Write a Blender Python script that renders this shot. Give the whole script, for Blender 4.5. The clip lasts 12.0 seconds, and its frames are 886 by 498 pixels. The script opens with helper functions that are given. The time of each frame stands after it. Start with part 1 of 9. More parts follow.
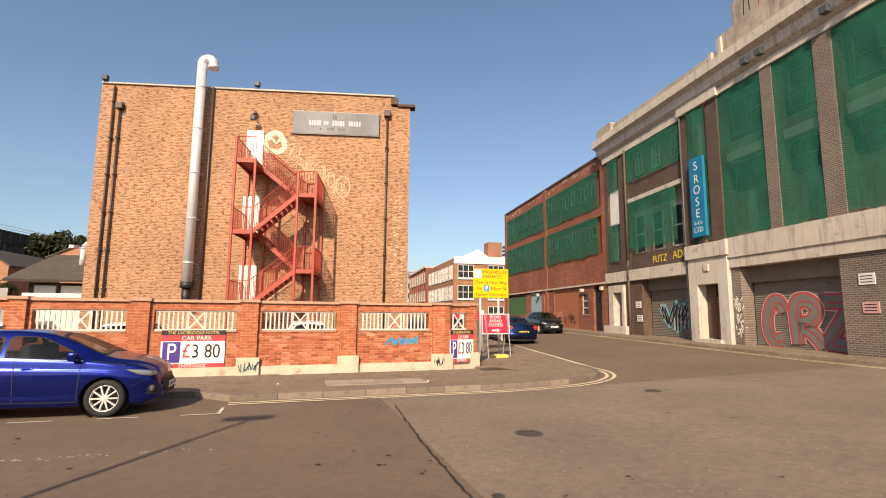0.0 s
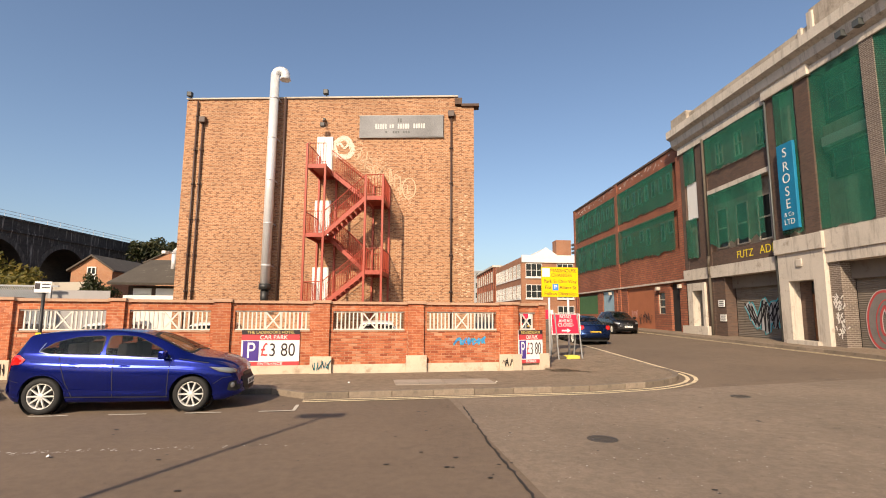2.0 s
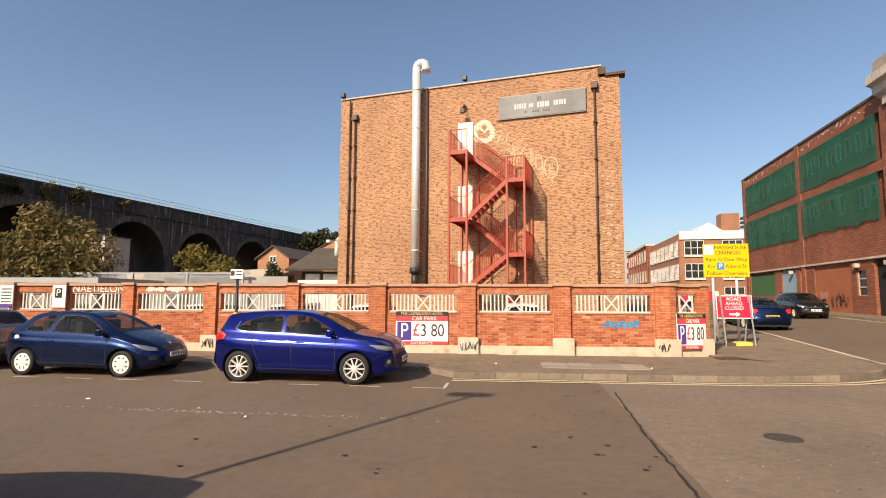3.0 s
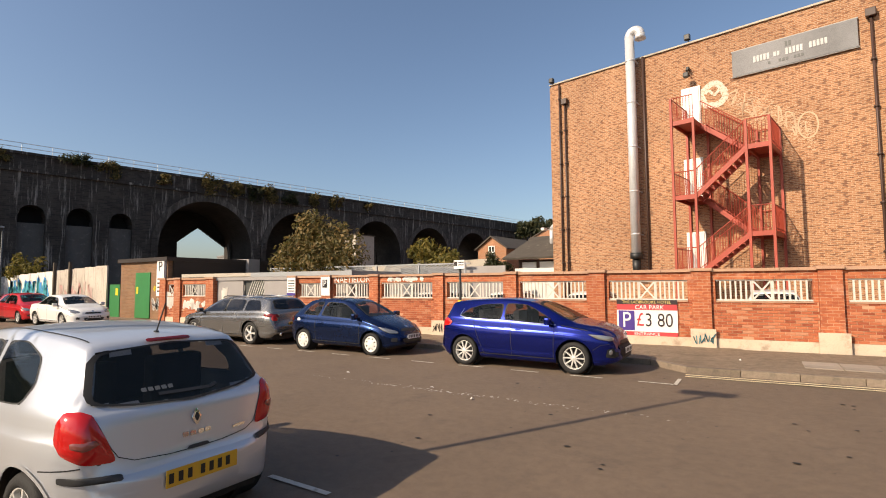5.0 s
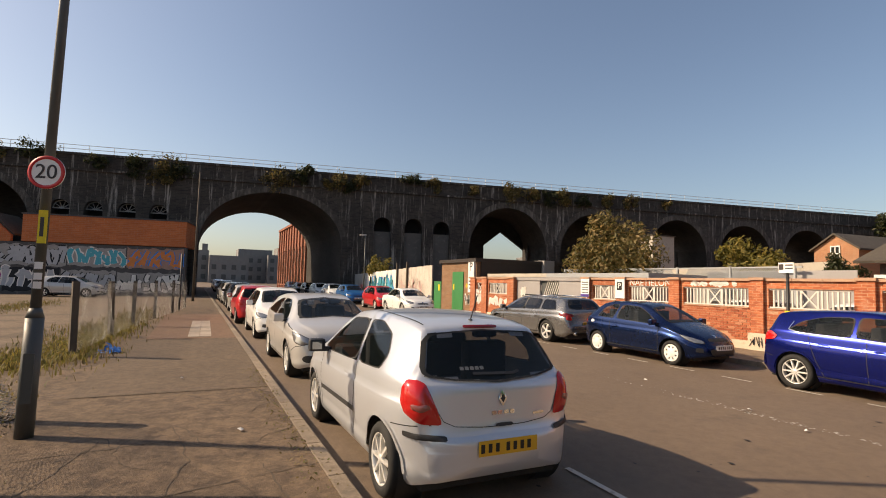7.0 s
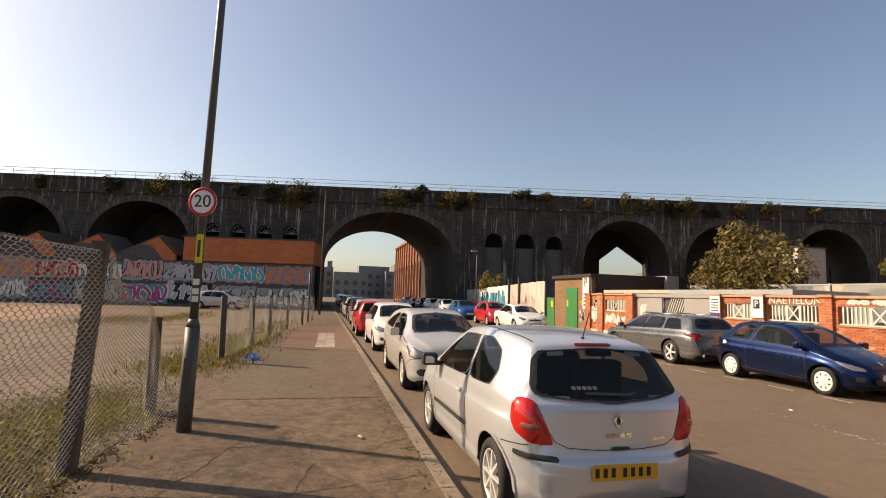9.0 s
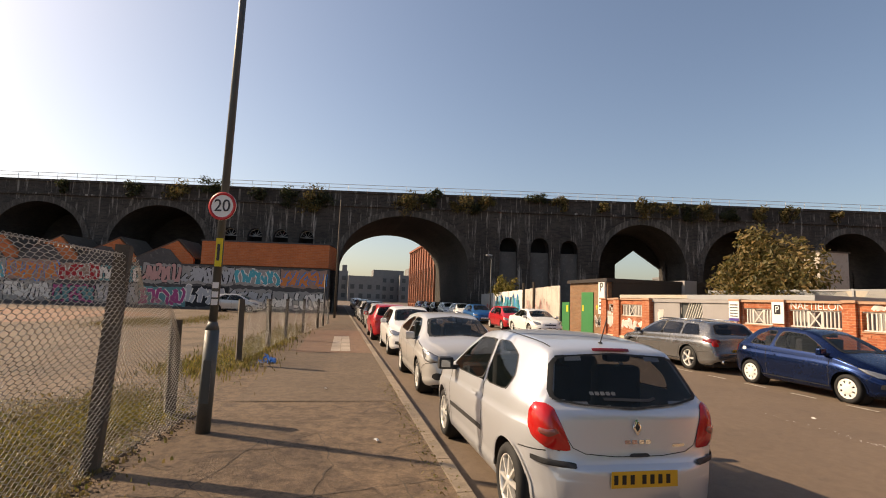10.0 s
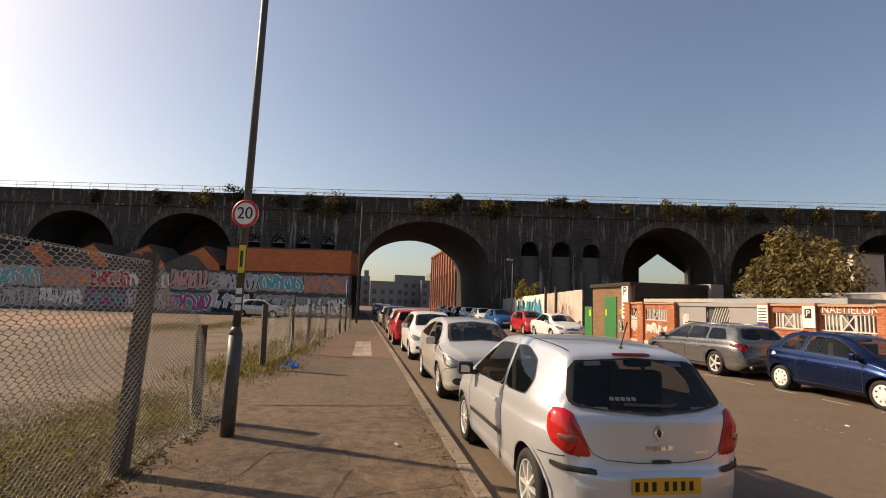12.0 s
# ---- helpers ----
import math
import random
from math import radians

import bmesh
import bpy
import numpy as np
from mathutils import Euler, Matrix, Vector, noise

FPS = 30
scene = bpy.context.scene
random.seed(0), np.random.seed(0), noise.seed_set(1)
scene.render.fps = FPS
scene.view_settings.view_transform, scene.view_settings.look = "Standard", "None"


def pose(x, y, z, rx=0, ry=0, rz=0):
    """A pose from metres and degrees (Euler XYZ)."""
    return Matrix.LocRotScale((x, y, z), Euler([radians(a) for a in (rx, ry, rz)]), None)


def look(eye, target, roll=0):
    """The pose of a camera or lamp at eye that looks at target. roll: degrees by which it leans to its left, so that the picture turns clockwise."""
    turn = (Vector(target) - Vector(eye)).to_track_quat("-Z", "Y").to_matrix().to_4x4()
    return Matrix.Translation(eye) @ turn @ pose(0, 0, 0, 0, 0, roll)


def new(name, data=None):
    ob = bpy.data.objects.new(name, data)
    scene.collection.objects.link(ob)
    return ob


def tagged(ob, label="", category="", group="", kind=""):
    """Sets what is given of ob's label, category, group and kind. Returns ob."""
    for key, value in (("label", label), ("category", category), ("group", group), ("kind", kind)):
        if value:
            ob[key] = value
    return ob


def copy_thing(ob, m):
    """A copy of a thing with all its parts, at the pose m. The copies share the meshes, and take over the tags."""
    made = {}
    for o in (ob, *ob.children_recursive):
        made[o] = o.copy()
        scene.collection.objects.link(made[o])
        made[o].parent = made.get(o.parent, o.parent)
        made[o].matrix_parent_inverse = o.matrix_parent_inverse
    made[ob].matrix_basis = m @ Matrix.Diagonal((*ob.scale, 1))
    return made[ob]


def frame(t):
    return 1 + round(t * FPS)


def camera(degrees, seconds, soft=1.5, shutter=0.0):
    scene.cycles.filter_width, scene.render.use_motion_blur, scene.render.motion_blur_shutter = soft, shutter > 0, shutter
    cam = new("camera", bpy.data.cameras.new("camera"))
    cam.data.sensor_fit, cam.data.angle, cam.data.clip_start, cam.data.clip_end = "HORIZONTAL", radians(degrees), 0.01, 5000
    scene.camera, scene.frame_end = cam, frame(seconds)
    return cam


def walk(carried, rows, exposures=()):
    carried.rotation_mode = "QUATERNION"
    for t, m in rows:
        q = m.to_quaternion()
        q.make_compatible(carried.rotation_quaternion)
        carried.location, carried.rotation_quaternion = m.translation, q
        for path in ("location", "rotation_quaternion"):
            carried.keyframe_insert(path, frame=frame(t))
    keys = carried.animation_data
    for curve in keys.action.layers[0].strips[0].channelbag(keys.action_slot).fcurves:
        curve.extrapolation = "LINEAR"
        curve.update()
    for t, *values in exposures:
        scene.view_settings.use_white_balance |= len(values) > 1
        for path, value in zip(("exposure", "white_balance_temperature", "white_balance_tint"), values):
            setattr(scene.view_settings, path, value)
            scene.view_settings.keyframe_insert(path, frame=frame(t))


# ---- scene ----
cam = camera(82.4, 12.0, soft=1.0)
PATH = [
    (0, (0.872, 0.276, 1.782), (1.429, 2.179, 2.042), 0.4),
    (0.5, (0.857, 0.287, 1.771), (1.36, 2.204, 2.039), 0.6),
    (1, (0.864, 0.294, 1.767), (1.28, 2.231, 2.037), 1.0),
    (1.5, (0.875, 0.301, 1.776), (1.279, 2.241, 2.044), 0.8),
    (2, (0.935, 0.385, 1.79), (1.234, 2.345, 2.047), 0.3),
    (2.5, (0.93, 0.424, 1.806), (0.977, 2.413, 2.003), 0.4),
    (3, (0.972, 0.429, 1.796), (0.708, 2.402, 1.981), 0.2),
    (3.2, (0.988, 0.443, 1.803), (0.63, 2.402, 1.987), -0.3),
    (4.8, (0.903, 0.548, 1.795), (-0.053, 2.298, 1.946), -0.5),
    (5, (0.975, 0.514, 1.815), (-0.075, 2.21, 1.952), -0.4),
    (5.5, (1.001, 0.517, 1.81), (-0.335, 2.0, 1.945), -0.3),
    (6, (1.025, 0.49, 1.799), (-0.545, 1.721, 1.935), -0.1),
    (6.5, (1.0, 0.481, 1.794), (-0.648, 1.607, 1.931), 0.5),
    (7, (0.992, 0.478, 1.781), (-0.804, 1.349, 1.916), 1.5),
    (7.5, (1.047, 0.494, 1.784), (-0.849, 1.108, 1.95), 1.3),
    (7.7, (1.057, 0.483, 1.793), (-0.854, 1.044, 1.969), 1.5),
    (9.5, (1.051, 0.486, 1.785), (-0.891, 0.923, 1.973), 1.9),
    (10, (1.057, 0.46, 1.785), (-0.892, 0.859, 1.983), 2.1),
    (10.5, (1.061, 0.463, 1.786), (-0.895, 0.827, 1.983), 2.3),
    (11, (1.052, 0.49, 1.787), (-0.905, 0.854, 1.983), 2.1),
    (11.5, (1.077, 0.478, 1.789), (-0.883, 0.821, 1.99), 2.1),
    (12, (1.083, 0.487, 1.786), (-0.881, 0.803, 2.0), 1.9),
]
walk(cam, [(t, look(eye, target, roll)) for t, eye, target, roll in PATH], [(t, stops, kelvin, tint) for t, stops, kelvin, tint in ((0, 0.31, 7400, 12.5), (3, 0.27, 7400, 12.5), (5.5, 0.22, 7350, 12), (7.5, 0.26, 8350, 14.5), (9.5, 0.36, 8450, 15), (10.5, 0.26, 8450, 15), (12, 0.14, 8400, 15))])

# ---- light ----
SUN_AZ, SUN_EL = radians(208.4), radians(33.5)
world = bpy.data.worlds.new("sky")
scene.world = world
world.use_nodes = True
wn = world.node_tree
sky = wn.nodes.new("ShaderNodeTexSky")
sky.sky_type, sky.sun_disc = "NISHITA", False
sky.sun_elevation, sky.sun_rotation = SUN_EL, SUN_AZ
sky.air_density, sky.dust_density, sky.ozone_density = 1.0, 1.8, 4.0
wn.links.new(sky.outputs[0], wn.nodes["Background"].inputs[0])
wn.nodes["Background"].inputs[1].default_value = 0.135
sun = new("sun", bpy.data.lights.new("sun", "SUN"))
sun.data.energy, sun.data.angle, sun.data.color = 5.1, radians(0.53), (1.0, 0.88, 0.72)
sun.matrix_world = look((0, 0, 60), (0.475 * 10, 0.88 * 10, 60 - 10 * math.tan(SUN_EL)))

# ---- materials ----
def nodes_of(name):
    m = bpy.data.materials.new(name)
    m.use_nodes = True
    return m, m.node_tree, m.node_tree.nodes["Principled BSDF"]


def noise_node(nt, vec, scale, detail=5.0, rough=0.6):
    n = nt.nodes.new("ShaderNodeTexNoise")
    n.inputs["Scale"].default_value, n.inputs["Detail"].default_value, n.inputs["Roughness"].default_value = scale, detail, rough
    nt.links.new(vec, n.inputs["Vector"])
    return n.outputs["Fac"]


def ramp(nt, fac, lo, hi, c0, c1):
    r = nt.nodes.new("ShaderNodeValToRGB")
    r.color_ramp.elements[0].position, r.color_ramp.elements[1].position = lo, hi
    r.color_ramp.elements[0].color, r.color_ramp.elements[1].color = (*c0, 1), (*c1, 1)
    nt.links.new(fac, r.inputs[0])
    return r.outputs[0]


def mix(nt, fac, a, b, kind="MIX"):
    n = nt.nodes.new("ShaderNodeMix")
    n.data_type, n.blend_type = "RGBA", kind
    for sock, v in ((n.inputs["Factor"], fac), (n.inputs["A"], a), (n.inputs["B"], b)):
        if isinstance(v, bpy.types.NodeSocket):
            nt.links.new(v, sock)
        elif isinstance(v, (int, float)):
            sock.default_value = v
        else:
            sock.default_value = (*v, 1)
    return n.outputs["Result"]


def bump(nt, bsdf, height, strength, dist=0.01):
    b = nt.nodes.new("ShaderNodeBump")
    b.inputs["Strength"].default_value, b.inputs["Distance"].default_value = strength, dist
    nt.links.new(height, b.inputs["Height"])
    nt.links.new(b.outputs[0], bsdf.inputs["Normal"])


def coords(nt):
    return nt.nodes.new("ShaderNodeTexCoord").outputs["Object"]


def surf(name, c, rough=0.8, vary=0.25, big=0.6, fine=40.0, relief=0.15, metal=0.0, stain=None, stain_at=(0.55, 0.75), piece=0.0, streak=None, grit=0.0):
    """A worn surface: colour c with broad and fine variation, optional stains of another colour, and relief."""
    m, nt, b = nodes_of(name)
    v = coords(nt)
    n1, n2 = noise_node(nt, v, big), noise_node(nt, v, fine, 3)
    col = ramp(nt, n1, 0.3, 0.7, [x * (1 - vary) for x in c], [min(1, x * (1 + vary)) for x in c])
    col = mix(nt, 0.5, col, ramp(nt, n2, 0.3, 0.7, [x * (1 - vary) for x in c], [min(1, x * (1 + vary)) for x in c]))
    if stain:
        n3 = noise_node(nt, v, big * 3.3, 6, 0.7)
        col = mix(nt, ramp(nt, n3, *stain_at, (0, 0, 0), (1, 1, 1)), col, stain)
    if streak:
        mp = nt.nodes.new("ShaderNodeMapping")
        mp.inputs["Scale"].default_value = (2.2, 2.2, 0.22)
        nt.links.new(v, mp.inputs["Vector"])
        col = mix(nt, ramp(nt, noise_node(nt, mp.outputs[0], 1.6, 8, 0.75), 0.5, 0.68, (0, 0, 0), (0.7, 0.7, 0.7)), col, streak)
    if grit:
        g = ramp(nt, noise_node(nt, v, 38, 8, 0.85), 0.38, 0.62, [1 - grit] * 3, [1 + grit] * 3)
        col = mix(nt, 1.0, col, mix(nt, 0.5, g, ramp(nt, noise_node(nt, v, 7, 6, 0.75), 0.4, 0.6, [1 - grit] * 3, [1 + grit * 0.8] * 3)), "MULTIPLY")
    if piece:
        oi = nt.nodes.new("ShaderNodeObjectInfo")
        col = mix(nt, 1.0, col, ramp(nt, oi.outputs["Random"], 0, 1, [1 - piece] * 3, [1 + piece * 0.3] * 3), "MULTIPLY")
    nt.links.new(col, b.inputs["Base Color"])
    b.inputs["Roughness"].default_value, b.inputs["Metallic"].default_value = rough, metal
    bump(nt, b, n2, relief, 0.01)
    return m


def brick_mat(name, c1, c2, mortar, width=0.225, row=0.075, gap=0.009, stain=None, stain_at=(0.55, 0.8), vary=0.3, streak=None, patch=None, patch_at=(0.54, 0.6)):
    """Coursed brickwork in the object's own x + y (along) and z (up)."""
    m, nt, b = nodes_of(name)
    v = coords(nt)
    sep, comb, add = nt.nodes.new("ShaderNodeSeparateXYZ"), nt.nodes.new("ShaderNodeCombineXYZ"), nt.nodes.new("ShaderNodeMath")
    nt.links.new(v, sep.inputs[0])
    nt.links.new(sep.outputs[0], add.inputs[0]), nt.links.new(sep.outputs[1], add.inputs[1])
    nt.links.new(add.outputs[0], comb.inputs[0]), nt.links.new(sep.outputs[2], comb.inputs[1])
    t = nt.nodes.new("ShaderNodeTexBrick")
    t.inputs["Scale"].default_value, t.inputs["Brick Width"].default_value, t.inputs["Row Height"].default_value = 1, width, row
    t.inputs["Mortar Size"].default_value, t.inputs["Mortar Smooth"].default_value, t.inputs["Bias"].default_value = gap, 0.3, 0.0
    t.inputs["Color1"].default_value, t.inputs["Color2"].default_value, t.inputs["Mortar"].default_value = (*c1, 1), (*c2, 1), (*mortar, 1)
    nt.links.new(comb.outputs[0], t.inputs["Vector"])
    big, fine = noise_node(nt, v, 0.35, 6, 0.65), noise_node(nt, v, 30, 3)
    col = mix(nt, 1.0, t.outputs["Color"], ramp(nt, big, 0.3, 0.7, [1 - vary] * 3, [1 + vary * 0.4] * 3), "MULTIPLY")
    if patch:
        mp = nt.nodes.new("ShaderNodeMapping")
        mp.inputs["Scale"].default_value = (4.4, 13.3, 1)
        nt.links.new(comb.outputs[0], mp.inputs["Vector"])
        n5 = noise_node(nt, mp.outputs[0], 1.0, 1, 0.5)
        col = mix(nt, ramp(nt, n5, *patch_at, (0, 0, 0), (0.7, 0.7, 0.7)), col, patch)
    if stain:
        col = mix(nt, ramp(nt, noise_node(nt, v, 1.1, 7, 0.7), *stain_at, (0, 0, 0), (1, 1, 1)), col, stain)
    if streak:
        mp = nt.nodes.new("ShaderNodeMapping")
        mp.inputs["Scale"].default_value = (1.6, 1.6, 0.12)
        nt.links.new(v, mp.inputs["Vector"])
        col = mix(nt, ramp(nt, noise_node(nt, mp.outputs[0], 1.5, 8, 0.75), 0.54, 0.66, (0, 0, 0), (0.9, 0.9, 0.9)), col, streak)
    nt.links.new(col, b.inputs["Base Color"])
    b.inputs["Roughness"].default_value = 0.88
    h = mix(nt, 0.25, t.outputs["Fac"], fine)
    inv = nt.nodes.new("ShaderNodeInvert")
    nt.links.new(h, inv.inputs["Color"])
    bump(nt, b, inv.outputs[0], 0.5, 0.01)
    return m


def gloss(name, c, rough=0.3, metal=0.0, coat=0.0, flake=0.0):
    m, nt, b = nodes_of(name)
    b.inputs["Base Color"].default_value = (*c, 1)
    b.inputs["Roughness"].default_value, b.inputs["Metallic"].default_value, b.inputs["Coat Weight"].default_value = rough, metal, coat
    b.inputs["Coat Roughness"].default_value, b.inputs["Coat IOR"].default_value = 0.03, 1.4
    v = coords(nt)
    if flake:
        n = noise_node(nt, v, 900, 1)
        nt.links.new(mix(nt, 1.0, c, ramp(nt, n, 0.3, 0.7, [1 - flake] * 3, [1 + flake] * 3), "MULTIPLY"), b.inputs["Base Color"])
    n = noise_node(nt, v, 3.0, 6, 0.7)
    nt.links.new(ramp(nt, n, 0.35, 0.75, [rough * 0.92] * 3, [min(1, rough * 1.12)] * 3), b.inputs["Roughness"])
    return m


def glass_mat(name, c=(0.02, 0.025, 0.025), see=0.0, rough=0.03):
    m, nt, b = nodes_of(name)
    b.inputs["Base Color"].default_value, b.inputs["Roughness"].default_value = (*c, 1), rough
    b.inputs["Specular IOR Level"].default_value = 0.5
    b.inputs["Alpha"].default_value = 1.0 - see
    return m


ASPHALT = surf("asphalt_worn", (0.150, 0.106, 0.073), 0.86, 0.26, 0.35, 130, 0.5, stain=(0.115, 0.083, 0.059), stain_at=(0.56, 0.72), grit=0.2)
ASPHALT2 = surf("asphalt_coarse", (0.198, 0.148, 0.107), 0.86, 0.3, 0.5, 160, 0.6, stain=(0.195, 0.15, 0.115), stain_at=(0.58, 0.8), grit=0.28)
TARMAC = surf("pavement_tarmac", (0.125, 0.082, 0.05), 0.9, 0.32, 0.9, 90, 0.6, stain=(0.075, 0.048, 0.03), stain_at=(0.52, 0.62), grit=0.5)
FAR_TARMAC = surf("dusty_pavement_tarmac", (0.205, 0.15, 0.102), 0.9, 0.25, 0.7, 90, 0.5, stain=(0.14, 0.1, 0.066), stain_at=(0.5, 0.7), grit=0.35)
SLAB = surf("paving_slab", (0.33, 0.27, 0.215), 0.85, 0.18, 1.2, 60, 0.25, stain=(0.2, 0.16, 0.12), piece=0.2)
KERB = surf("kerb_stone", (0.24, 0.185, 0.135), 0.85, 0.25, 1.0, 70, 0.3, stain=(0.13, 0.105, 0.08), piece=0.35, grit=0.3)
DIRT = surf("lot_dirt", (0.140, 0.096, 0.062), 0.95, 0.4, 0.22, 9, 0.6, stain=(0.085, 0.058, 0.036), stain_at=(0.46, 0.62), grit=0.35)
LINE = surf("road_paint", (0.52, 0.48, 0.41), 0.75, 0.2, 2.0, 60, 0.2, stain=(0.22, 0.19, 0.16), stain_at=(0.55, 0.66))
YELLOW_LINE = surf("yellow_line", (0.66, 0.53, 0.34), 0.75, 0.2, 2.0, 60, 0.2, stain=(0.25, 0.2, 0.15), stain_at=(0.55, 0.68))
HOTEL_BRICK = brick_mat("hotel_brick", (0.335, 0.14, 0.062), (0.435, 0.21, 0.105), (0.47, 0.315, 0.2), gap=0.013, vary=0.24, patch=(0.12, 0.05, 0.03), patch_at=(0.56, 0.6))
WALL_BRICK = brick_mat("orange_red_brick", (0.41, 0.11, 0.045), (0.5, 0.15, 0.062), (0.50, 0.27, 0.16), gap=0.007, vary=0.3, stain=(0.58, 0.34, 0.23), stain_at=(0.54, 0.8), patch=(0.30, 0.07, 0.03))
MORTAR = surf("mortar", (0.50, 0.28, 0.17), 0.95, 0.2, 1.5, 60, 0.3, stain=(0.36, 0.17, 0.09))


def loose_brick_mat():
    m, nt, b = nodes_of("single_red_brick")
    v = coords(nt)
    oi, geo, add = nt.nodes.new("ShaderNodeObjectInfo"), nt.nodes.new("ShaderNodeNewGeometry"), nt.nodes.new("ShaderNodeMath")
    add.operation = "WRAP"
    add.inputs[1].default_value, add.inputs[2].default_value = 1.0, 0.0
    tot = nt.nodes.new("ShaderNodeMath")
    nt.links.new(oi.outputs["Random"], tot.inputs[0]), nt.links.new(geo.outputs["Random Per Island"], tot.inputs[1])
    nt.links.new(tot.outputs[0], add.inputs[0])
    r = nt.nodes.new("ShaderNodeValToRGB")
    r.color_ramp.elements[0].color, r.color_ramp.elements[1].color = (0.27, 0.065, 0.03, 1), (0.52, 0.24, 0.14, 1)
    r.color_ramp.elements.new(0.3).color = (0.40, 0.11, 0.05, 1)
    r.color_ramp.elements.new(0.8).color = (0.48, 0.155, 0.07, 1)
    nt.links.new(add.outputs[0], r.inputs[0])
    n = noise_node(nt, v, 22, 5, 0.7)
    col = mix(nt, 1.0, r.outputs[0], ramp(nt, n, 0.3, 0.7, (0.78, 0.76, 0.74), (1.12, 1.12, 1.12)), "MULTIPLY")
    nt.links.new(col, b.inputs["Base Color"])
    b.inputs["Roughness"].default_value = 0.9
    bump(nt, b, n, 0.4, 0.01)
    return m


LOOSE_BRICK = loose_brick_mat()
DARK_BRICK = brick_mat("brown_brick", (0.085, 0.05, 0.038), (0.13, 0.075, 0.052), (0.10, 0.075, 0.06), vary=0.3)
RED_BRICK = brick_mat("red_brick", (0.275, 0.08, 0.042), (0.36, 0.12, 0.06), (0.13, 0.07, 0.05), vary=0.3, row=0.15, width=0.45, gap=0.018)
SOOT_BRICK = brick_mat("sooty_blue_brick", (0.036, 0.03, 0.025), (0.066, 0.055, 0.046), (0.08, 0.068, 0.057), row=0.15, width=0.45, vary=0.5, streak=(0.40, 0.37, 0.33), stain=(0.026, 0.021, 0.018))
SOFFIT_BRICK = brick_mat("arch_brick", (0.034, 0.028, 0.024), (0.05, 0.042, 0.036), (0.056, 0.048, 0.041), row=0.15, width=0.45, vary=0.5)
FAR_BRICK = brick_mat("far_brick", (0.30, 0.12, 0.06), (0.37, 0.16, 0.085), (0.33, 0.2, 0.13), vary=0.25)
HOUSE_BRICK = brick_mat("house_brick", (0.36, 0.15, 0.075), (0.44, 0.2, 0.1), (0.4, 0.26, 0.17), vary=0.25)
STONE = surf("pale_stone", (0.53, 0.47, 0.40), 0.85, 0.2, 0.7, 30, 0.25, stain=(0.25, 0.2, 0.16), stain_at=(0.56, 0.76), streak=(0.2, 0.165, 0.135))
RENDER_GREY = surf("weathered_render", (0.38, 0.325, 0.265), 0.9, 0.22, 0.6, 25, 0.3, stain=(0.2, 0.16, 0.125), stain_at=(0.5, 0.75), streak=(0.15, 0.12, 0.095))
CONCRETE = surf("concrete", (0.45, 0.40, 0.33), 0.88, 0.18, 0.8, 40, 0.25, stain=(0.25, 0.21, 0.17))
WHITE_PAINT = surf("white_paint", (0.68, 0.66, 0.62), 0.5, 0.08, 1.5, 50, 0.1, stain=(0.5, 0.45, 0.38), stain_at=(0.62, 0.8))
GREY_METAL = surf("painted_grey_steel", (0.27, 0.27, 0.265), 0.5, 0.12, 1.5, 60, 0.08)
DARK_METAL = surf("dark_pole_paint", (0.075, 0.08, 0.078), 0.5, 0.15, 3, 80, 0.05, metal=0.1)
BLACK_PAINT = surf("black_paint", (0.02, 0.02, 0.02), 0.5, 0.2, 3, 80, 0.1)
BROWN_PIPE = surf("brown_pipe", (0.06, 0.032, 0.024), 0.5, 0.2, 3, 80, 0.1)
RED_STEEL = surf("red_oxide_steel", (0.35, 0.055, 0.03), 0.55, 0.18, 2, 60, 0.1, stain=(0.22, 0.05, 0.03), stain_at=(0.6, 0.8))
# barely metallic; the broad tone variation paints the mirrored grey gradient
STEEL = surf("brushed_steel", (0.185, 0.185, 0.19), 0.65, 0.5, 0.5, 60, 0.05, metal=0.15)
GALV = surf("galvanised_steel", (0.62, 0.62, 0.625), 0.34, 0.12, 4, 50, 0.05, metal=0.25)
WIRE = surf("galvanised_wire", (0.40, 0.37, 0.32), 0.5, 0.2, 5, 60, 0.05, metal=0.3)
NET = surf("green_net", (0.003, 0.125, 0.072), 0.8, 0.22, 0.5, 6, 0.35, stain=(0.002, 0.075, 0.046), stain_at=(0.45, 0.75))
# near-black colour standing in for the shade inside openings
PAINTED_DARK = surf("painted_dark_interior", (0.012, 0.012, 0.012), 0.9, 0.1)
SLATE = surf("slate_roof", (0.075, 0.062, 0.048), 0.85, 0.3, 1.0, 20, 0.4, stain=(0.15, 0.135, 0.11), stain_at=(0.6, 0.68))
TIMBER = surf("grey_timber", (0.085, 0.068, 0.05), 0.85, 0.25, 3, 50, 0.4)
GREEN_PAINT = surf("green_door_paint", (0.03, 0.19, 0.06), 0.5, 0.12, 2, 50, 0.1)


# ---- building blocks ----
def box(bm, x0, x1, y0, y1, z0, z1, bevel=0.0):
    vs = [bm.verts.new(p) for p in ((x0, y0, z0), (x1, y0, z0), (x1, y1, z0), (x0, y1, z0), (x0, y0, z1), (x1, y0, z1), (x1, y1, z1), (x0, y1, z1))]
    fs = [bm.faces.new([vs[i] for i in f]) for f in ((0, 3, 2, 1), (4, 5, 6, 7), (0, 1, 5, 4), (1, 2, 6, 5), (2, 3, 7, 6), (3, 0, 4, 7))]
    if bevel:
        es = list({e for f in fs for e in f.edges})
        bmesh.ops.bevel(bm, geom=es, offset=bevel, segments=2, affect="EDGES", profile=0.6)


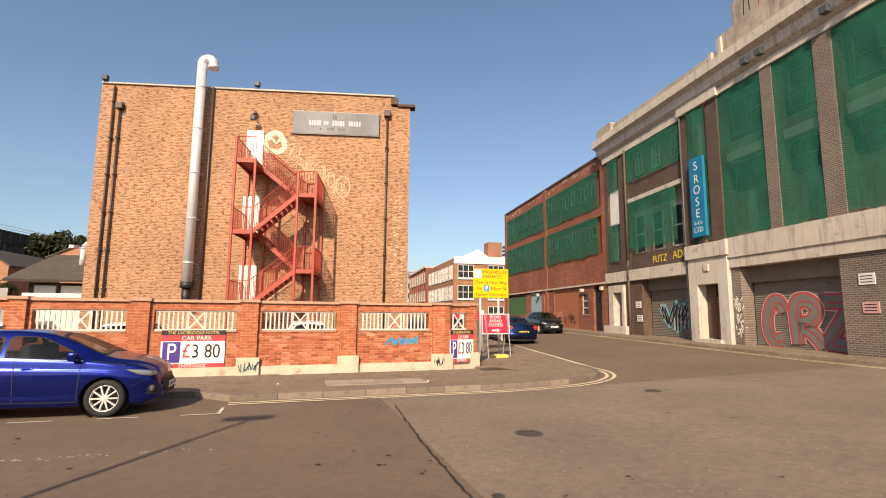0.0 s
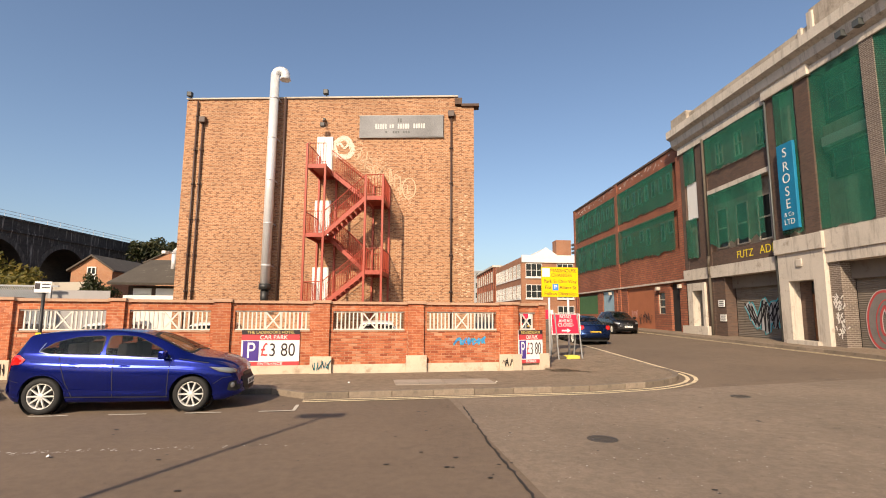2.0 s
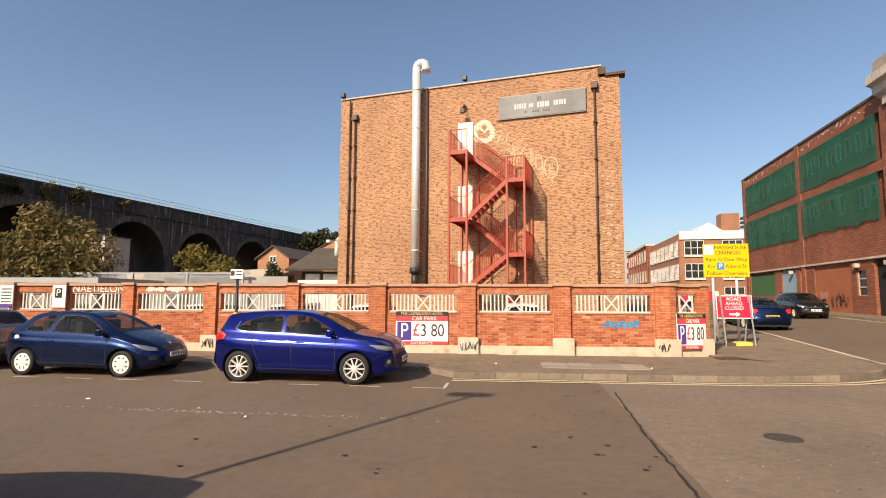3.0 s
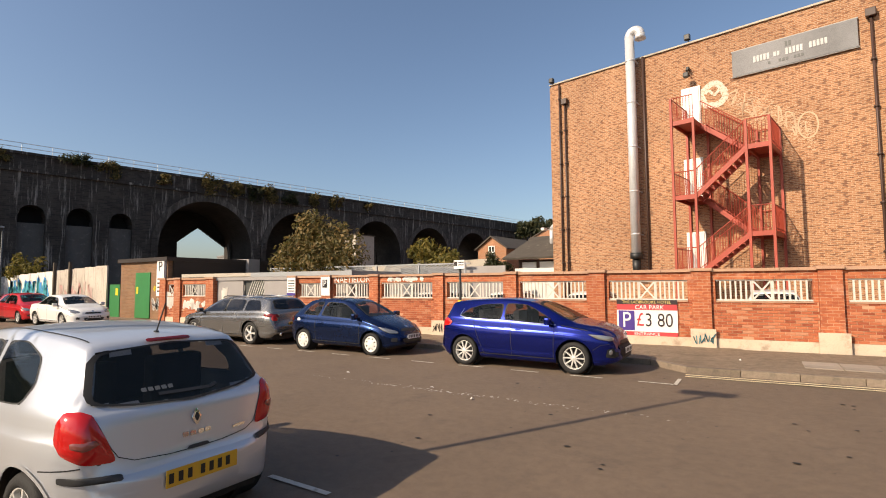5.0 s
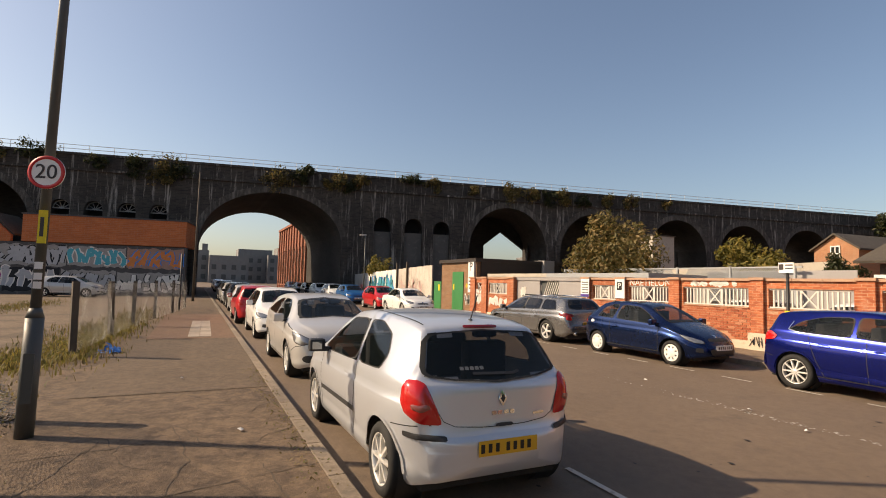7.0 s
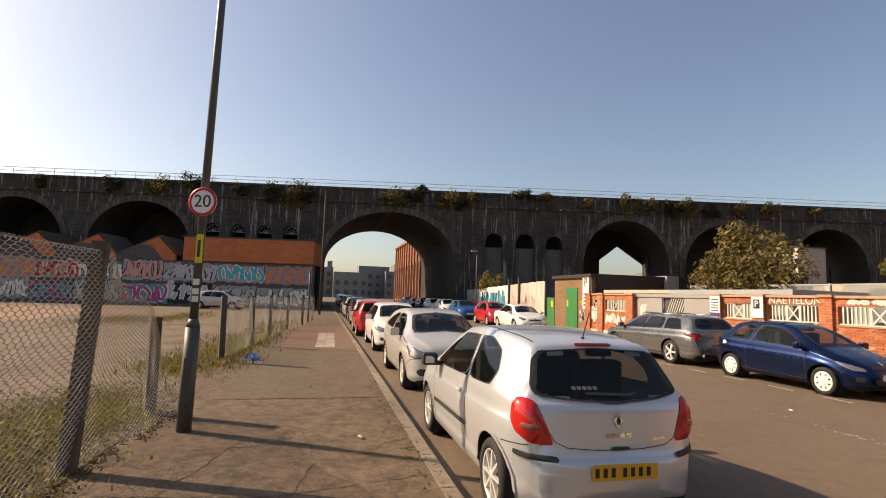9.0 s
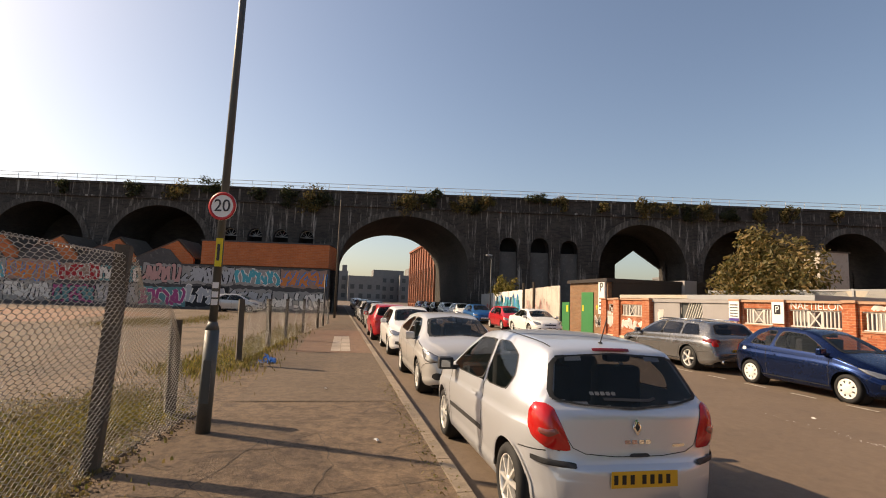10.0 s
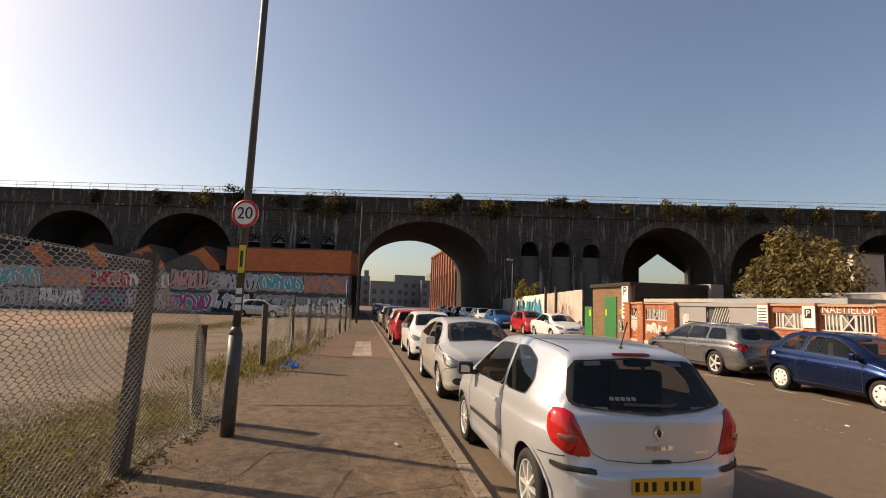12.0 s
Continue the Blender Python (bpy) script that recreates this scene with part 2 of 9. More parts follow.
def tube(bm, a, b, r, seg=10, r2=None, caps=True):
    a, b = Vector(a), Vector(b)
    q = (b - a).to_track_quat("Z", "Y")
    r2 = r if r2 is None else r2
    rings = [[bm.verts.new(p + q @ Vector((rr * math.cos(i * math.tau / seg), rr * math.sin(i * math.tau / seg), 0))) for i in range(seg)] for p, rr in ((a, r), (b, r2))]
    for i in range(seg):
        f = bm.faces.new((rings[0][i], rings[0][(i + 1) % seg], rings[1][(i + 1) % seg], rings[1][i]))
        f.smooth = seg > 6
    if caps:
        bm.faces.new(rings[0][::-1]), bm.faces.new(rings[1])


def bar(bm, a, b, w, h):
    """A straight bar of rectangular section from a to b, w across and h up."""
    a, b = Vector(a), Vector(b)
    along = (b - a).normalized()
    side = along.cross(Vector((0, 0, 1)))
    side = side.normalized() if side.length > 1e-4 else Vector((1, 0, 0))
    up = side.cross(along)
    vs = [bm.verts.new(p + side * sx * w / 2 + up * sz * h / 2) for p in (a, b) for sx, sz in ((-1, -1), (1, -1), (1, 1), (-1, 1))]
    for f in ((3, 2, 1, 0), (4, 5, 6, 7), (0, 1, 5, 4), (1, 2, 6, 5), (2, 3, 7, 6), (3, 0, 4, 7)):
        bm.faces.new([vs[i] for i in f])


def slab_poly(bm, pts, y0, y1):
    """A flat outline of (x, z) points made solid from y0 (front) to y1."""
    fr, bk = [bm.verts.new((x, y0, z)) for x, z in pts], [bm.verts.new((x, y1, z)) for x, z in pts]
    bm.faces.new(fr), bm.faces.new(bk[::-1])
    for i in range(len(pts)):
        j = (i + 1) % len(pts)
        bm.faces.new((fr[i], bk[i], bk[j], fr[j]))


def sweep(bm, pts, r, seg=8):
    for a, b in zip(pts, pts[1:]):
        tube(bm, a, b, r, seg)


def mesh_of(name, bm, material):
    bmesh.ops.recalc_face_normals(bm, faces=bm.faces)
    me = bpy.data.meshes.new(name)
    bm.to_mesh(me)
    bm.free()
    for mt in material if isinstance(material, (list, tuple)) else [material]:
        me.materials.append(mt)
    return me


def part(name, bm, material, parent, label="", m=None):
    ob = new(name, mesh_of(name, bm, material))
    ob.parent = parent
    if m is not None:
        ob.matrix_basis = m
    return tagged(ob, label) if label else ob


def boxes(name, material, parent, *rows, label="", bevel=0.0, m=None):
    """One part for each box; gives back the first."""
    made = []
    for r in rows:
        bm = bmesh.new()
        box(bm, *r, bevel=bevel)
        made.append(part(name, bm, material, parent, label, m))
    return made[0]


def thing(name, m, label, category, group="", kind=""):
    ob = new(name)
    ob.empty_display_size = 0.2
    ob.matrix_basis = m
    return tagged(ob, label, category, group, kind)


def solo(name, bm, material, m, label, category, group="", kind=""):
    ob = new(name, mesh_of(name, bm, material))
    ob.matrix_basis = m
    return tagged(ob, label, category, group, kind)


def lettering(name, body, size, material, parent, m, align="CENTER", squeeze=1.0):
    """Words as a thin solid mesh in Blender's own font; the text stands in the local x-z plane and faces -y."""
    cu = bpy.data.curves.new(name, "FONT")
    cu.body, cu.size, cu.extrude, cu.align_x, cu.align_y = body, size, 0.003, align, "CENTER"
    tmp = new(name + "_tmp", cu)
    bpy.context.view_layer.update()
    me = bpy.data.meshes.new_from_object(tmp.evaluated_get(bpy.context.evaluated_depsgraph_get()))
    bpy.data.objects.remove(tmp)
    me.materials.clear()
    me.materials.append(material)
    ob = new(name, me)
    ob.parent = parent
    ob.matrix_basis = m @ pose(0, 0, 0, 90, 0, 0) @ Matrix.Diagonal((squeeze, 1, 1, 1))
    return ob


def ribbon(bm, pts, w, y=0.0):
    """A flat brush stroke of width w through (x, z) points, at depth y."""
    pts = [Vector(p) for p in pts]
    rows = []
    for i, p in enumerate(pts):
        d = (pts[min(i + 1, len(pts) - 1)] - pts[max(i - 1, 0)])
        d = d.normalized() if d.length > 1e-6 else Vector((1, 0))
        n = Vector((-d.y, d.x)) * w / 2
        rows.append((bm.verts.new((p.x + n.x, y, p.y + n.y)), bm.verts.new((p.x - n.x, y, p.y - n.y))))
    for a, b in zip(rows, rows[1:]):
        bm.faces.new((a[0], b[0], b[1], a[1]))


def curve_of(pts, n=8):
    """A smooth line through points, as a chain of short steps."""
    out = []
    p = [pts[0]] + list(pts) + [pts[-1]]
    for i in range(1, len(p) - 2):
        for k in range(n):
            t = k / n
            out.append(tuple(0.5 * (2 * p[i][j] + (p[i + 1][j] - p[i - 1][j]) * t + (2 * p[i - 1][j] - 5 * p[i][j] + 4 * p[i + 1][j] - p[i + 2][j]) * t * t + (3 * p[i][j] - p[i - 1][j] - 3 * p[i + 1][j] + p[i + 2][j]) * t ** 3) for j in (0, 1)))
    return out + [tuple(pts[-1])]


def ground_z(x, y):
    k = min(1, max(0, (x + 8) / 14))
    k = k * k * (3 - 2 * k)
    return 0.03 * min(20, max(0, x - 6)) + 0.012 * min(60, max(0, y - 14)) * k

# ---- ground, road, pavements ----
def axis(lo, hi, step, far):
    a = [lo + i * step for i in range(int((hi - lo) / step) + 1)]
    return [-far, -far / 3, -300, -140] + a + [140, 300, far / 3, far]


def sheet(name, xs, ys, lift, material, label, category):
    bm = bmesh.new()
    g = [[bm.verts.new((x, y, ground_z(x, y) + lift)) for y in ys] for x in xs]
    for i in range(len(xs) - 1):
        for j in range(len(ys) - 1):
            bm.faces.new((g[i][j], g[i + 1][j], g[i + 1][j + 1], g[i][j + 1]))
    return solo(name, bm, material, Matrix(), label, category, kind="structure")


sheet("ground", axis(-70, 70, 2, 2500), axis(-70, 90, 2, 2500), 0, ASPHALT, "worn grey-brown asphalt street surface with faint stains", "road")
sheet("road", [2.75 + i * 1.2 for i in range(16)], [1.9 + i * 0.85 for i in range(12)] + [11.3, 11.7], 0.006, ASPHALT2, "coarse speckled asphalt at the side street mouth", "road")


def resample(pts, step):
    out = []
    for a, b in zip(pts, pts[1:]):
        a, b = Vector(a), Vector(b)
        n = max(1, round((b - a).length / step))
        out += [a + (b - a) * i / n for i in range(n)]
    return out + [Vector(pts[-1])]


def offset(pts, d):
    """The line moved d to its left."""
    out = []
    for i, p in enumerate(pts):
        t = (pts[min(i + 1, len(pts) - 1)] - pts[max(i - 1, 0)]).normalized()
        out.append(p + Vector((-t.y, t.x)) * d)
    return out


KERB_BLOCK = None


def pavement(name, line, width, label, material=TARMAC, high=0.12):
    pts = resample(line, 0.92)
    bm = bmesh.new()
    rows = [offset(pts, d) for d in (0.13, width * 0.3, width * 0.6, width)]
    vs = [[bm.verts.new((p.x, p.y, ground_z(p.x, p.y) + high)) for p in r] for r in rows]
    low = [bm.verts.new((p.x, p.y, ground_z(p.x, p.y) - 0.05)) for p in rows[0]]
    for r0, r1 in zip([low] + vs, vs):
        for i in range(len(pts) - 1):
            bm.faces.new((r0[i], r0[i + 1], r1[i + 1], r1[i]))
    pv = solo(name, bm, material, Matrix(), label, "pavement", kind="structure")
    global KERB_BLOCK
    if KERB_BLOCK is None:
        kb = bmesh.new()
        box(kb, 0.004, 0.912, 0, 0.15, -0.06, 0.128, bevel=0.012)
        KERB_BLOCK = mesh_of("kerb_stone", kb, KERB)
    for a, b in zip(pts, pts[1:]):
        d = b - a
        z = ground_z(a.x, a.y)
        slope = math.atan2(ground_z(b.x, b.y) - z, d.length)
        k = new("kerb_stone", KERB_BLOCK)
        k.matrix_basis = Matrix.Translation((a.x, a.y, z)) @ pose(0, 0, 0, 0, -math.degrees(slope), math.degrees(math.atan2(d.y, d.x))) @ Matrix.Diagonal((d.length / 0.916, 1, 1, 1))
        k.parent = pv
    return pv


def arc(cx, cy, r, a0, a1, n):
    return [(cx + r * math.cos(radians(a0 + (a1 - a0) * i / n)), cy + r * math.sin(radians(a0 + (a1 - a0) * i / n))) for i in range(n + 1)]


FAR_KERB = [(-75, 12.55), (-1.1, 12.5), (-0.3, 11.75), (5.3, 12.0), (7.2, 12.1)] + arc(7.2, 14.7, 2.6, -88, 4, 9)[1:] + [(10.3, 18.0), (11.1, 23), (12.4, 34), (14.5, 55), (17, 85)]
pavement("pavement_1", FAR_KERB, 3.4, "dusty brown tarmac footway with worn stone kerbs", FAR_TARMAC)
pavement("pavement_2", [(40, 1.72), (-80, 1.72)], 3.25, "patched brown tarmac footway with a stone kerb")
pavement("pavement_3", [(24.5, 75), (20.2, 35), (19.0, 24), (18.1, 15), (17.3, 7), (16.5, -5)], 1.9, "narrow tarmac footway below the factory front", FAR_TARMAC)

# bay markings and edge lines
def marking(name, pts, w, material, label, lift=0.012):
    bm = bmesh.new()
    p = resample(pts, 1.0)
    a, b = offset(p, w / 2), offset(p, -w / 2)
    va, vb = ([bm.verts.new((q.x, q.y, ground_z(q.x, q.y) + lift)) for q in r] for r in (a, b))
    for i in range(len(p) - 1):
        bm.faces.new((vb[i], vb[i + 1], va[i + 1], va[i]))
    return solo(name, bm, material, Matrix(), label, "road marking", kind="structure")


for i in range(17):
    x = -0.95 - 1.27 * i
    marking("bay_line", [(x, 10.38), (x + 0.62, 10.38)], 0.065, LINE, "white dash marking the edge of the parking bays")
marking("bay_line", [(-0.33, 10.36), (-0.33, 11.0)], 0.065, LINE, "white line closing the end of the parking bays")
for i in range(4):
    x = -2.25 - 5.2 * i
    marking("bay_line", [(x, 3.82), (x - 0.78, 3.84)], 0.065, LINE, "white dash marking the edge of the parking bays")
    marking("bay_line", [(x - 1.9, 3.84), (x - 2.7, 3.84)], 0.065, LINE, "white dash marking the edge of the parking bays")
kp = [Vector(p) for p in FAR_KERB[2:]]
for d in (-0.22, -0.42):
    q = offset(kp, d)
    marking("yellow_line", [(p.x, p.y) for p in (q if d < -0.3 else q)], 0.1, YELLOW_LINE, "worn double yellow line along the kerb")
for d in (-0.25, -0.45):
    q = offset([Vector(p) for p in [(24.5, 75), (20.2, 35), (19.0, 24), (18.1, 15), (17.3, 7), (16.5, -5)]], d)
    marking("yellow_line", [(p.x, p.y) for p in q], 0.08, YELLOW_LINE, "worn double yellow line along the kerb")

# ---- railway viaduct ----
VX = pose(-51.8, 0, 0, 0, 0, 79.25)
VDEEP, VTOP = 9.0, 12.62
# arches: middle, half span, springing height, apex height
ARCHES = [(7.1, 6.55, 5.4, 10.2), (31.75, 4.55, 5.6, 10.25), (42.8, 4.75, 5.6, 10.25), (53.9, 4.15, 5.8, 10.2), (64.0, 4.1, 5.8, 10.05), (74.2, 4.1, 5.8, 10.0), (84.6, 4.1, 5.8, 10.0), (95, 4.1, 5.8, 10),
          (-18.1, 5.0, 6.0, 10.35), (-30.4, 4.85, 6.0, 10.3), (-42.6, 4.85, 6.0, 10.3), (-54, 4.6, 6.0, 10.3), (-65, 4.6, 6.0, 10.3)]
NICHES = [(17.8, 0.9, 8.4), (21.05, 0.95, 8.45), (24.1, 0.9, 8.3), (-10.9, 0.75, 8.35), (-8.3, 0.75, 8.35), (-5.65, 0.75, 8.35), (-3.05, 0.75, 8.35)]


def soffit(s):
    for c, r, z0, z1 in ARCHES:
        if abs(s - c) < r - 1e-6:
            return z0 + (z1 - z0) * math.sqrt(1 - ((s - c) / r) ** 2)
    return 0.0


RING_BRICK = surf("arch_ring_brick", (0.072, 0.062, 0.053), 0.9, 0.4, 1.2, 14, 0.4, stain=(0.045, 0.038, 0.032), stain_at=(0.45, 0.6), streak=(0.25, 0.23, 0.2))
NICHE = surf("niche_render", (0.10, 0.095, 0.088), 0.9, 0.3, 0.8, 20, 0.3, stain=(0.2, 0.19, 0.175), stain_at=(0.55, 0.75))


def slant(s):
    """Depth and sideways shift per metre of depth of the barrel that lies nearest."""
    c = min(ARCHES, key=lambda q: abs(s - q[0]) - q[1])[0]
    return (17.0, -0.19) if c == 7.1 else (VDEEP, 0.13)


def viaduct():
    v = thing("viaduct", VX, "soot-black brick railway viaduct with tall round arches", "viaduct", kind="structure")
    cuts = sorted({round(c + r * math.sin(radians(a)), 3) for c, r, _, _ in ARCHES for a in range(-90, 91, 6)} | {round(c + r * k, 3) for c, r, _ in NICHES for k in (-1, 1)} | {-75.0, 105.0})
    bm, sos = bmesh.new(), {}

    def lining(s, kinds):
        """The mesh of the barrel or niche that lies nearest to s."""
        c = min(kinds, key=lambda q: abs(abs(s - q[0]) - q[1]))[0]
        if c not in sos:
            sos[c] = bmesh.new()
        return sos[c]
    for a, b in zip(cuts, cuts[1:]):
        mid = (a + b) / 2
        arch = next((q for q in ARCHES if abs(mid - q[0]) < q[1]), None)
        niche = next((q for q in NICHES if abs(mid - q[0]) < q[1]), None)
        if arch:
            c, r, z0, z1 = arch
            za, zb = (z0 + (z1 - z0) * math.sqrt(max(0, 1 - ((s - c) / r) ** 2)) for s in (a, b))
            for y in (0, 1):
                d, k = slant(mid)
                y, k = d * y, k * d * y
                bm.faces.new([bm.verts.new(p) for p in ((a + k, y, za), (b + k, y, zb), (b + k, y, VTOP), (a + k, y, VTOP))])
            d, k = slant(mid)
            so = lining(arch[0] + arch[1], [arch])
            so.faces.new([so.verts.new(p) for p in ((a, 0, za), (b, 0, zb), (b + k * d, d, zb), (a + k * d, d, za))])
        elif niche:
            c, r, zt = niche
            n = 10
            so = lining(c + r, [niche])
            for i in range(n):
                s0, s1 = (a + (b - a) * k / n for k in (i, i + 1))
                t0, t1 = (zt - r + math.sqrt(max(0, r * r - (s - c) ** 2)) for s in (s0, s1))
                bm.faces.new([bm.verts.new(p) for p in ((s0, 0, t0), (s1, 0, t1), (s1, 0, VTOP), (s0, 0, VTOP))])
                so.faces.new([so.verts.new(p) for p in ((s0, 0, t0), (s1, 0, t1), (s1, 1.6, t1), (s0, 1.6, t0))])
            for s in (a, b):
                so.faces.new([so.verts.new(p) for p in ((s, 0, 0), (s, 1.6, 0), (s, 1.6, zt - r), (s, 0, zt - r))])
            bm.faces.new([bm.verts.new(p) for p in ((a, VDEEP, 0), (b, VDEEP, 0), (b, VDEEP, VTOP), (a, VDEEP, VTOP))])
        else:
            for y in (0, 1):
                d, k = slant(mid)
                y, k = d * y, k * d * y
                bm.faces.new([bm.verts.new(p) for p in ((a + k, y, 0), (b + k, y, 0), (b + k, y, VTOP), (a + k, y, VTOP))])
            for s in (a, b):
                d, k = slant(s)
                if min(abs(abs(s - q[0]) - q[1]) for q in ARCHES) > 0.01:
                    continue
                so = lining(s, ARCHES)
                so.faces.new([so.verts.new(p) for p in ((s, 0, 0), (s + k * d, d, 0), (s + k * d, d, 6.1), (s, 0, 6.1))])
    bm.faces.new([bm.verts.new(p) for p in ((-75, 0.4, VTOP - 1), (105, 0.4, VTOP - 1), (105, VDEEP - 0.4, VTOP - 1), (-75, VDEEP - 0.4, VTOP - 1))])
    bmesh.ops.remove_doubles(bm, verts=bm.verts, dist=0.002)
    part("spandrel_wall", bm, SOOT_BRICK, v, "soot-black brickwork with pale lime streaks")
    for so in sos.values():
        bmesh.ops.remove_doubles(so, verts=so.verts, dist=0.002)
        part("arch_soffit", so, SOFFIT_BRICK, v)
    boxes("parapet_coping", SOOT_BRICK, v, (-75, 105, -0.12, 0.4, VTOP - 0.22, VTOP), (-75, 105, VDEEP - 0.4, VDEEP + 0.1, VTOP - 0.22, VTOP))
    boxes("string_course", SOOT_BRICK, v, (-75, 105, -0.16, 0.0, 11.0, 11.2))
    for c, r, zt in NICHES:
        boxes("niche_infill", NICHE, v, (c - r, c + r, 0.35, 0.6, 0, 6.95 if c > 0 else 6.3), label="recessed brick panel")
        # black sheet paints the shade at the back of the niche
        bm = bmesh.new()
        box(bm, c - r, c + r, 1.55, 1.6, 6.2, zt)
        part("niche_back", bm, PAINTED_DARK, v)
        if c < 0:
            bm = bmesh.new()
            for k in range(9):
                a0, a1 = math.pi * k / 9, math.pi * (k + 1) / 9
                bar(bm, (c + r * 0.93 * math.cos(a0), 0.5, zt - r + r * 0.93 * math.sin(a0)), (c + r * 0.93 * math.cos(a1), 0.5, zt - r + r * 0.93 * math.sin(a1)), 0.06, 0.09)
            for a0 in (0.6, 1.2, 1.94, 2.54):
                bar(bm, (c, 0.5, zt - r), (c + r * 0.9 * math.cos(a0), 0.5, zt - r + r * 0.9 * math.sin(a0)), 0.05, 0.06)
            bar(bm, (c - r, 0.5, zt - r), (c + r, 0.5, zt - r), 0.06, 0.1)
            part("fanlight_frame", bm, GREY_METAL, v, "rusted arched fanlight frame")
    for c, r, z0, z1 in ARCHES:
        bm = bmesh.new()
        n = 26
        for i in range(n):
            q = [(c + (r + d) * math.cos(math.pi * k / n), z0 + (z1 - z0 + d) * math.sin(math.pi * k / n)) for k in (i, i + 1) for d in (0, 0.62)]
            vs = [bm.verts.new((x, -0.06, z)) for x, z in q] + [bm.verts.new((x, 0.02, z)) for x, z in q]
            for f in ((0, 1, 3, 2), (0, 2, 6, 4), (1, 5, 7, 3)):
                bm.faces.new([vs[k] for k in f])
        part("arch_ring", bm, RING_BRICK, v, "ring of weathered grey arch bricks")
    for c, r, z0, z1 in ARCHES:
        for sd in (-1, 1):
            x = c + sd * (r + 0.35)
            boxes("pier_strip", SOOT_BRICK, v, (x - 0.28, x + 0.28, -0.1, 0.0, 0, z0 + 0.8))
    for c, r, z0, z1 in ARCHES:
        if c in (7.1, 31.75):
            continue
        boxes("arch_infill", SOFFIT_BRICK, v, (c - r - 1.2, c + r - 1.0, 6.0, 6.3, 0, z1), label="sooty brick infill deep inside an arch")
    bm = bmesh.new()
    slab_poly(bm, [(24, 0), (31.9, 0), (31.9, 6.7), (34.2, 8.5), (34.2, 10.3), (24, 10.3)], 8.5, 8.9)
    part("arch_infill", bm, SOFFIT_BRICK, v)
    bm = bmesh.new()
    slab_poly(bm, [(40, 0), (37.4, 0), (37.4, 6.3), (34.2, 8.5), (34.2, 10.3), (40, 10.3)], 8.5, 8.9)
    part("arch_infill", bm, SOFFIT_BRICK, v)
    rail = bmesh.new()
    for z in (0.36, 0.72):
        tube(rail, (-75, 0.15, VTOP + z), (105, 0.15, VTOP + z), 0.028, 5)
    part("guard_rail", rail, GALV, v, "thin pale steel handrail")
    for i in range(91):
        bm = bmesh.new()
        tube(bm, (-75 + 2 * i, 0.15, VTOP - 0.05), (-75 + 2 * i, 0.15, VTOP + 0.72), 0.025, 5)
        part("rail_post", bm, GALV, v)
    return v


VIADUCT = viaduct()

# ---- hotel block ----
HM = pose(-8.9, 28.75, 0, 0, 0, -10.78)
hotel = thing("hotel_building", HM, "tall windowless orange-brick flank of a hotel", "building")
bm = bmesh.new()
slab_poly(bm, [(0.0, -0.5), (14.7, -0.5), (14.7, 13.42), (0.0, 13.42)], 0, 18)
part("wall", bm, HOTEL_BRICK, hotel, "plain orange-brown brick wall")
boxes("corner_pier", HOTEL_BRICK, hotel, (14.7, 15.62, -0.06, 18, -0.5, 12.85), label="slightly proud brick corner pier")
boxes("corner_strip", HOTEL_BRICK, hotel, (-0.04, 0.52, -0.1, 0.0, -0.5, 13.3))
boxes("coping", CONCRETE, hotel, (-0.08, 14.78, -0.09, 0.35, 13.42, 13.5), label="thin pale coping")
boxes("eaves_block", DARK_BRICK, hotel, (14.6, 15.0, -0.22, 0.4, 12.95, 13.3), (14.95, 15.9, -0.2, 0.4, 12.85, 12.98), label="weathered stone eaves block")


def drainpipe(u, z0, z1, hopper=True):
    bm = bmesh.new()
    tube(bm, (u, -0.12, z0), (u, -0.12, z1), 0.048, 10)
    for z in np.arange(z0 + 1.2, z1, 1.9):
        tube(bm, (u, -0.12, z), (u, -0.12, z + 0.09), 0.08, 10)
        box(bm, u - 0.1, u + 0.1, -0.12, 0.0, z + 0.02, z + 0.07)
    if hopper:
        box(bm, u - 0.17, u + 0.17, -0.28, -0.02, z1 - 0.05, z1 + 0.28, 0.03)
    part("drainpipe", bm, BROWN_PIPE, hotel, "dark brown cast drainpipe with hopper head")


drainpipe(0.92, -0.2, 12.1)
drainpipe(0.58, -0.2, 13.3, False)
drainpipe(14.42, -0.2, 12.3)
bm = bmesh.new()
tube(bm, (5.42, -0.1, 2.0), (5.42, -0.1, 13.45), 0.065, 10)
part("cable_duct", bm, BROWN_PIPE, hotel)
for u, z in ((7.62, 13.5), (0.1, 13.45)):
    bm = bmesh.new()
    box(bm, u - 0.13, u + 0.13, -0.25, 0.0, z + 0.1, z + 0.36, 0.03)
    tube(bm, (u, 0.05, z), (u, 0.0, z + 0.2), 0.03, 6)
    part("floodlight", bm, BLACK_PAINT, hotel)
bm = bmesh.new()
tube(bm, (7.6, 0.0, 11.9), (7.6, -0.5, 12.0), 0.03, 6)
box(bm, 7.48, 7.74, -0.62, -0.4, 11.62, 11.85, 0.04)
box(bm, 7.55, 7.68, -0.3, -0.05, 12.05, 12.22, 0.03)
part("bulkhead_lamp", bm, BLACK_PAINT, hotel)
bm = bmesh.new()
tube(bm, (-0.06, -0.12, 4.9), (-0.3, -0.5, 4.9), 0.03, 6)
box(bm, -0.42, -0.2, -0.8, -0.45, 4.82, 4.98, 0.03)
part("security_camera", bm, WHITE_PAINT, hotel)

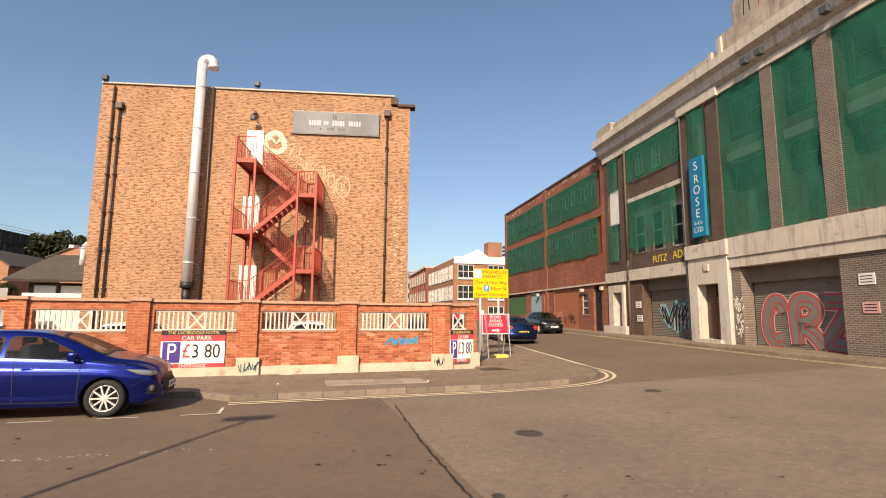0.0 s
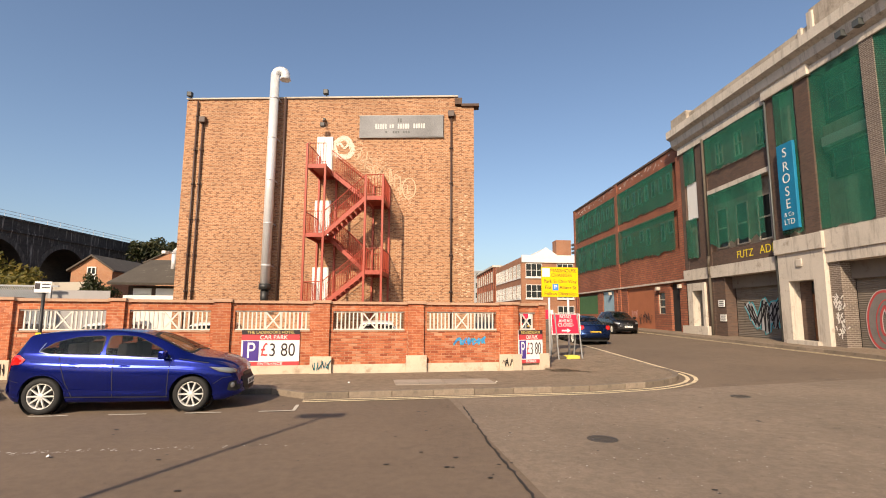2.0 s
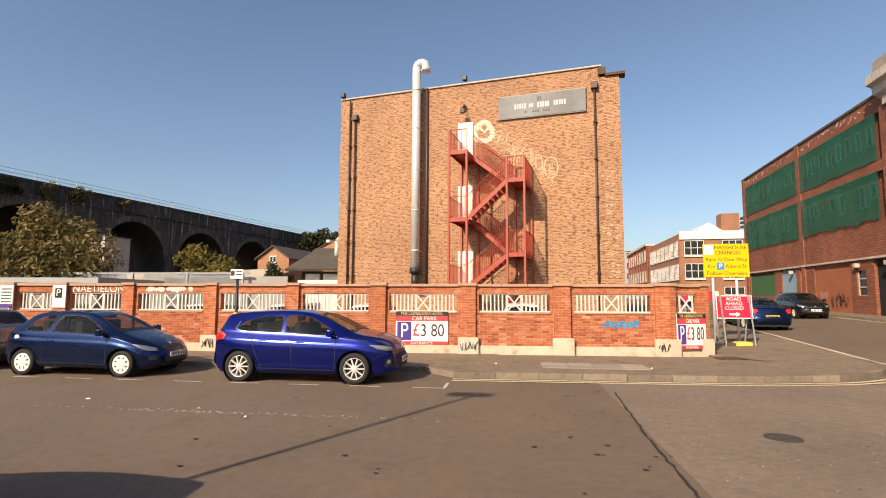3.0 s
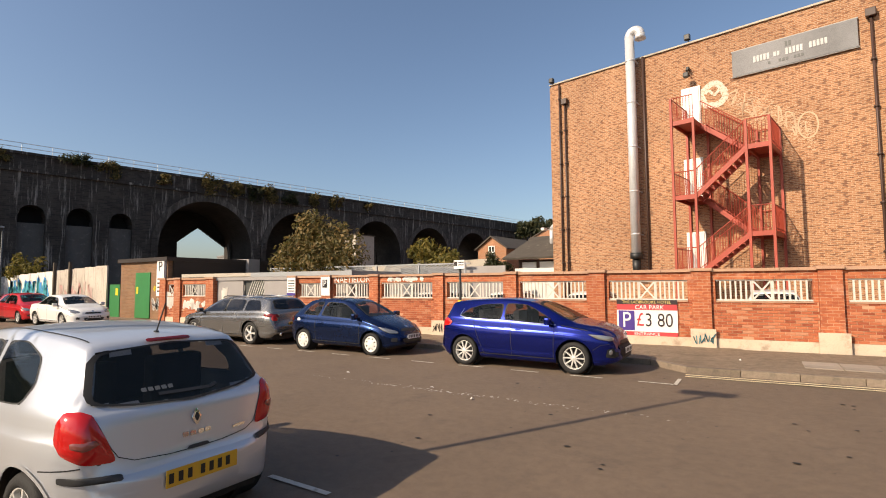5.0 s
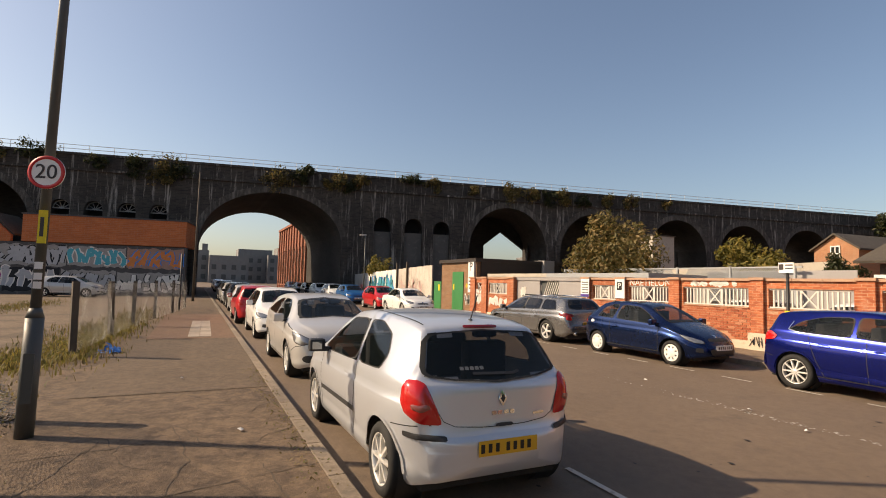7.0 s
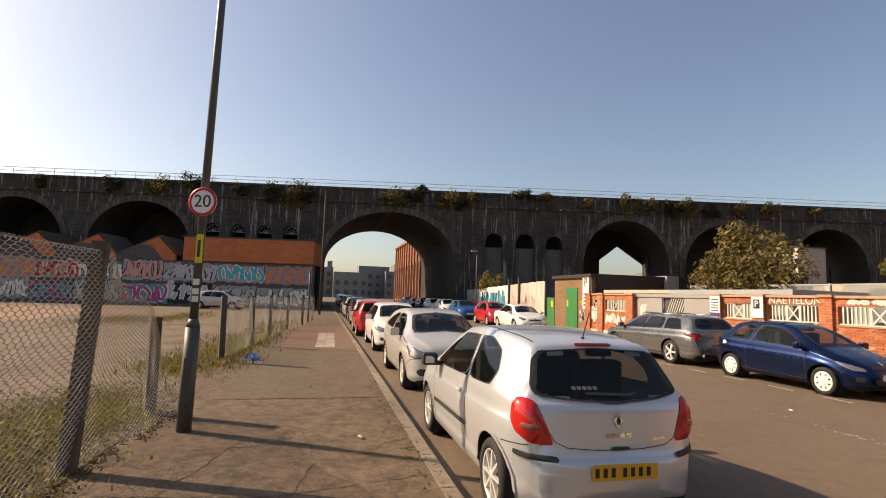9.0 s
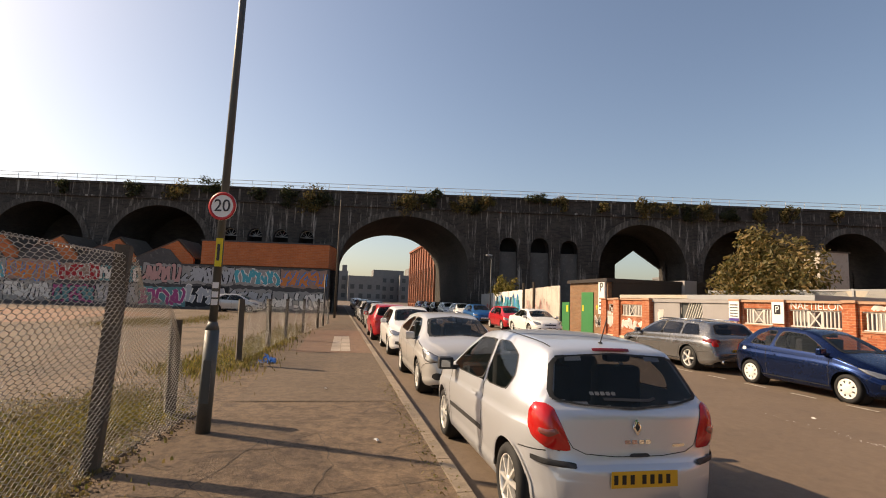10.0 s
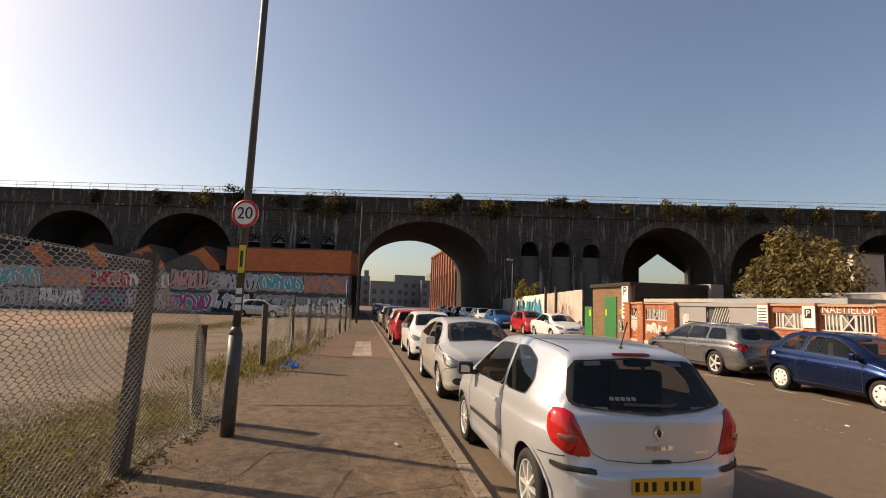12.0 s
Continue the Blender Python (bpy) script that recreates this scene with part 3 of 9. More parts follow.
# steel sign on the flank
SIGN_SILVER = surf("etched_silver", (0.46, 0.45, 0.44), 0.5, 0.2, 3, 40, 0.05)
sg = boxes("steel_sign", STEEL, hotel, (9.5, 14.0, -0.14, -0.04, 11.18, 12.36), label="brushed steel sign board", bevel=0.01)
boxes("sign_edge", GREY_METAL, sg, (9.48, 14.02, -0.12, -0.03, 11.15, 11.2), (9.48, 14.02, -0.12, -0.03, 12.34, 12.39))
for i, (a, b, z0, z1) in enumerate(((10.35, 11.05, 11.62, 11.9), (11.12, 11.5, 11.66, 11.86), (11.56, 12.3, 11.62, 11.9), (12.4, 13.1, 11.64, 11.9), (10.9, 11.15, 11.38, 11.5), (11.3, 11.7, 11.38, 11.5), (11.85, 12.3, 11.38, 11.5), (11.55, 11.85, 11.98, 12.2))):
    for k in range(int((b - a) / 0.13)):
        boxes("sign_bar", SIGN_SILVER if i < 4 else DARK_METAL, sg, (a + k * 0.13, a + k * 0.13 + 0.09, -0.155, -0.14, z0, z1))

# flue
flue = thing("flue", HM, "tall galvanised steel flue strapped to a brick wall", "flue")
bm = bmesh.new()
tube(bm, (4.93, -0.5, 3.3), (4.93, -0.5, 14.5), 0.235, 20)
part("duct", bm, GALV, flue, "bright galvanised tube")
bm = bmesh.new()
arcp = [(4.93 + 0.28 - 0.28 * math.cos(a), -0.5, 14.5 + 0.28 * math.sin(a)) for a in [math.pi * k / 14 for k in range(15)]]
rings = [[bm.verts.new((p[0] + 0.235 * math.cos(g) * math.cos(q), p[1] + 0.235 * math.sin(g), p[2] - 0.235 * math.cos(g) * math.sin(q))) for g in [i * math.tau / 18 for i in range(18)]] for p, q in [(p, math.pi * k / 14) for k, p in enumerate(arcp)]]
for a, b in zip(rings, rings[1:]):
    for i in range(18):
        bm.faces.new((a[i], a[(i + 1) % 18], b[(i + 1) % 18], b[i])).smooth = True
tube(bm, arcp[-1], (arcp[-1][0], -0.5, 14.25), 0.235, 18, 0.28)
part("cowl", bm, GALV, flue, "curved steel cowl")
for z in (4.2, 6.4, 8.7, 11.0, 13.2):
    bm = bmesh.new()
    tube(bm, (4.93, -0.5, z), (4.93, -0.5, z + 0.07), 0.25, 20)
    box(bm, 4.7, 4.74, -0.5, 0.0, z, z + 0.06)
    box(bm, 5.12, 5.16, -0.5, 0.0, z, z + 0.06)
    part("strap", bm, GALV, flue)
bm = bmesh.new()
tube(bm, (4.93, -0.5, 2.2), (4.93, -0.5, 3.0), 0.2, 18)
tube(bm, (4.93, -0.5, 3.0), (4.93, -0.5, 3.3), 0.3, 18)
part("base_collar", bm, BLACK_PAINT, flue)

# white doors onto the fire escape
for z in (9.12, 5.62, 2.07):
    d = boxes("door", WHITE_PAINT, hotel, (7.22, 8.08, -0.07, 0.0, z, z + 2.12), label="white fire door", bevel=0.01)
    boxes("door_leaf", WHITE_PAINT, d, (7.29, 7.62, -0.1, -0.06, z + 0.05, z + 2.04), (7.66, 8.01, -0.1, -0.06, z + 0.05, z + 2.04))

# fire escape: floor platforms to the left, half landings to the right, flights back and forth
esc = thing("fire_escape", HM, "red-oxide steel fire escape stair zigzagging up brickwork", "fire escape")
YF, YM, YB = -2.3, -1.2, -0.08
UL, UA, UB, UR = 7.42, 8.34, 10.34, 11.18


def slab(name, u0, u1, y0, y1, z):
    bm = bmesh.new()
    box(bm, u0, u1, y0, y1, z - 0.04, z)
    for y in (y0, y1 - 0.06):
        box(bm, u0, u1, y, y + 0.06, z - 0.2, z - 0.04)
    for u in (u0, u1 - 0.06):
        box(bm, u, u + 0.06, y0 + 0.06, y1 - 0.06, z - 0.2, z - 0.04)
    part(name, bm, RED_STEEL, esc)


def railing(a, b, h=1.05, gap=0.13):
    """A balustrade between two foot points; its top is parallel to its foot."""
    a, b = Vector(a), Vector(b)
    up = Vector((0, 0, h))
    bm = bmesh.new()
    tube(bm, a + up, b + up, 0.022, 6)
    part("handrail", bm, RED_STEEL, esc)
    bm = bmesh.new()
    tube(bm, a + up * 0.1, b + up * 0.1, 0.014, 5)
    part("bottom_rail", bm, RED_STEEL, esc)
    n = max(2, int((b - a).length / gap))
    for i in range(n + 1):
        p = a + (b - a) * i / n
        bm = bmesh.new()
        tube(bm, p, p + up, 0.011, 4)
        part("baluster", bm, RED_STEEL, esc)


def flight(u0, z0, u1, z1, y0, y1, steps=9):
    for y in (y0, y1 - 0.05):
        bm = bmesh.new()
        slab_poly(bm, [(u0, z0 - 0.24), (u1, z1 - 0.24), (u1, z1 + 0.02), (u0, z0 + 0.02)], y, y + 0.05)
        part("stringer", bm, RED_STEEL, esc)
    for i in range(steps):
        k = (i + 0.5) / steps
        u, z = u0 + (u1 - u0) * k, z0 + (z1 - z0) * k
        bm = bmesh.new()
        box(bm, u - 0.13, u + 0.13, y0 + 0.05, y1 - 0.05, z - 0.04, z - 0.005)
        part("tread", bm, RED_STEEL, esc)
    railing((u0, y0 + 0.02, z0), (u1, y0 + 0.02, z1))
    railing((u0, y1 - 0.02, z0), (u1, y1 - 0.02, z1))


for z in (9.06, 5.66, 2.26):
    slab("platform", UL, UA, YF, YB, z)
    railing((UL, YF, z), (UA, YF, z))
    railing((UL, YF, z), (UL, YB, z))
for z in (7.46, 3.86):
    slab("landing", UB, UR, YF, YB, z)
    railing((UB, YF, z), (UR, YF, z))
    railing((UR, YF, z), (UR, YB, z))
    railing((UB, YB, z), (UR, YB, z))
flight(UA, 9.06, UB, 7.46, YM + 0.05, YB)
flight(UB, 7.46, UA, 5.66, YF, YM - 0.05)
flight(UA, 5.66, UB, 3.86, YM + 0.05, YB)
flight(UB, 3.86, UA, 2.26, YF, YM - 0.05)
for u, z1 in ((UL, 10.1), (UA, 9.06), (UB, 8.5), (UR, 8.5)):
    for y in (YF, YB):
        bm = bmesh.new()
        box(bm, u - 0.05, u + 0.05, y - 0.05, y + 0.05, ground_z(0, 26) - 0.2, z1)
        part("post", bm, RED_STEEL, esc)

# lime bloom and white paint ring on the bricks
PALE = surf("white_spray", (0.74, 0.70, 0.64), 0.8, 0.1, 3, 60, 0.1)
FADED_WHITE = surf("faded_white_spray", (0.62, 0.54, 0.45), 0.85, 0.2, 3, 30, 0.1, stain=(0.45, 0.27, 0.16), stain_at=(0.5, 0.62))
LIME = surf("lime_bloom", (0.55, 0.38, 0.25), 0.9, 0.15, 3, 60, 0.1)
bm = bmesh.new()
rnd = random.Random(5)
for k in range(4):
    ribbon(bm, [(8.62 + (0.5 + 0.06 * math.sin(i * 1.3 + k)) * math.cos(i * 0.32), 10.62 + (0.52 + 0.05 * math.sin(i + k)) * math.sin(i * 0.32)) for i in range(21)], 0.1 + 0.06 * k, -0.006 - 0.001 * k)
ribbon(bm, [(8.3 + 0.1 * i, 10.75 + 0.14 * math.sin(i * 1.2)) for i in range(7)], 0.12, -0.011)
part("painted_ring", bm, FADED_WHITE, hotel, "faded white sprayed ring")
bm = bmesh.new()
for i in range(520):
    u = rnd.uniform(9.2, 12.4)
    z = 10.3 - (u - 9.2) * 0.72 + rnd.gauss(0, 0.42)
    w, h = rnd.uniform(0.03, 0.12), rnd.uniform(0.015, 0.04)
    box(bm, u, u + w, -0.006, 0.0, z, z + h)
for i in range(90):
    u, z = 15.0 + rnd.gauss(0, 0.22), rnd.uniform(2.6, 8.0)
    box(bm, u, u + rnd.uniform(0.05, 0.16), -0.066, -0.06, z, z + rnd.uniform(0.02, 0.06))
for k in range(9):
    u, z = 9.4 + k * 0.34, 10.1 - k * 0.22
    ribbon(bm, curve_of([(u + rnd.uniform(-0.25, 0.25), z + rnd.uniform(-0.55, 0.55)) for _ in range(5)], 5), 0.05, -0.009 - 0.0003 * k)
ribbon(bm, curve_of([(12.2 + 0.35 * math.cos(a), 8.4 + 0.55 * math.sin(a)) for a in [i * 0.7 for i in range(10)]], 3), 0.06, -0.013)
tagged(part("lime_bloom", bm, LIME, hotel, "pale lime bloom on the bricks"), kind="stuff")

# ---- old factory front ----
FM = pose(19.9, 19.7, 0, 0, 0, -95.71)
m, nt, b = NET, NET.node_tree, NET.node_tree.nodes["Principled BSDF"]
b.inputs["Alpha"].default_value = 0.74
BLUE_SIGN = surf("blue_sign", (0.0, 0.17, 0.31), 0.5, 0.15, 1.5, 40, 0.1)
SHUTTER = surf("rusty_shutter", (0.17, 0.145, 0.12), 0.7, 0.2, 0.8, 40, 0.2, stain=(0.1, 0.07, 0.05))
RUST_DOOR = surf("rusty_door", (0.22, 0.08, 0.03), 0.8, 0.3, 2, 30, 0.3, stain=(0.05, 0.03, 0.02))
BOARD = surf("painted_board", (0.36, 0.12, 0.055), 0.8, 0.2, 1, 30, 0.2)
BLUE_DOOR = surf("faded_blue_door", (0.25, 0.38, 0.46), 0.7, 0.2, 1, 30, 0.2, stain=(0.35, 0.25, 0.18))
PINK = surf("pink_spray", (0.55, 0.30, 0.27), 0.8, 0.15, 3, 40, 0.05)
RED_SPRAY = surf("red_spray", (0.40, 0.025, 0.03), 0.8, 0.15, 3, 40, 0.05)
BLACK_SPRAY = surf("black_spray", (0.015, 0.015, 0.017), 0.8, 0.15, 3, 40, 0.05)
SILVER_SPRAY = surf("silver_spray", (0.42, 0.42, 0.43), 0.7, 0.15, 3, 40, 0.05)
CYAN_SPRAY = surf("cyan_spray", (0.06, 0.38, 0.45), 0.8, 0.15, 3, 40, 0.05)
BLUE_SPRAY = surf("blue_spray", (0.04, 0.22, 0.6), 0.8, 0.15, 3, 40, 0.05)
YELLOW_SPRAY = surf("yellow_spray", (0.68, 0.52, 0.03), 0.8, 0.15, 3, 40, 0.05)
ORANGE_SPRAY = surf("orange_spray", (0.65, 0.22, 0.06), 0.8, 0.15, 3, 40, 0.05)
GREEN_BOARD = surf("green_board", (0.05, 0.13, 0.045), 0.7, 0.2, 1, 40, 0.1)
GREYBRICK = brick_mat("grey_brown_brick", (0.115, 0.085, 0.068), (0.17, 0.125, 0.10), (0.30, 0.26, 0.22), gap=0.012, vary=0.3)


def graffiti(parent, u0, u1, z0, z1, y, fill, line, letters, seed, w=0.09, under=None):
    """Sprayed lettering that cannot be read: fat filled strokes with a dark or bright outline."""
    r = random.Random(seed)
    cw = (u1 - u0) / letters
    for k in range(letters):
        bm = bmesh.new()
        x, h = u0 + cw * k, z1 - z0
        n = r.randint(4, 6)
        pts = [(x + cw * r.uniform(-0.1, 1.1), z0 + h * (0.04 + 0.92 * ((i % 2) * r.uniform(0.6, 1) + (1 - i % 2) * r.uniform(0, 0.4)))) for i in range(n)]
        q = curve_of(pts)
        e = 0.0006 * k
        for idx, (line_pts, width, depth) in enumerate(((q, w * 5.2, y - e), (q, w * 3.6, y - 0.004 - e), ([(a + w * 1.1, c - w * 0.4) for a, c in q], w * 0.8, y - 0.010 - e), ([(a - w * 1.5, c + w * 0.5) for a, c in q], w * 0.7, y - 0.010 - e))):
            old = len(bm.faces)
            ribbon(bm, line_pts, width, depth)
            bm.faces.ensure_lookup_table()
            for f in bm.faces[old:]:
                f.material_index = min(idx, 2)
        tagged(part("graffiti", bm, [under or line, fill, line], parent, "sprayed graffiti lettering"), kind="stuff")


def netting(parent, u0, u1, z0, z1, y, seed=0, ragged=0.08, name="debris_net"):
    bm = bmesh.new()
    nu, nz = max(4, int((u1 - u0) / 0.22)), max(4, int((z1 - z0) / 0.3))
    r = random.Random(seed)
    low = [r.uniform(-ragged, ragged) for _ in range(nu + 1)]
    g = []
    for i in range(nu + 1):
        col = []
        for j in range(nz + 1):
            k, l = i / nu, j / nz
            pin = 0.25 + min(1, 6 * min(k, 1 - k)) * min(1, 6 * min(l, 1 - l) + 0.2)
            d = noise.noise(Vector((u0 + k * (u1 - u0) + seed * 7, 0, (z0 + l * (z1 - z0)) * 0.45))) * 0.10 + noise.noise(Vector((i * 0.9, j * 0.35, seed))) * 0.04
            col.append(bm.verts.new((u0 + k * (u1 - u0), y + d * pin, z0 + l * (z1 - z0) + low[i] * (1 - l) ** 2)))
        g.append(col)
    for i in range(nu):
        for j in range(nz):
            bm.faces.new((g[i][j], g[i + 1][j], g[i + 1][j + 1], g[i][j + 1])).smooth = True
    return part(name, bm, NET, parent, "green debris netting")


WIN_DARK = glass_mat("dirty_glass", (0.03, 0.035, 0.035), 0.0, 0.15)


def sash(parent, u0, u1, z0, z1, y, cols=2, rows=2, frame=None):
    w = boxes("window", WIN_DARK, parent, (u0, u1, y, y + 0.03, z0, z1), label="dirty dark window")
    bm = bmesh.new()
    for i in range(cols + 1):
        u = u0 + (u1 - u0) * i / cols
        box(bm, u - 0.04, u + 0.04, y - 0.05, y, z0, z1)
    for j in range(rows + 1):
        z = z0 + (z1 - z0) * j / rows
        box(bm, u0 + 0.04, u1 - 0.04, y - 0.045, y - 0.002, z - 0.04, z + 0.04)
    part("frame", bm, frame or CONCRETE, w)
    return w


factory = thing("factory_building", FM, "derelict stone and brick factory front under green debris netting", "building")
E_ = 14.0   # near end
# brickwork piece by piece, leaving bays, doors and gates open
boxes("wall", DARK_BRICK, factory,
      (-9.9, -9.45, 0, 0.6, 4.6, 12.5), (-8.1, -7.0, 0, 0.6, 4.6, 12.5), (-9.45, -8.1, 0.02, 0.6, 4.6, 5.3),
      (-7.0, -1.6, 0.04, 0.6, 9.0, 10.0), (-7.0, -1.6, 0.04, 0.6, 4.6, 5.45), (-1.6, -1.05, -0.08, 0.6, 5.3, 12.2), (0.25, 1.05, -0.08, 0.6, 5.3, 12.2),
      (-7.0, -5.95, 0.02, 0.6, 0, 3.95), label="dark brown brick piers and spandrels")
boxes("brick_pier", GREYBRICK, factory, (3.62, 4.2, -0.05, 0.6, 5.3, 12.3))
boxes("brick_pier", GREYBRICK, factory, (6.12, 6.86, -0.05, 0.6, 5.3, 12.3))
boxes("brick_pier", GREYBRICK, factory, (9.4, 10.1, -0.05, 0.6, 5.3, 12.3))
boxes("brick_pier", GREYBRICK, factory, (6.35, E_, 0.0, 0.6, 0, 4.0), label="grey-brown brickwork beside the gate")
boxes("brick_pier", GREYBRICK, factory, (1.2, 1.75, 0.0, 0.6, 0, 4.0))
# black sheet stands in for the dark rooms behind the bays
boxes("back_wall", PAINTED_DARK, factory, (-9.9, E_, 0.9, 1.1, 0, 12.5))
boxes("roof", RENDER_GREY, factory, (-9.9, E_, 0.3, 14, 12.6, 12.8))
boxes("end_wall", DARK_BRICK, factory, (E_, E_ + 0.3, 0, 14, 0, 12.6))
# stonework
boxes("stone_band", STONE, factory, (1.05, E_, -0.16, 0.5, 4.45, 5.35), label="pale stone band")
boxes("stone_band", STONE, factory, (1.2, E_, -0.1, 0.5, 4.0, 4.45))
boxes("stone_band", STONE, factory, (-7.0, -1.6, -0.12, 0.5, 3.95, 4.6))
boxes("stone_band", STONE, factory, (-9.95, -7.0, -0.12, 0.5, 3.95, 4.6))
boxes("stone_lintel", STONE, factory, (-7.0, -1.6, -0.05, 0.5, 8.76, 9.0))
boxes("stone_head", STONE, factory, (-9.95, -1.7, -0.1, 0.6, 12.1, 12.55), (1.1, E_, -0.1, 0.6, 12.25, 12.55))
boxes("stone_capital", STONE, factory, (-1.75, 1.2, -0.22, 0.6, 12.2, 12.85), label="pale stone capital", bevel=0.03)
cor = bmesh.new()
slab_poly(cor, [(0, 12.55), (-0.3, 12.75), (-0.35, 13.15), (-0.62, 13.3), (-0.62, 13.75), (0.3, 13.75), (0.3, 12.55)], -10.3, E_)
part("cornice", cor, STONE, factory, "moulded weathered stone cornice", Matrix(((0, 1, 0, 0), (1, 0, 0, 0), (0, 0, 1, 0), (0, 0, 0, 1))))
boxes("parapet", RENDER_GREY, factory, (-8.3, 1.5, -0.1, 0.4, 13.75, 14.35), label="grey weathered parapet")
boxes("parapet_pedestal", RENDER_GREY, factory, (-10.2, -8.3, -0.3, 0.5, 13.75, 14.55), label="stepped grey pedestal ending the parapet", bevel=0.03)
boxes("parapet", RENDER_GREY, factory, (1.5, E_, -0.1, 0.4, 13.75, 15.0))
boxes("parapet_block", RENDER_GREY, factory, (2.3, E_, 0.0, 0.6, 15.0, 16.2), label="grey rendered attic block")
boxes("parapet_post", STONE, factory, (1.45, 1.75, -0.2, 0.3, 13.75, 14.85), (0.9, 1.1, -0.2, 0.1, 13.75, 14.4))
for u in (3.1, 3.9, 6.9, 7.8):
    boxes("cornice_bracket", DARK_METAL, factory, (u, u + 0.3, -0.5, -0.1, 12.7, 12.95))
for k in range(7):
    bm = bmesh.new()
    u = 3.0 + k * 0.85
    ribbon(bm, [(u, 15.15), (u + 0.05, 16.0), (u + 0.3, 16.05), (u + 0.35, 15.2)], 0.06, -0.006)
    part("graffiti", bm, RED_SPRAY if k % 2 else BLACK_SPRAY, factory)
# portal with its door
boxes("portal", STONE, factory, (-1.45, -0.85, -0.2, 0.5, 0, 4.6), (0.58, 1.2, -0.2, 0.5, 0, 4.6), (-0.85, 0.58, -0.2, 0.5, 3.35, 4.6), label="pale stone door surround")
boxes("portal_cornice", STONE, factory, (-1.55, 1.3, -0.3, 0.4, 4.6, 5.3), bevel=0.03)
boxes("portal_emblem", STONE, factory, (-0.3, 0.05, -0.26, -0.2, 3.95, 4.3), bevel=0.05)
boxes("door_step", STONE, factory, (-1.0, 0.75, -0.4, 0.3, 0.3, 0.76))
d = boxes("door", RUST_DOOR, factory, (-0.2, 0.5, 0.32, 0.4, 0.78, 2.75), label="rusty brown door")
boxes("transom", WIN_DARK, d, (-0.2, 0.5, 0.34, 0.38, 2.82, 3.3))
boxes("door_jamb", DARK_BRICK, d, (-0.85, -0.2, 0.3, 0.5, 0.78, 3.35))
# small side door
boxes("side_portal", STONE, factory, (-9.55, -9.0, -0.15, 0.5, 0, 3.75), (-7.95, -7.7, -0.15, 0.5, 0, 3.75), (-9.0, -7.95, -0.15, 0.5, 3.3, 3.75), label="pale stone doorway")
boxes("side_step", STONE, factory, (-9.95, -7.25, -0.35, 0.5, 0.1, 1.2))
boxes("wall_pier", DARK_BRICK, factory, (-9.9, -9.55, 0.0, 0.6, 0, 3.95), (-7.7, -7.0, 0, 0.6, 0, 3.95), (-9.55, -7.7, 0, 0.6, 3.75, 3.95))
# gates
for u0, u1, s in ((-5.95, -1.45, 1), (1.75, 6.35, 2)):
    bm = bmesh.new()
    n = 40
    rows = [[bm.verts.new((u, 0.62 + 0.02 * (k % 2), 0.4 + k * 3.5 / (2 * n))) for u in (u0, u1)] for k in range(2 * n + 1)]
    for a, b in zip(rows, rows[1:]):
        bm.faces.new((a[0], a[1], b[1], b[0]))
    part("roller_shutter", bm, SHUTTER, factory, "dusty ribbed roller shutter")
    boxes("gate_lintel", SHUTTER, factory, (u0, u1, 0.45, 0.6, 3.3, 4.0))
graffiti(factory, -5.2, -1.6, 0.9, 2.7, 0.60, SILVER_SPRAY, BLACK_SPRAY, 4, 3, 0.1, CYAN_SPRAY)
FADED = surf("faded_spray", (0.5, 0.4, 0.38), 0.8, 0.25, 3, 40, 0.05)
STREET_RED = surf("faded_red_spray", (0.45, 0.06, 0.06), 0.8, 0.25, 3, 40, 0.05)
GREY_FILL = surf("grey_spray_fill", (0.17, 0.155, 0.145), 0.75, 0.25, 2, 40, 0.1)
LETTERS = (([(3.25, 2.0), (3.1, 2.4), (2.75, 2.42), (2.45, 1.9), (2.45, 1.2), (2.7, 0.85), (3.1, 0.9)], "c"),
           ([(3.85, 0.75), (3.8, 1.5), (3.85, 2.35), (4.4, 2.45), (4.75, 2.1), (4.5, 1.65), (4.05, 1.5), (4.5, 1.2), (4.95, 0.7)], "r"),
           ([(5.1, 2.4), (5.7, 2.38), (6.2, 2.4), (5.9, 1.9), (5.35, 1.15), (5.2, 0.85), (5.8, 0.8), (6.3, 0.85)], "z"))
for k, (pts, _) in enumerate(LETTERS):
    q = curve_of(pts)
    for j, (w, mt) in enumerate(((0.72, FADED), (0.64, STREET_RED), (0.46, GREY_FILL))):
        bm = bmesh.new()
        ribbon(bm, q, w, 0.595 - 0.004 * j - 0.001 * k)
        part("graffiti_letter", bm, mt, factory, "sprayed graffiti letter with a red outline")
    bm = bmesh.new()
    ribbon(bm, [(x + 0.1, z - 0.05) for x, z in q], 0.05, 0.578)
    part("graffiti_line", bm, STREET_RED, factory)
lettering("graffiti_letter", "FUTZ", 0.55, YELLOW_SPRAY, factory, pose(-4.1, 0.03, 5.0))
lettering("graffiti_letter", "ADD", 0.6, YELLOW_SPRAY, factory, pose(-2.3, 0.03, 5.05))
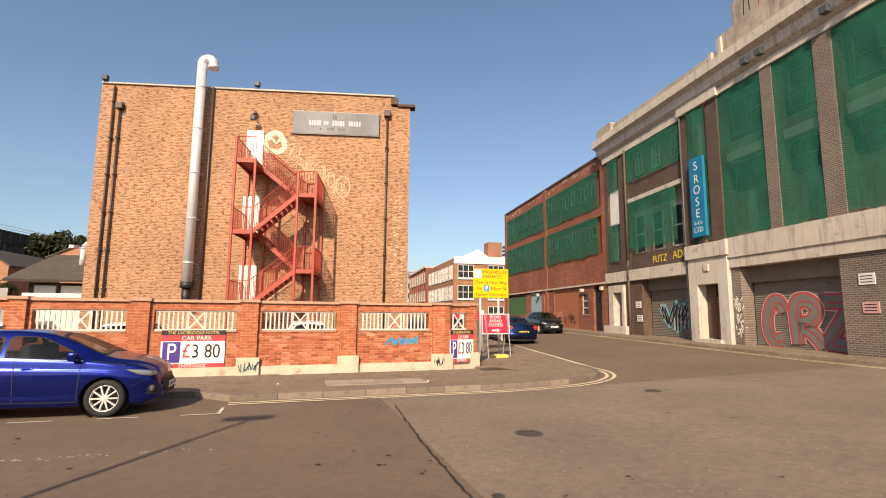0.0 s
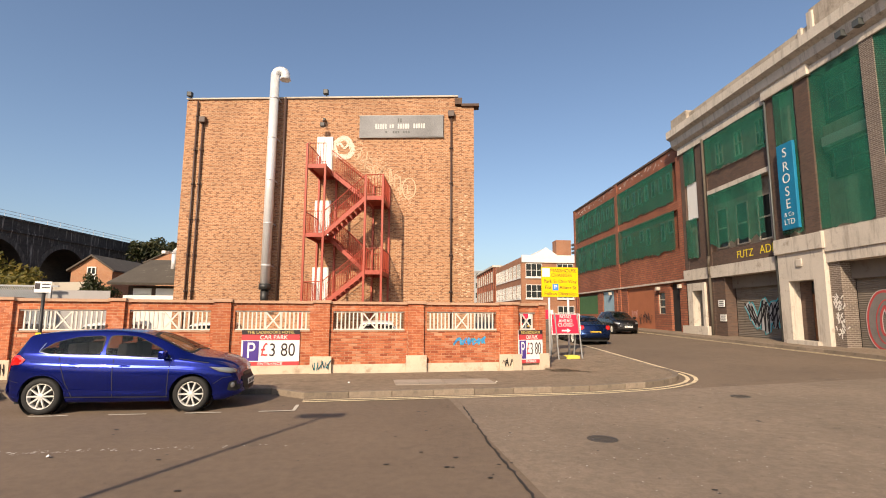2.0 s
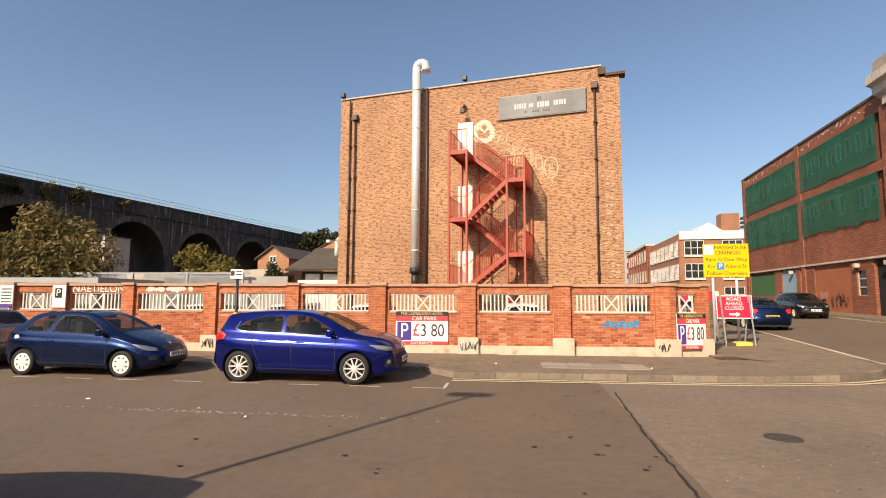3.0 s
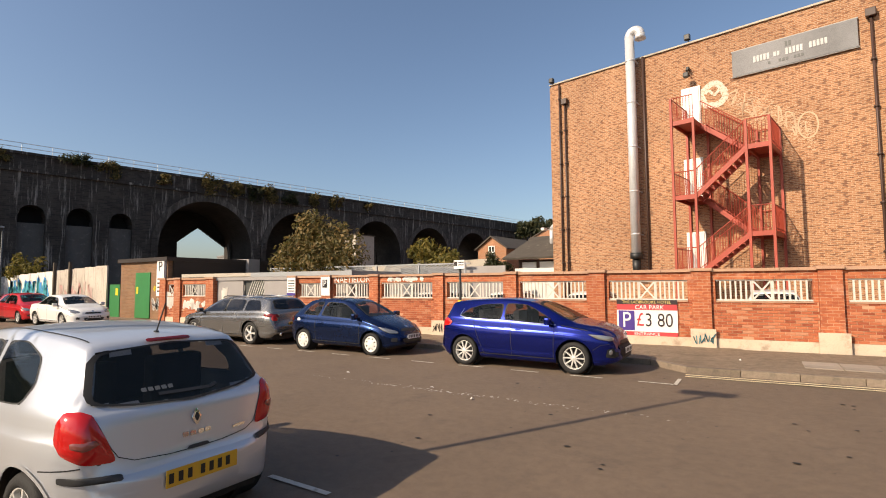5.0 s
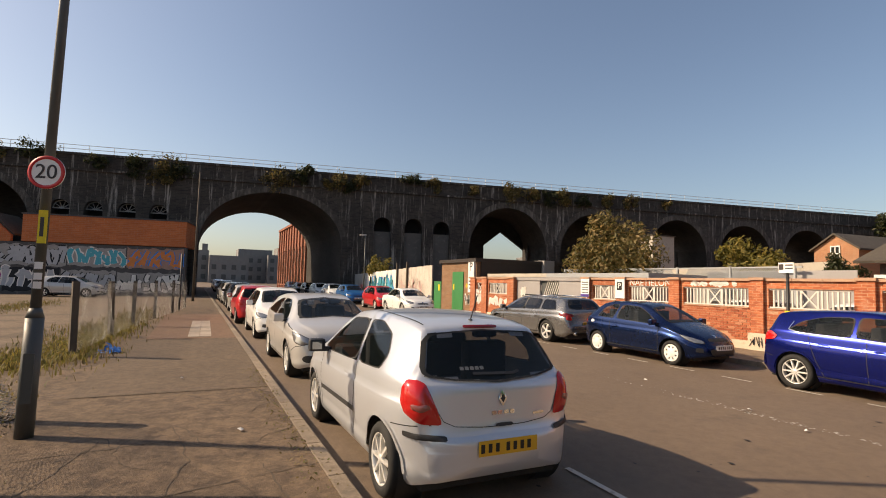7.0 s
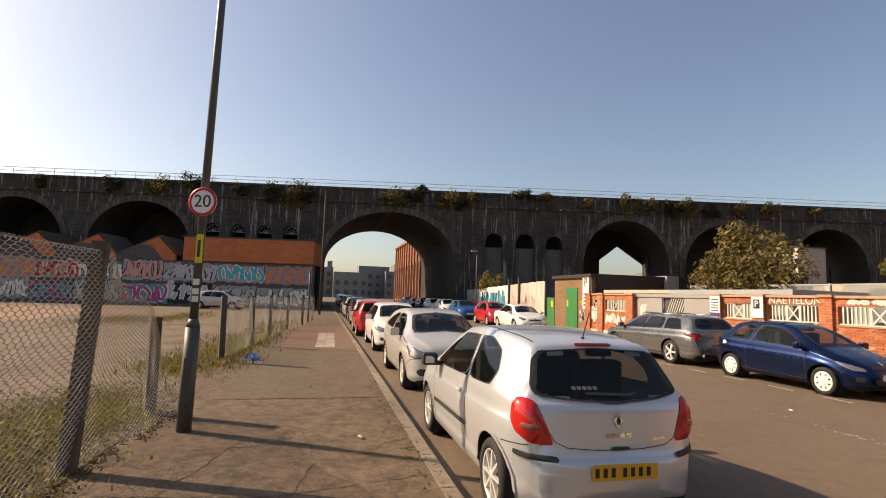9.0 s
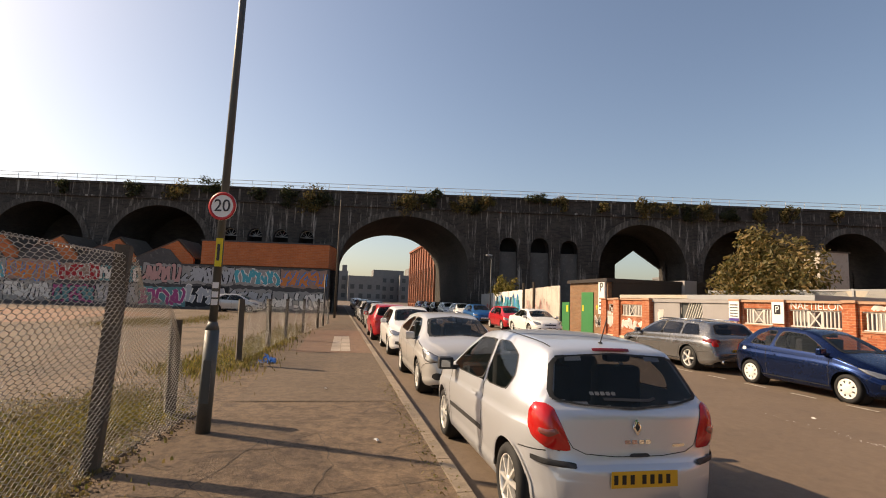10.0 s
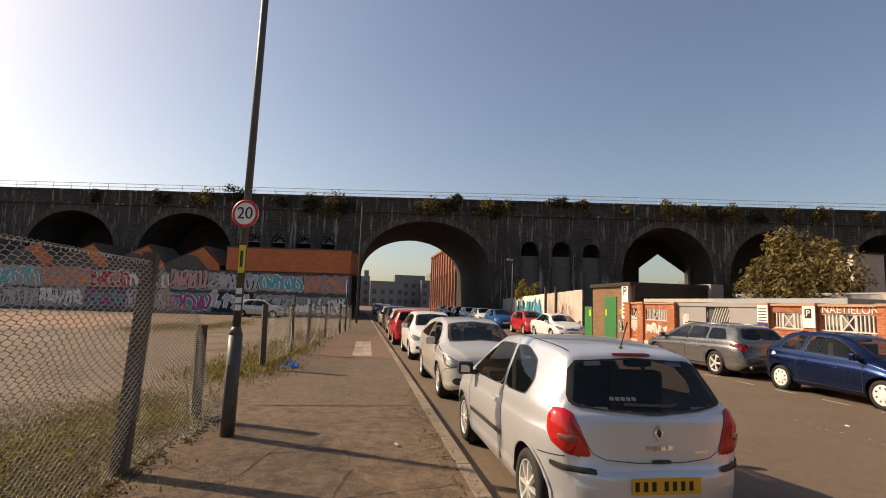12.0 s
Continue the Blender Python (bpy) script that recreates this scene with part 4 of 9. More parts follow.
# bays behind the netting
for u0, u1 in ((1.05, 3.62), (4.2, 6.12), (6.86, 9.4), (10.1, E_)):
    boxes("bay_panel", RENDER_GREY, factory, (u0, u1, 0.42, 0.6, 5.3, 7.6), (u0, u1, 0.42, 0.6, 9.3, 9.9), (u0, u1, 0.4, 0.6, 8.75, 9.0))
    sash(factory, u0 + 0.45, u1 - 0.35, 7.5, 8.75, 0.41, frame=DARK_METAL)
    sash(factory, u0 + 0.45, u1 - 0.35, 10.1, 11.7, 0.41, frame=DARK_METAL)
    boxes("transom_band", WHITE_PAINT, factory, (u0 + 0.25, u1, 0.1, 0.4, 8.9, 9.3))
    netting(factory, u0 + 0.02, u1 - 0.02, 5.42, 12.25, -0.02, int(u0 * 10))
for k in range(3):
    u = -6.7 + k * 1.75
    sash(factory, u + 0.25, u + 0.9, 10.4, 11.7, 0.3, frame=STONE)
    sash(factory, u, u + 0.95, 5.6, 7.8, 0.3, 1, 2, frame=STONE)
boxes("bay_panel", RENDER_GREY, factory, (-7, -1.6, 0.33, 0.6, 5.45, 12.1))
netting(factory, -6.98, -1.62, 10.0, 12.1, -0.06, 5)
netting(factory, -6.98, -2.3, 5.75, 8.74, -0.06, 6, 0.2)
boxes("bay_panel", RENDER_GREY, factory, (-9.45, -8.1, 0.3, 0.6, 5.3, 12.1), (-1.05, 0.25, 0.2, 0.6, 5.3, 12.2))
netting(factory, -9.4, -8.15, 9.95, 12.1, -0.03, 7)
netting(factory, -9.4, -8.15, 5.3, 7.7, -0.08, 8)
boxes("white_panel", WHITE_PAINT, factory, (-9.3, -8.2, 0.05, 0.2, 7.7, 9.95), label="white boarded window")
netting(factory, -1.04, 0.24, 5.5, 12.2, -0.14, 9)
sg = boxes("name_sign", BLUE_SIGN, factory, (-0.80, 0.2, -0.34, -0.2, 5.65, 9.6), label="blue vertical sign board with white letters", bevel=0.02)
for ch, z in zip("SROSE", (9.15, 8.5, 7.95, 7.35, 6.78)):
    lettering("sign_letter", ch, 0.62, WHITE_PAINT, sg, pose(-0.3, -0.345, z))
lettering("sign_letter", "& Co", 0.27, WHITE_PAINT, sg, pose(-0.3, -0.345, 6.32))
lettering("sign_letter", "LTD", 0.36, WHITE_PAINT, sg, pose(-0.3, -0.345, 5.98))
bm = bmesh.new()
sweep(bm, [(-7.08, -0.14, 0.4), (-7.08, -0.14, 4.0), (-7.08, -0.2, 4.6), (-7.08, -0.12, 5.2), (-7.08, -0.12, 12.2)], 0.07)
part("drainpipe", bm, TIMBER, factory, "rusting iron drainpipe")
bm = bmesh.new()
sweep(bm, [(-1.6, -0.14, 0.5), (-1.6, -0.14, 12.2)], 0.05)
part("drainpipe", bm, DARK_METAL, factory)
for u, z, mt in ((7.0, 2.9, WHITE_PAINT), (7.05, 1.95, PINK), (-6.6, 2.3, WHITE_PAINT), (-6.5, 1.5, WHITE_PAINT)):
    w = boxes("notice", mt, factory, (u, u + 0.55, -0.03, 0.0, z, z + 0.38))
    for k in range(3):
        boxes("notice_bar", BLACK_SPRAY, w, (u + 0.06, u + 0.47, -0.034, -0.03, z + 0.07 + k * 0.1, z + 0.1 + k * 0.1))
bm = bmesh.new()
rnd = random.Random(8)
for i in range(60):
    u, z = rnd.gauss(1.55, 0.12), rnd.uniform(0.9, 2.6)
    ribbon(bm, [(u, z), (u + rnd.uniform(-0.12, 0.12), z + rnd.uniform(0.04, 0.2))], 0.05, -0.005)
tagged(part("paint_splash", bm, PALE, factory, "white paint splashes"), kind="stuff")

# ---- red workshop ----
redfac = thing("red_workshop", FM, "long red-brick workshop with netted window bands", "building")
boxes("wall", RED_BRICK, redfac, (-32.4, -9.95, 0.35, 12, 0, 12.4), label="red brick wall")
boxes("spandrel", RED_BRICK, redfac, (-32.4, -9.95, 0.12, 0.35, 4.1, 6.1))
boxes("spandrel", RED_BRICK, redfac, (-32.4, -9.95, 0.12, 0.35, 8.75, 9.35))
boxes("spandrel", RED_BRICK, redfac, (-32.4, -9.95, 0.12, 0.35, 12.0, 12.9))
boxes("coping", DARK_BRICK, redfac, (-32.5, -9.95, 0.05, 0.5, 12.9, 13.05))
for u in (-10.5, -20.9, -32.35):
    boxes("pilaster", RED_BRICK, redfac, (u - 0.05, u + 0.5, 0.04, 0.35, 0, 12.9))
boxes("stone_ledge", STONE, redfac, (-32.4, -9.95, 0.0, 0.35, 3.98, 4.1))
for u0, u1, s in ((-20.4, -11.0, 21), (-31.8, -20.95, 22)):
    netting(redfac, u0, u1, 9.38, 12.0, 0.06, s, 0.1)
    netting(redfac, u0, u1, 6.1, 8.75, 0.02, s + 5, 0.14)
    n = int((u1 - u0) / 1.15)
    for k in range(n):
        u = u0 + 0.3 + k * (u1 - u0 - 0.4) / n
        sash(redfac, u, u + 0.5, 10.4, 11.5, 0.28, 1, 1, frame=GREY_METAL)
        if k % 3 != 2:
            sash(redfac, u, u + 0.55, 7.0 + 0.4 * (k % 2), 8.2, 0.28, 1, 1, frame=GREY_METAL)
for u0, u1 in ((-11.0, -9.95), (-13.0, -12.2), (-14.6, -14.0), (-20.9, -19.2), (-22.0, -21.4), (-26.0, -24.7), (-32.4, -31.6)):
    boxes("brick_pier", RED_BRICK, redfac, (u0, u1, 0.12, 0.35, 0, 3.98))
boxes("brick_pier", RED_BRICK, redfac, (-14.0, -13.0, 0.12, 0.35, 0, 1.9), (-14.0, -13.0, 0.12, 0.35, 3.4, 3.98))
sash(redfac, -14.0, -13.0, 1.9, 3.4, 0.25, 1, 3)
boxes("boarding", BOARD, redfac, (-19.2, -14.6, 0.2, 0.34, 0.6, 3.98), label="orange-painted boarded gateway")
# flat black sheet paints the shade of an open doorway
boxes("doorway", PAINTED_DARK, redfac, (-12.2, -11.0, 0.30, 0.36, 0.5, 3.9))
boxes("door", BLUE_DOOR, redfac, (-24.7, -22.0, 0.22, 0.34, 0.6, 3.9), label="faded pale blue double door")
boxes("boarding", GREEN_BOARD, redfac, (-31.6, -26.0, 0.2, 0.34, 1.9, 3.7), label="dull green boarding")
boxes("boarding", RED_BRICK, redfac, (-31.6, -26.0, 0.16, 0.34, 0, 1.9))
graffiti(redfac, -17.2, -15.2, 1.1, 2.2, 0.18, BOARD, BLACK_SPRAY, 4, 4, 0.05, BOARD)
graffiti(redfac, -18.8, -17.6, 1.5, 2.3, 0.18, BOARD, PINK, 3, 9, 0.04, BOARD)
bm = bmesh.new()
for i in range(46):
    u = -11.5 - i * 0.45
    ribbon(bm, [(u, 12.5 + rnd.uniform(-0.25, 0.25)), (u + rnd.uniform(-0.3, 0.3), 12.5 + rnd.uniform(-0.3, 0.3))], rnd.uniform(0.03, 0.1), 0.112)
part("graffiti", bm, PALE, redfac)
for u in (-10.7, -13.7, -22.6):
    bm = bmesh.new()
    box(bm, u - 0.12, u + 0.12, -0.15, 0.12, 3.55, 3.8, 0.03)
    part("bulkhead_lamp", bm, CONCRETE, redfac)

# ---- car park wall ----
WM = pose(0, 15.43, 0, 0, 0, 3.43)
PLINTH = surf("painted_plinth", (0.60, 0.48, 0.36), 0.85, 0.2, 0.9, 40, 0.2, stain=(0.34, 0.25, 0.18), stain_at=(0.52, 0.72))
COPING = surf("coping_stone", (0.44, 0.26, 0.17), 0.85, 0.2, 0.9, 40, 0.2, stain=(0.3, 0.2, 0.14))
RAIL_WHITE = surf("rail_white", (0.60, 0.565, 0.51), 0.55, 0.15, 2, 50, 0.1, stain=(0.4, 0.3, 0.2), stain_at=(0.6, 0.8))
PIERS = [(-14.95, -14.55), (-13.2, -12.8), (-10.95, -10.6), (-8.3, -7.95), (-5.74, -5.38), (-3.16, -2.73), (-0.51, -0.06), (2.21, 2.68), (5.07, 5.55)]


def rail_panel(parent, a, b, z0, z1, y):
    """White balusters with a crossed panel in the middle."""
    mid = (a + b) / 2
    for z in (z0 + 0.02, z1 - 0.02):
        boxes("rail", RAIL_WHITE, parent, (a, b, y - 0.02, y + 0.02, z - 0.018, z + 0.018))
    n = max(4, round((b - a) / 0.115))
    for i in range(1, n):
        u = a + (b - a) * i / n
        if abs(u - mid) > 0.2:
            boxes("baluster", RAIL_WHITE, parent, (u - 0.02, u + 0.02, y - 0.018, y + 0.018, z0 + 0.04, z1 - 0.04))
    bm = bmesh.new()
    for s in (-1, 1):
        box(bm, mid + s * 0.2 - 0.02, mid + s * 0.2 + 0.02, y - 0.018, y + 0.018, z0 + 0.04, z1 - 0.04)
        bar(bm, (mid - s * 0.18, y + 0.004 * s, z0 + 0.05), (mid + s * 0.18, y + 0.004 * s, z1 - 0.05), 0.03, 0.04)
    part("crossed_panel", bm, RAIL_WHITE, parent)


BRICK_PANELS = []


def wall_run(name, m, piers, label, plinth=True):
    w = thing(name, m, label, "wall", kind="structure")
    for a, b in piers:
        g = ground_z(*(m @ Vector((a, 0, 0))).xy)
        boxes("brick_pier", WALL_BRICK, w, (a, b, -0.09, 0.34, g, 2.1))
        boxes("pier_cap", COPING, w, (a - 0.04, b + 0.04, -0.14, 0.38, 2.1, 2.18), bevel=0.012)
        if plinth:
            boxes("plinth_block", PLINTH, w, (a - 0.06, b + 0.08, -0.15, -0.09, g + 0.05, 0.6), label="pale painted plinth block")
    for (_, a), (b, _) in zip(piers, piers[1:]):
        boxes("brickwork", MORTAR, w, (a, b, 0.006, 0.25, 0.36, 1.31))
        BRICK_PANELS.append((w, m, a, b))
        boxes("brickwork", WALL_BRICK, w, (a, b, 0, 0.25, 1.87, 2.08))
        boxes("brickwork", WALL_BRICK, w, (a, a + 0.1, 0, 0.25, 1.31, 1.87), (b - 0.1, b, 0, 0.25, 1.31, 1.87))
        boxes("sill", COPING, w, (a + 0.1, b - 0.1, -0.03, 0.28, 1.29, 1.325))
        boxes("plinth", PLINTH, w, (a, b, -0.05, 0.27, 0, 0.36), label="pale painted plinth course")
        n = max(1, round((b - a) / 0.75))
        for i in range(n):
            boxes("coping_stone", COPING, w, (a + (b - a) * i / n + 0.004, a + (b - a) * (i + 1) / n - 0.004, -0.07, 0.32, 2.08, 2.155))
        rail_panel(w, a + 0.1, b - 0.1, 1.33, 1.87, 0.06)
    return w


parkwall = wall_run("boundary_wall", WM, PIERS, "orange-red brick car park wall with white railings")
farwall = wall_run("boundary_wall", WM, [(-23.3, -22.85), (-22.2, -21.75), (-19.95, -19.45)], "short graffitied brick wall beside grey gates", False)
RET = WM @ pose(5.56, -0.02, 0, 0, 0, 12)
retwall = wall_run("boundary_wall", RET, [(-0.1, 0.06), (0.86, 1.08)], "short brick return wall at the side street")
graffiti(parkwall, 3.6, 4.6, 0.85, 1.15, -0.005, CYAN_SPRAY, BLUE_SPRAY, 5, 2, 0.011, CYAN_SPRAY)
graffiti(parkwall, 5.1, 5.5, 0.22, 0.52, -0.158, BLACK_SPRAY, BLACK_SPRAY, 4, 7, 0.0045, PLINTH)
graffiti(parkwall, -0.5, 0.0, 0.2, 0.52, -0.158, CYAN_SPRAY, BLACK_SPRAY, 4, 8, 0.005, PLINTH)
graffiti(parkwall, -8.3, -7.95, 0.2, 0.52, -0.158, BLACK_SPRAY, BLACK_SPRAY, 4, 15, 0.0045, PLINTH)
lettering("graffiti_letter", "NAETIELONT", 0.32, PALE, parkwall, pose(-11.7, -0.008, 1.98), squeeze=1.0)
graffiti(parkwall, -10.3, -8.7, 1.9, 2.06, -0.006, PALE, PALE, 7, 21, 0.02, PALE)
graffiti(farwall, -21.6, -20.1, 0.7, 1.2, -0.006, PALE, PALE, 5, 23, 0.035, WALL_BRICK)
graffiti(farwall, -22.8, -22.3, 0.6, 1.6, -0.006, PALE, PALE, 3, 29, 0.03, WALL_BRICK)

PURPLE = gloss("purple_vinyl", (0.075, 0.04, 0.24), 0.4)
VIN_RED = gloss("red_vinyl", (0.52, 0.055, 0.06), 0.45)
VIN_WHITE = surf("white_vinyl", (0.78, 0.75, 0.72), 0.45, 0.06, 2, 40, 0.05)
VIN_BLACK = gloss("black_vinyl", (0.03, 0.02, 0.02), 0.45)
GOLD = gloss("gold_lettering", (0.62, 0.47, 0.16), 0.5)


def parking_sign(m, w, h, label):
    s = thing("parking_sign", m, label, "sign", "car park signs")
    boxes("panel", VIN_WHITE, s, (0, w, -0.03, 0, 0, h))
    boxes("header", VIN_BLACK, s, (0, w, -0.034, -0.03, h * 0.87, h))
    boxes("red_band", VIN_RED, s, (0, w, -0.034, -0.03, h * 0.71, h * 0.87))
    boxes("red_band", VIN_RED, s, (0, w, -0.034, -0.03, 0, h * 0.11))
    boxes("parking_panel", PURPLE, s, (0.03 * w, 0.30 * w, -0.036, -0.03, h * 0.14, h * 0.69))
    lettering("sign_letter", "THE LADBROOKE HOTEL", h * 0.115, GOLD, s, pose(w * 0.5, -0.036, h * 0.93), squeeze=w / h * 0.62)
    lettering("sign_letter", "CAR PARK", h * 0.17, VIN_WHITE, s, pose(w * 0.55, -0.036, h * 0.785), squeeze=w / h * 0.6)
    lettering("sign_letter", "ENTRANCE", h * 0.11, VIN_WHITE, s, pose(w * 0.5, -0.036, h * 0.05), squeeze=w / h * 0.75)
    lettering("sign_letter", "P", h * 0.62, VIN_WHITE, s, pose(w * 0.165, -0.039, h * 0.41), squeeze=w / h * 0.5)
    lettering("sign_letter", "\u00a3", h * 0.52, VIN_RED, s, pose(w * 0.39, -0.034, h * 0.43), squeeze=w / h * 0.5)
    lettering("sign_letter", "3 80", h * 0.52, VIN_BLACK, s, pose(w * 0.70, -0.034, h * 0.42), squeeze=w / h * 0.5)
    return s


parking_sign(WM @ pose(-2.42, -0.01, 0.36), 1.55, 0.98, "white, red and purple car park price sign on the brick wall")
parking_sign(RET @ pose(0.04, -0.1, 0.32), 0.88, 1.0, "small car park price sign on the return wall")
for u in (-14.75, -13.0):
    s = thing("notice_board", WM @ pose(u, -0.1, 1.5), "small white parking notice on a brick pier", "sign", "notices")
    boxes("panel", VIN_WHITE, s, (-0.22, 0.22, -0.03, 0, -0.1, 0.62))
    if u < -14:
        for k in range(5):
            boxes("notice_bar", DARK_METAL, s, (-0.17, 0.17, -0.034, -0.03, 0.05 + k * 0.1, 0.09 + k * 0.1))
        boxes("notice_band", PURPLE, s, (-0.22, 0.22, -0.034, -0.03, -0.1, 0.0))
    else:
        boxes("parking_panel", BLACK_SPRAY, s, (-0.13, 0.1, -0.036, -0.03, 0.2, 0.5))
        lettering("sign_letter", "P", 0.3, VIN_WHITE, s, pose(-0.015, -0.039, 0.35))

# ---- cars ----
from mathutils.bvhtree import BVHTree

TYRE = surf("tyre_rubber", (0.013, 0.0125, 0.012), 0.8, 0.15, 5, 90, 0.2)
ALLOY = gloss("alloy_silver", (0.72, 0.70, 0.66), 0.35, 0.4)
ALLOY_DARK = gloss("alloy_grey", (0.2, 0.2, 0.2), 0.35, 0.8)
PLASTIC = surf("black_trim", (0.025, 0.025, 0.026), 0.55, 0.1, 6, 120, 0.1)
SEAM = gloss("panel_gap", (0.012, 0.012, 0.012), 0.7)
CAR_GLASS = glass_mat("tinted_glass", (0.006, 0.009, 0.009), 0.45)
PRIVACY = glass_mat("privacy_glass", (0.004, 0.004, 0.005), 0.12)
LAMP_GLASS = gloss("headlamp_lens", (0.34, 0.34, 0.34), 0.14, 0.6, 1.0)
RED_LENS = gloss("red_lens", (0.52, 0.012, 0.012), 0.12, 0.0, 1.0)
DARK_RED_LENS = gloss("dark_red_lens", (0.2, 0.01, 0.012), 0.15, 0.0, 0.8)
CLEAR_LENS = gloss("clear_lens", (0.30, 0.09, 0.075), 0.12, 0.3, 1.0)
MIRROR = gloss("mirror_glass", (0.34, 0.35, 0.36), 0.05, 1.0)
CHROME = gloss("chrome", (0.78, 0.77, 0.75), 0.12, 1.0)
PLATE_Y = gloss("yellow_plate", (0.66, 0.37, 0.03), 0.4)
PLATE_W = gloss("white_plate", (0.72, 0.72, 0.7), 0.4)
CLOTH = surf("seat_cloth", (0.05, 0.05, 0.052), 0.9, 0.2, 6, 80, 0.2)
INK = gloss("black_ink", (0.012, 0.012, 0.012), 0.5)


def paint(name, c, metal=0.5, rough=0.32):
    return gloss(name, c, rough, metal, 0.55)


def smooth_line(keys):
    """A monotone cubic through (x, value) keys."""
    xs, ys = np.array(keys, float).T
    h, d = np.diff(xs), np.diff(ys) / np.diff(xs)
    m = np.zeros_like(ys)
    m[0], m[-1] = d[0], d[-1]
    for i in range(1, len(xs) - 1):
        if d[i - 1] * d[i] > 0:
            w1, w2 = 2 * h[i] + h[i - 1], h[i] + 2 * h[i - 1]
            m[i] = (w1 + w2) / (w1 / d[i - 1] + w2 / d[i])

    def at(x):
        x = min(max(x, xs[0]), xs[-1])
        i = min(max(int(np.searchsorted(xs, x)) - 1, 0), len(h) - 1)
        t = (x - xs[i]) / h[i]
        return float(ys[i] * (1 + 2 * t) * (1 - t) ** 2 + h[i] * m[i] * t * (1 - t) ** 2 + ys[i + 1] * t * t * (3 - 2 * t) + h[i] * m[i + 1] * t * t * (t - 1))
    return at


def inside(p, poly):
    x, y = p
    hit = False
    for (x0, y0), (x1, y1) in zip(poly, poly[1:] + poly[:1]):
        if (y0 > y) != (y1 > y) and x < (x1 - x0) * (y - y0) / (y1 - y0) + x0:
            hit = not hit
    return hit


def rounded(poly, r=0.25, n=3):
    """The outline with its corners cut round: r is the share of each edge that bends."""
    out = []
    for i, p in enumerate(poly):
        a, p, b = Vector(poly[i - 1]), Vector(p), Vector(poly[(i + 1) % len(poly)])
        s, e = p + (a - p) * r, p + (b - p) * r
        out += [tuple(s * (1 - t) ** 2 + p * 2 * t * (1 - t) + e * t * t) for t in [k / n for k in range(n + 1)]]
    return out


# share of the half width from the sill (0) up to the shoulder (1): scalloped door bottoms and a crisp shoulder crease
SIDE = [(0, 0.90), (0.05, 0.94), (0.12, 0.964), (0.19, 0.972), (0.23, 0.968), (0.29, 0.974), (0.4, 0.989), (0.53, 0.998), (0.66, 1.0), (0.775, 0.997), (0.80, 0.99), (0.82, 0.978), (0.88, 0.969), (0.95, 0.961), (1.0, 0.95)]


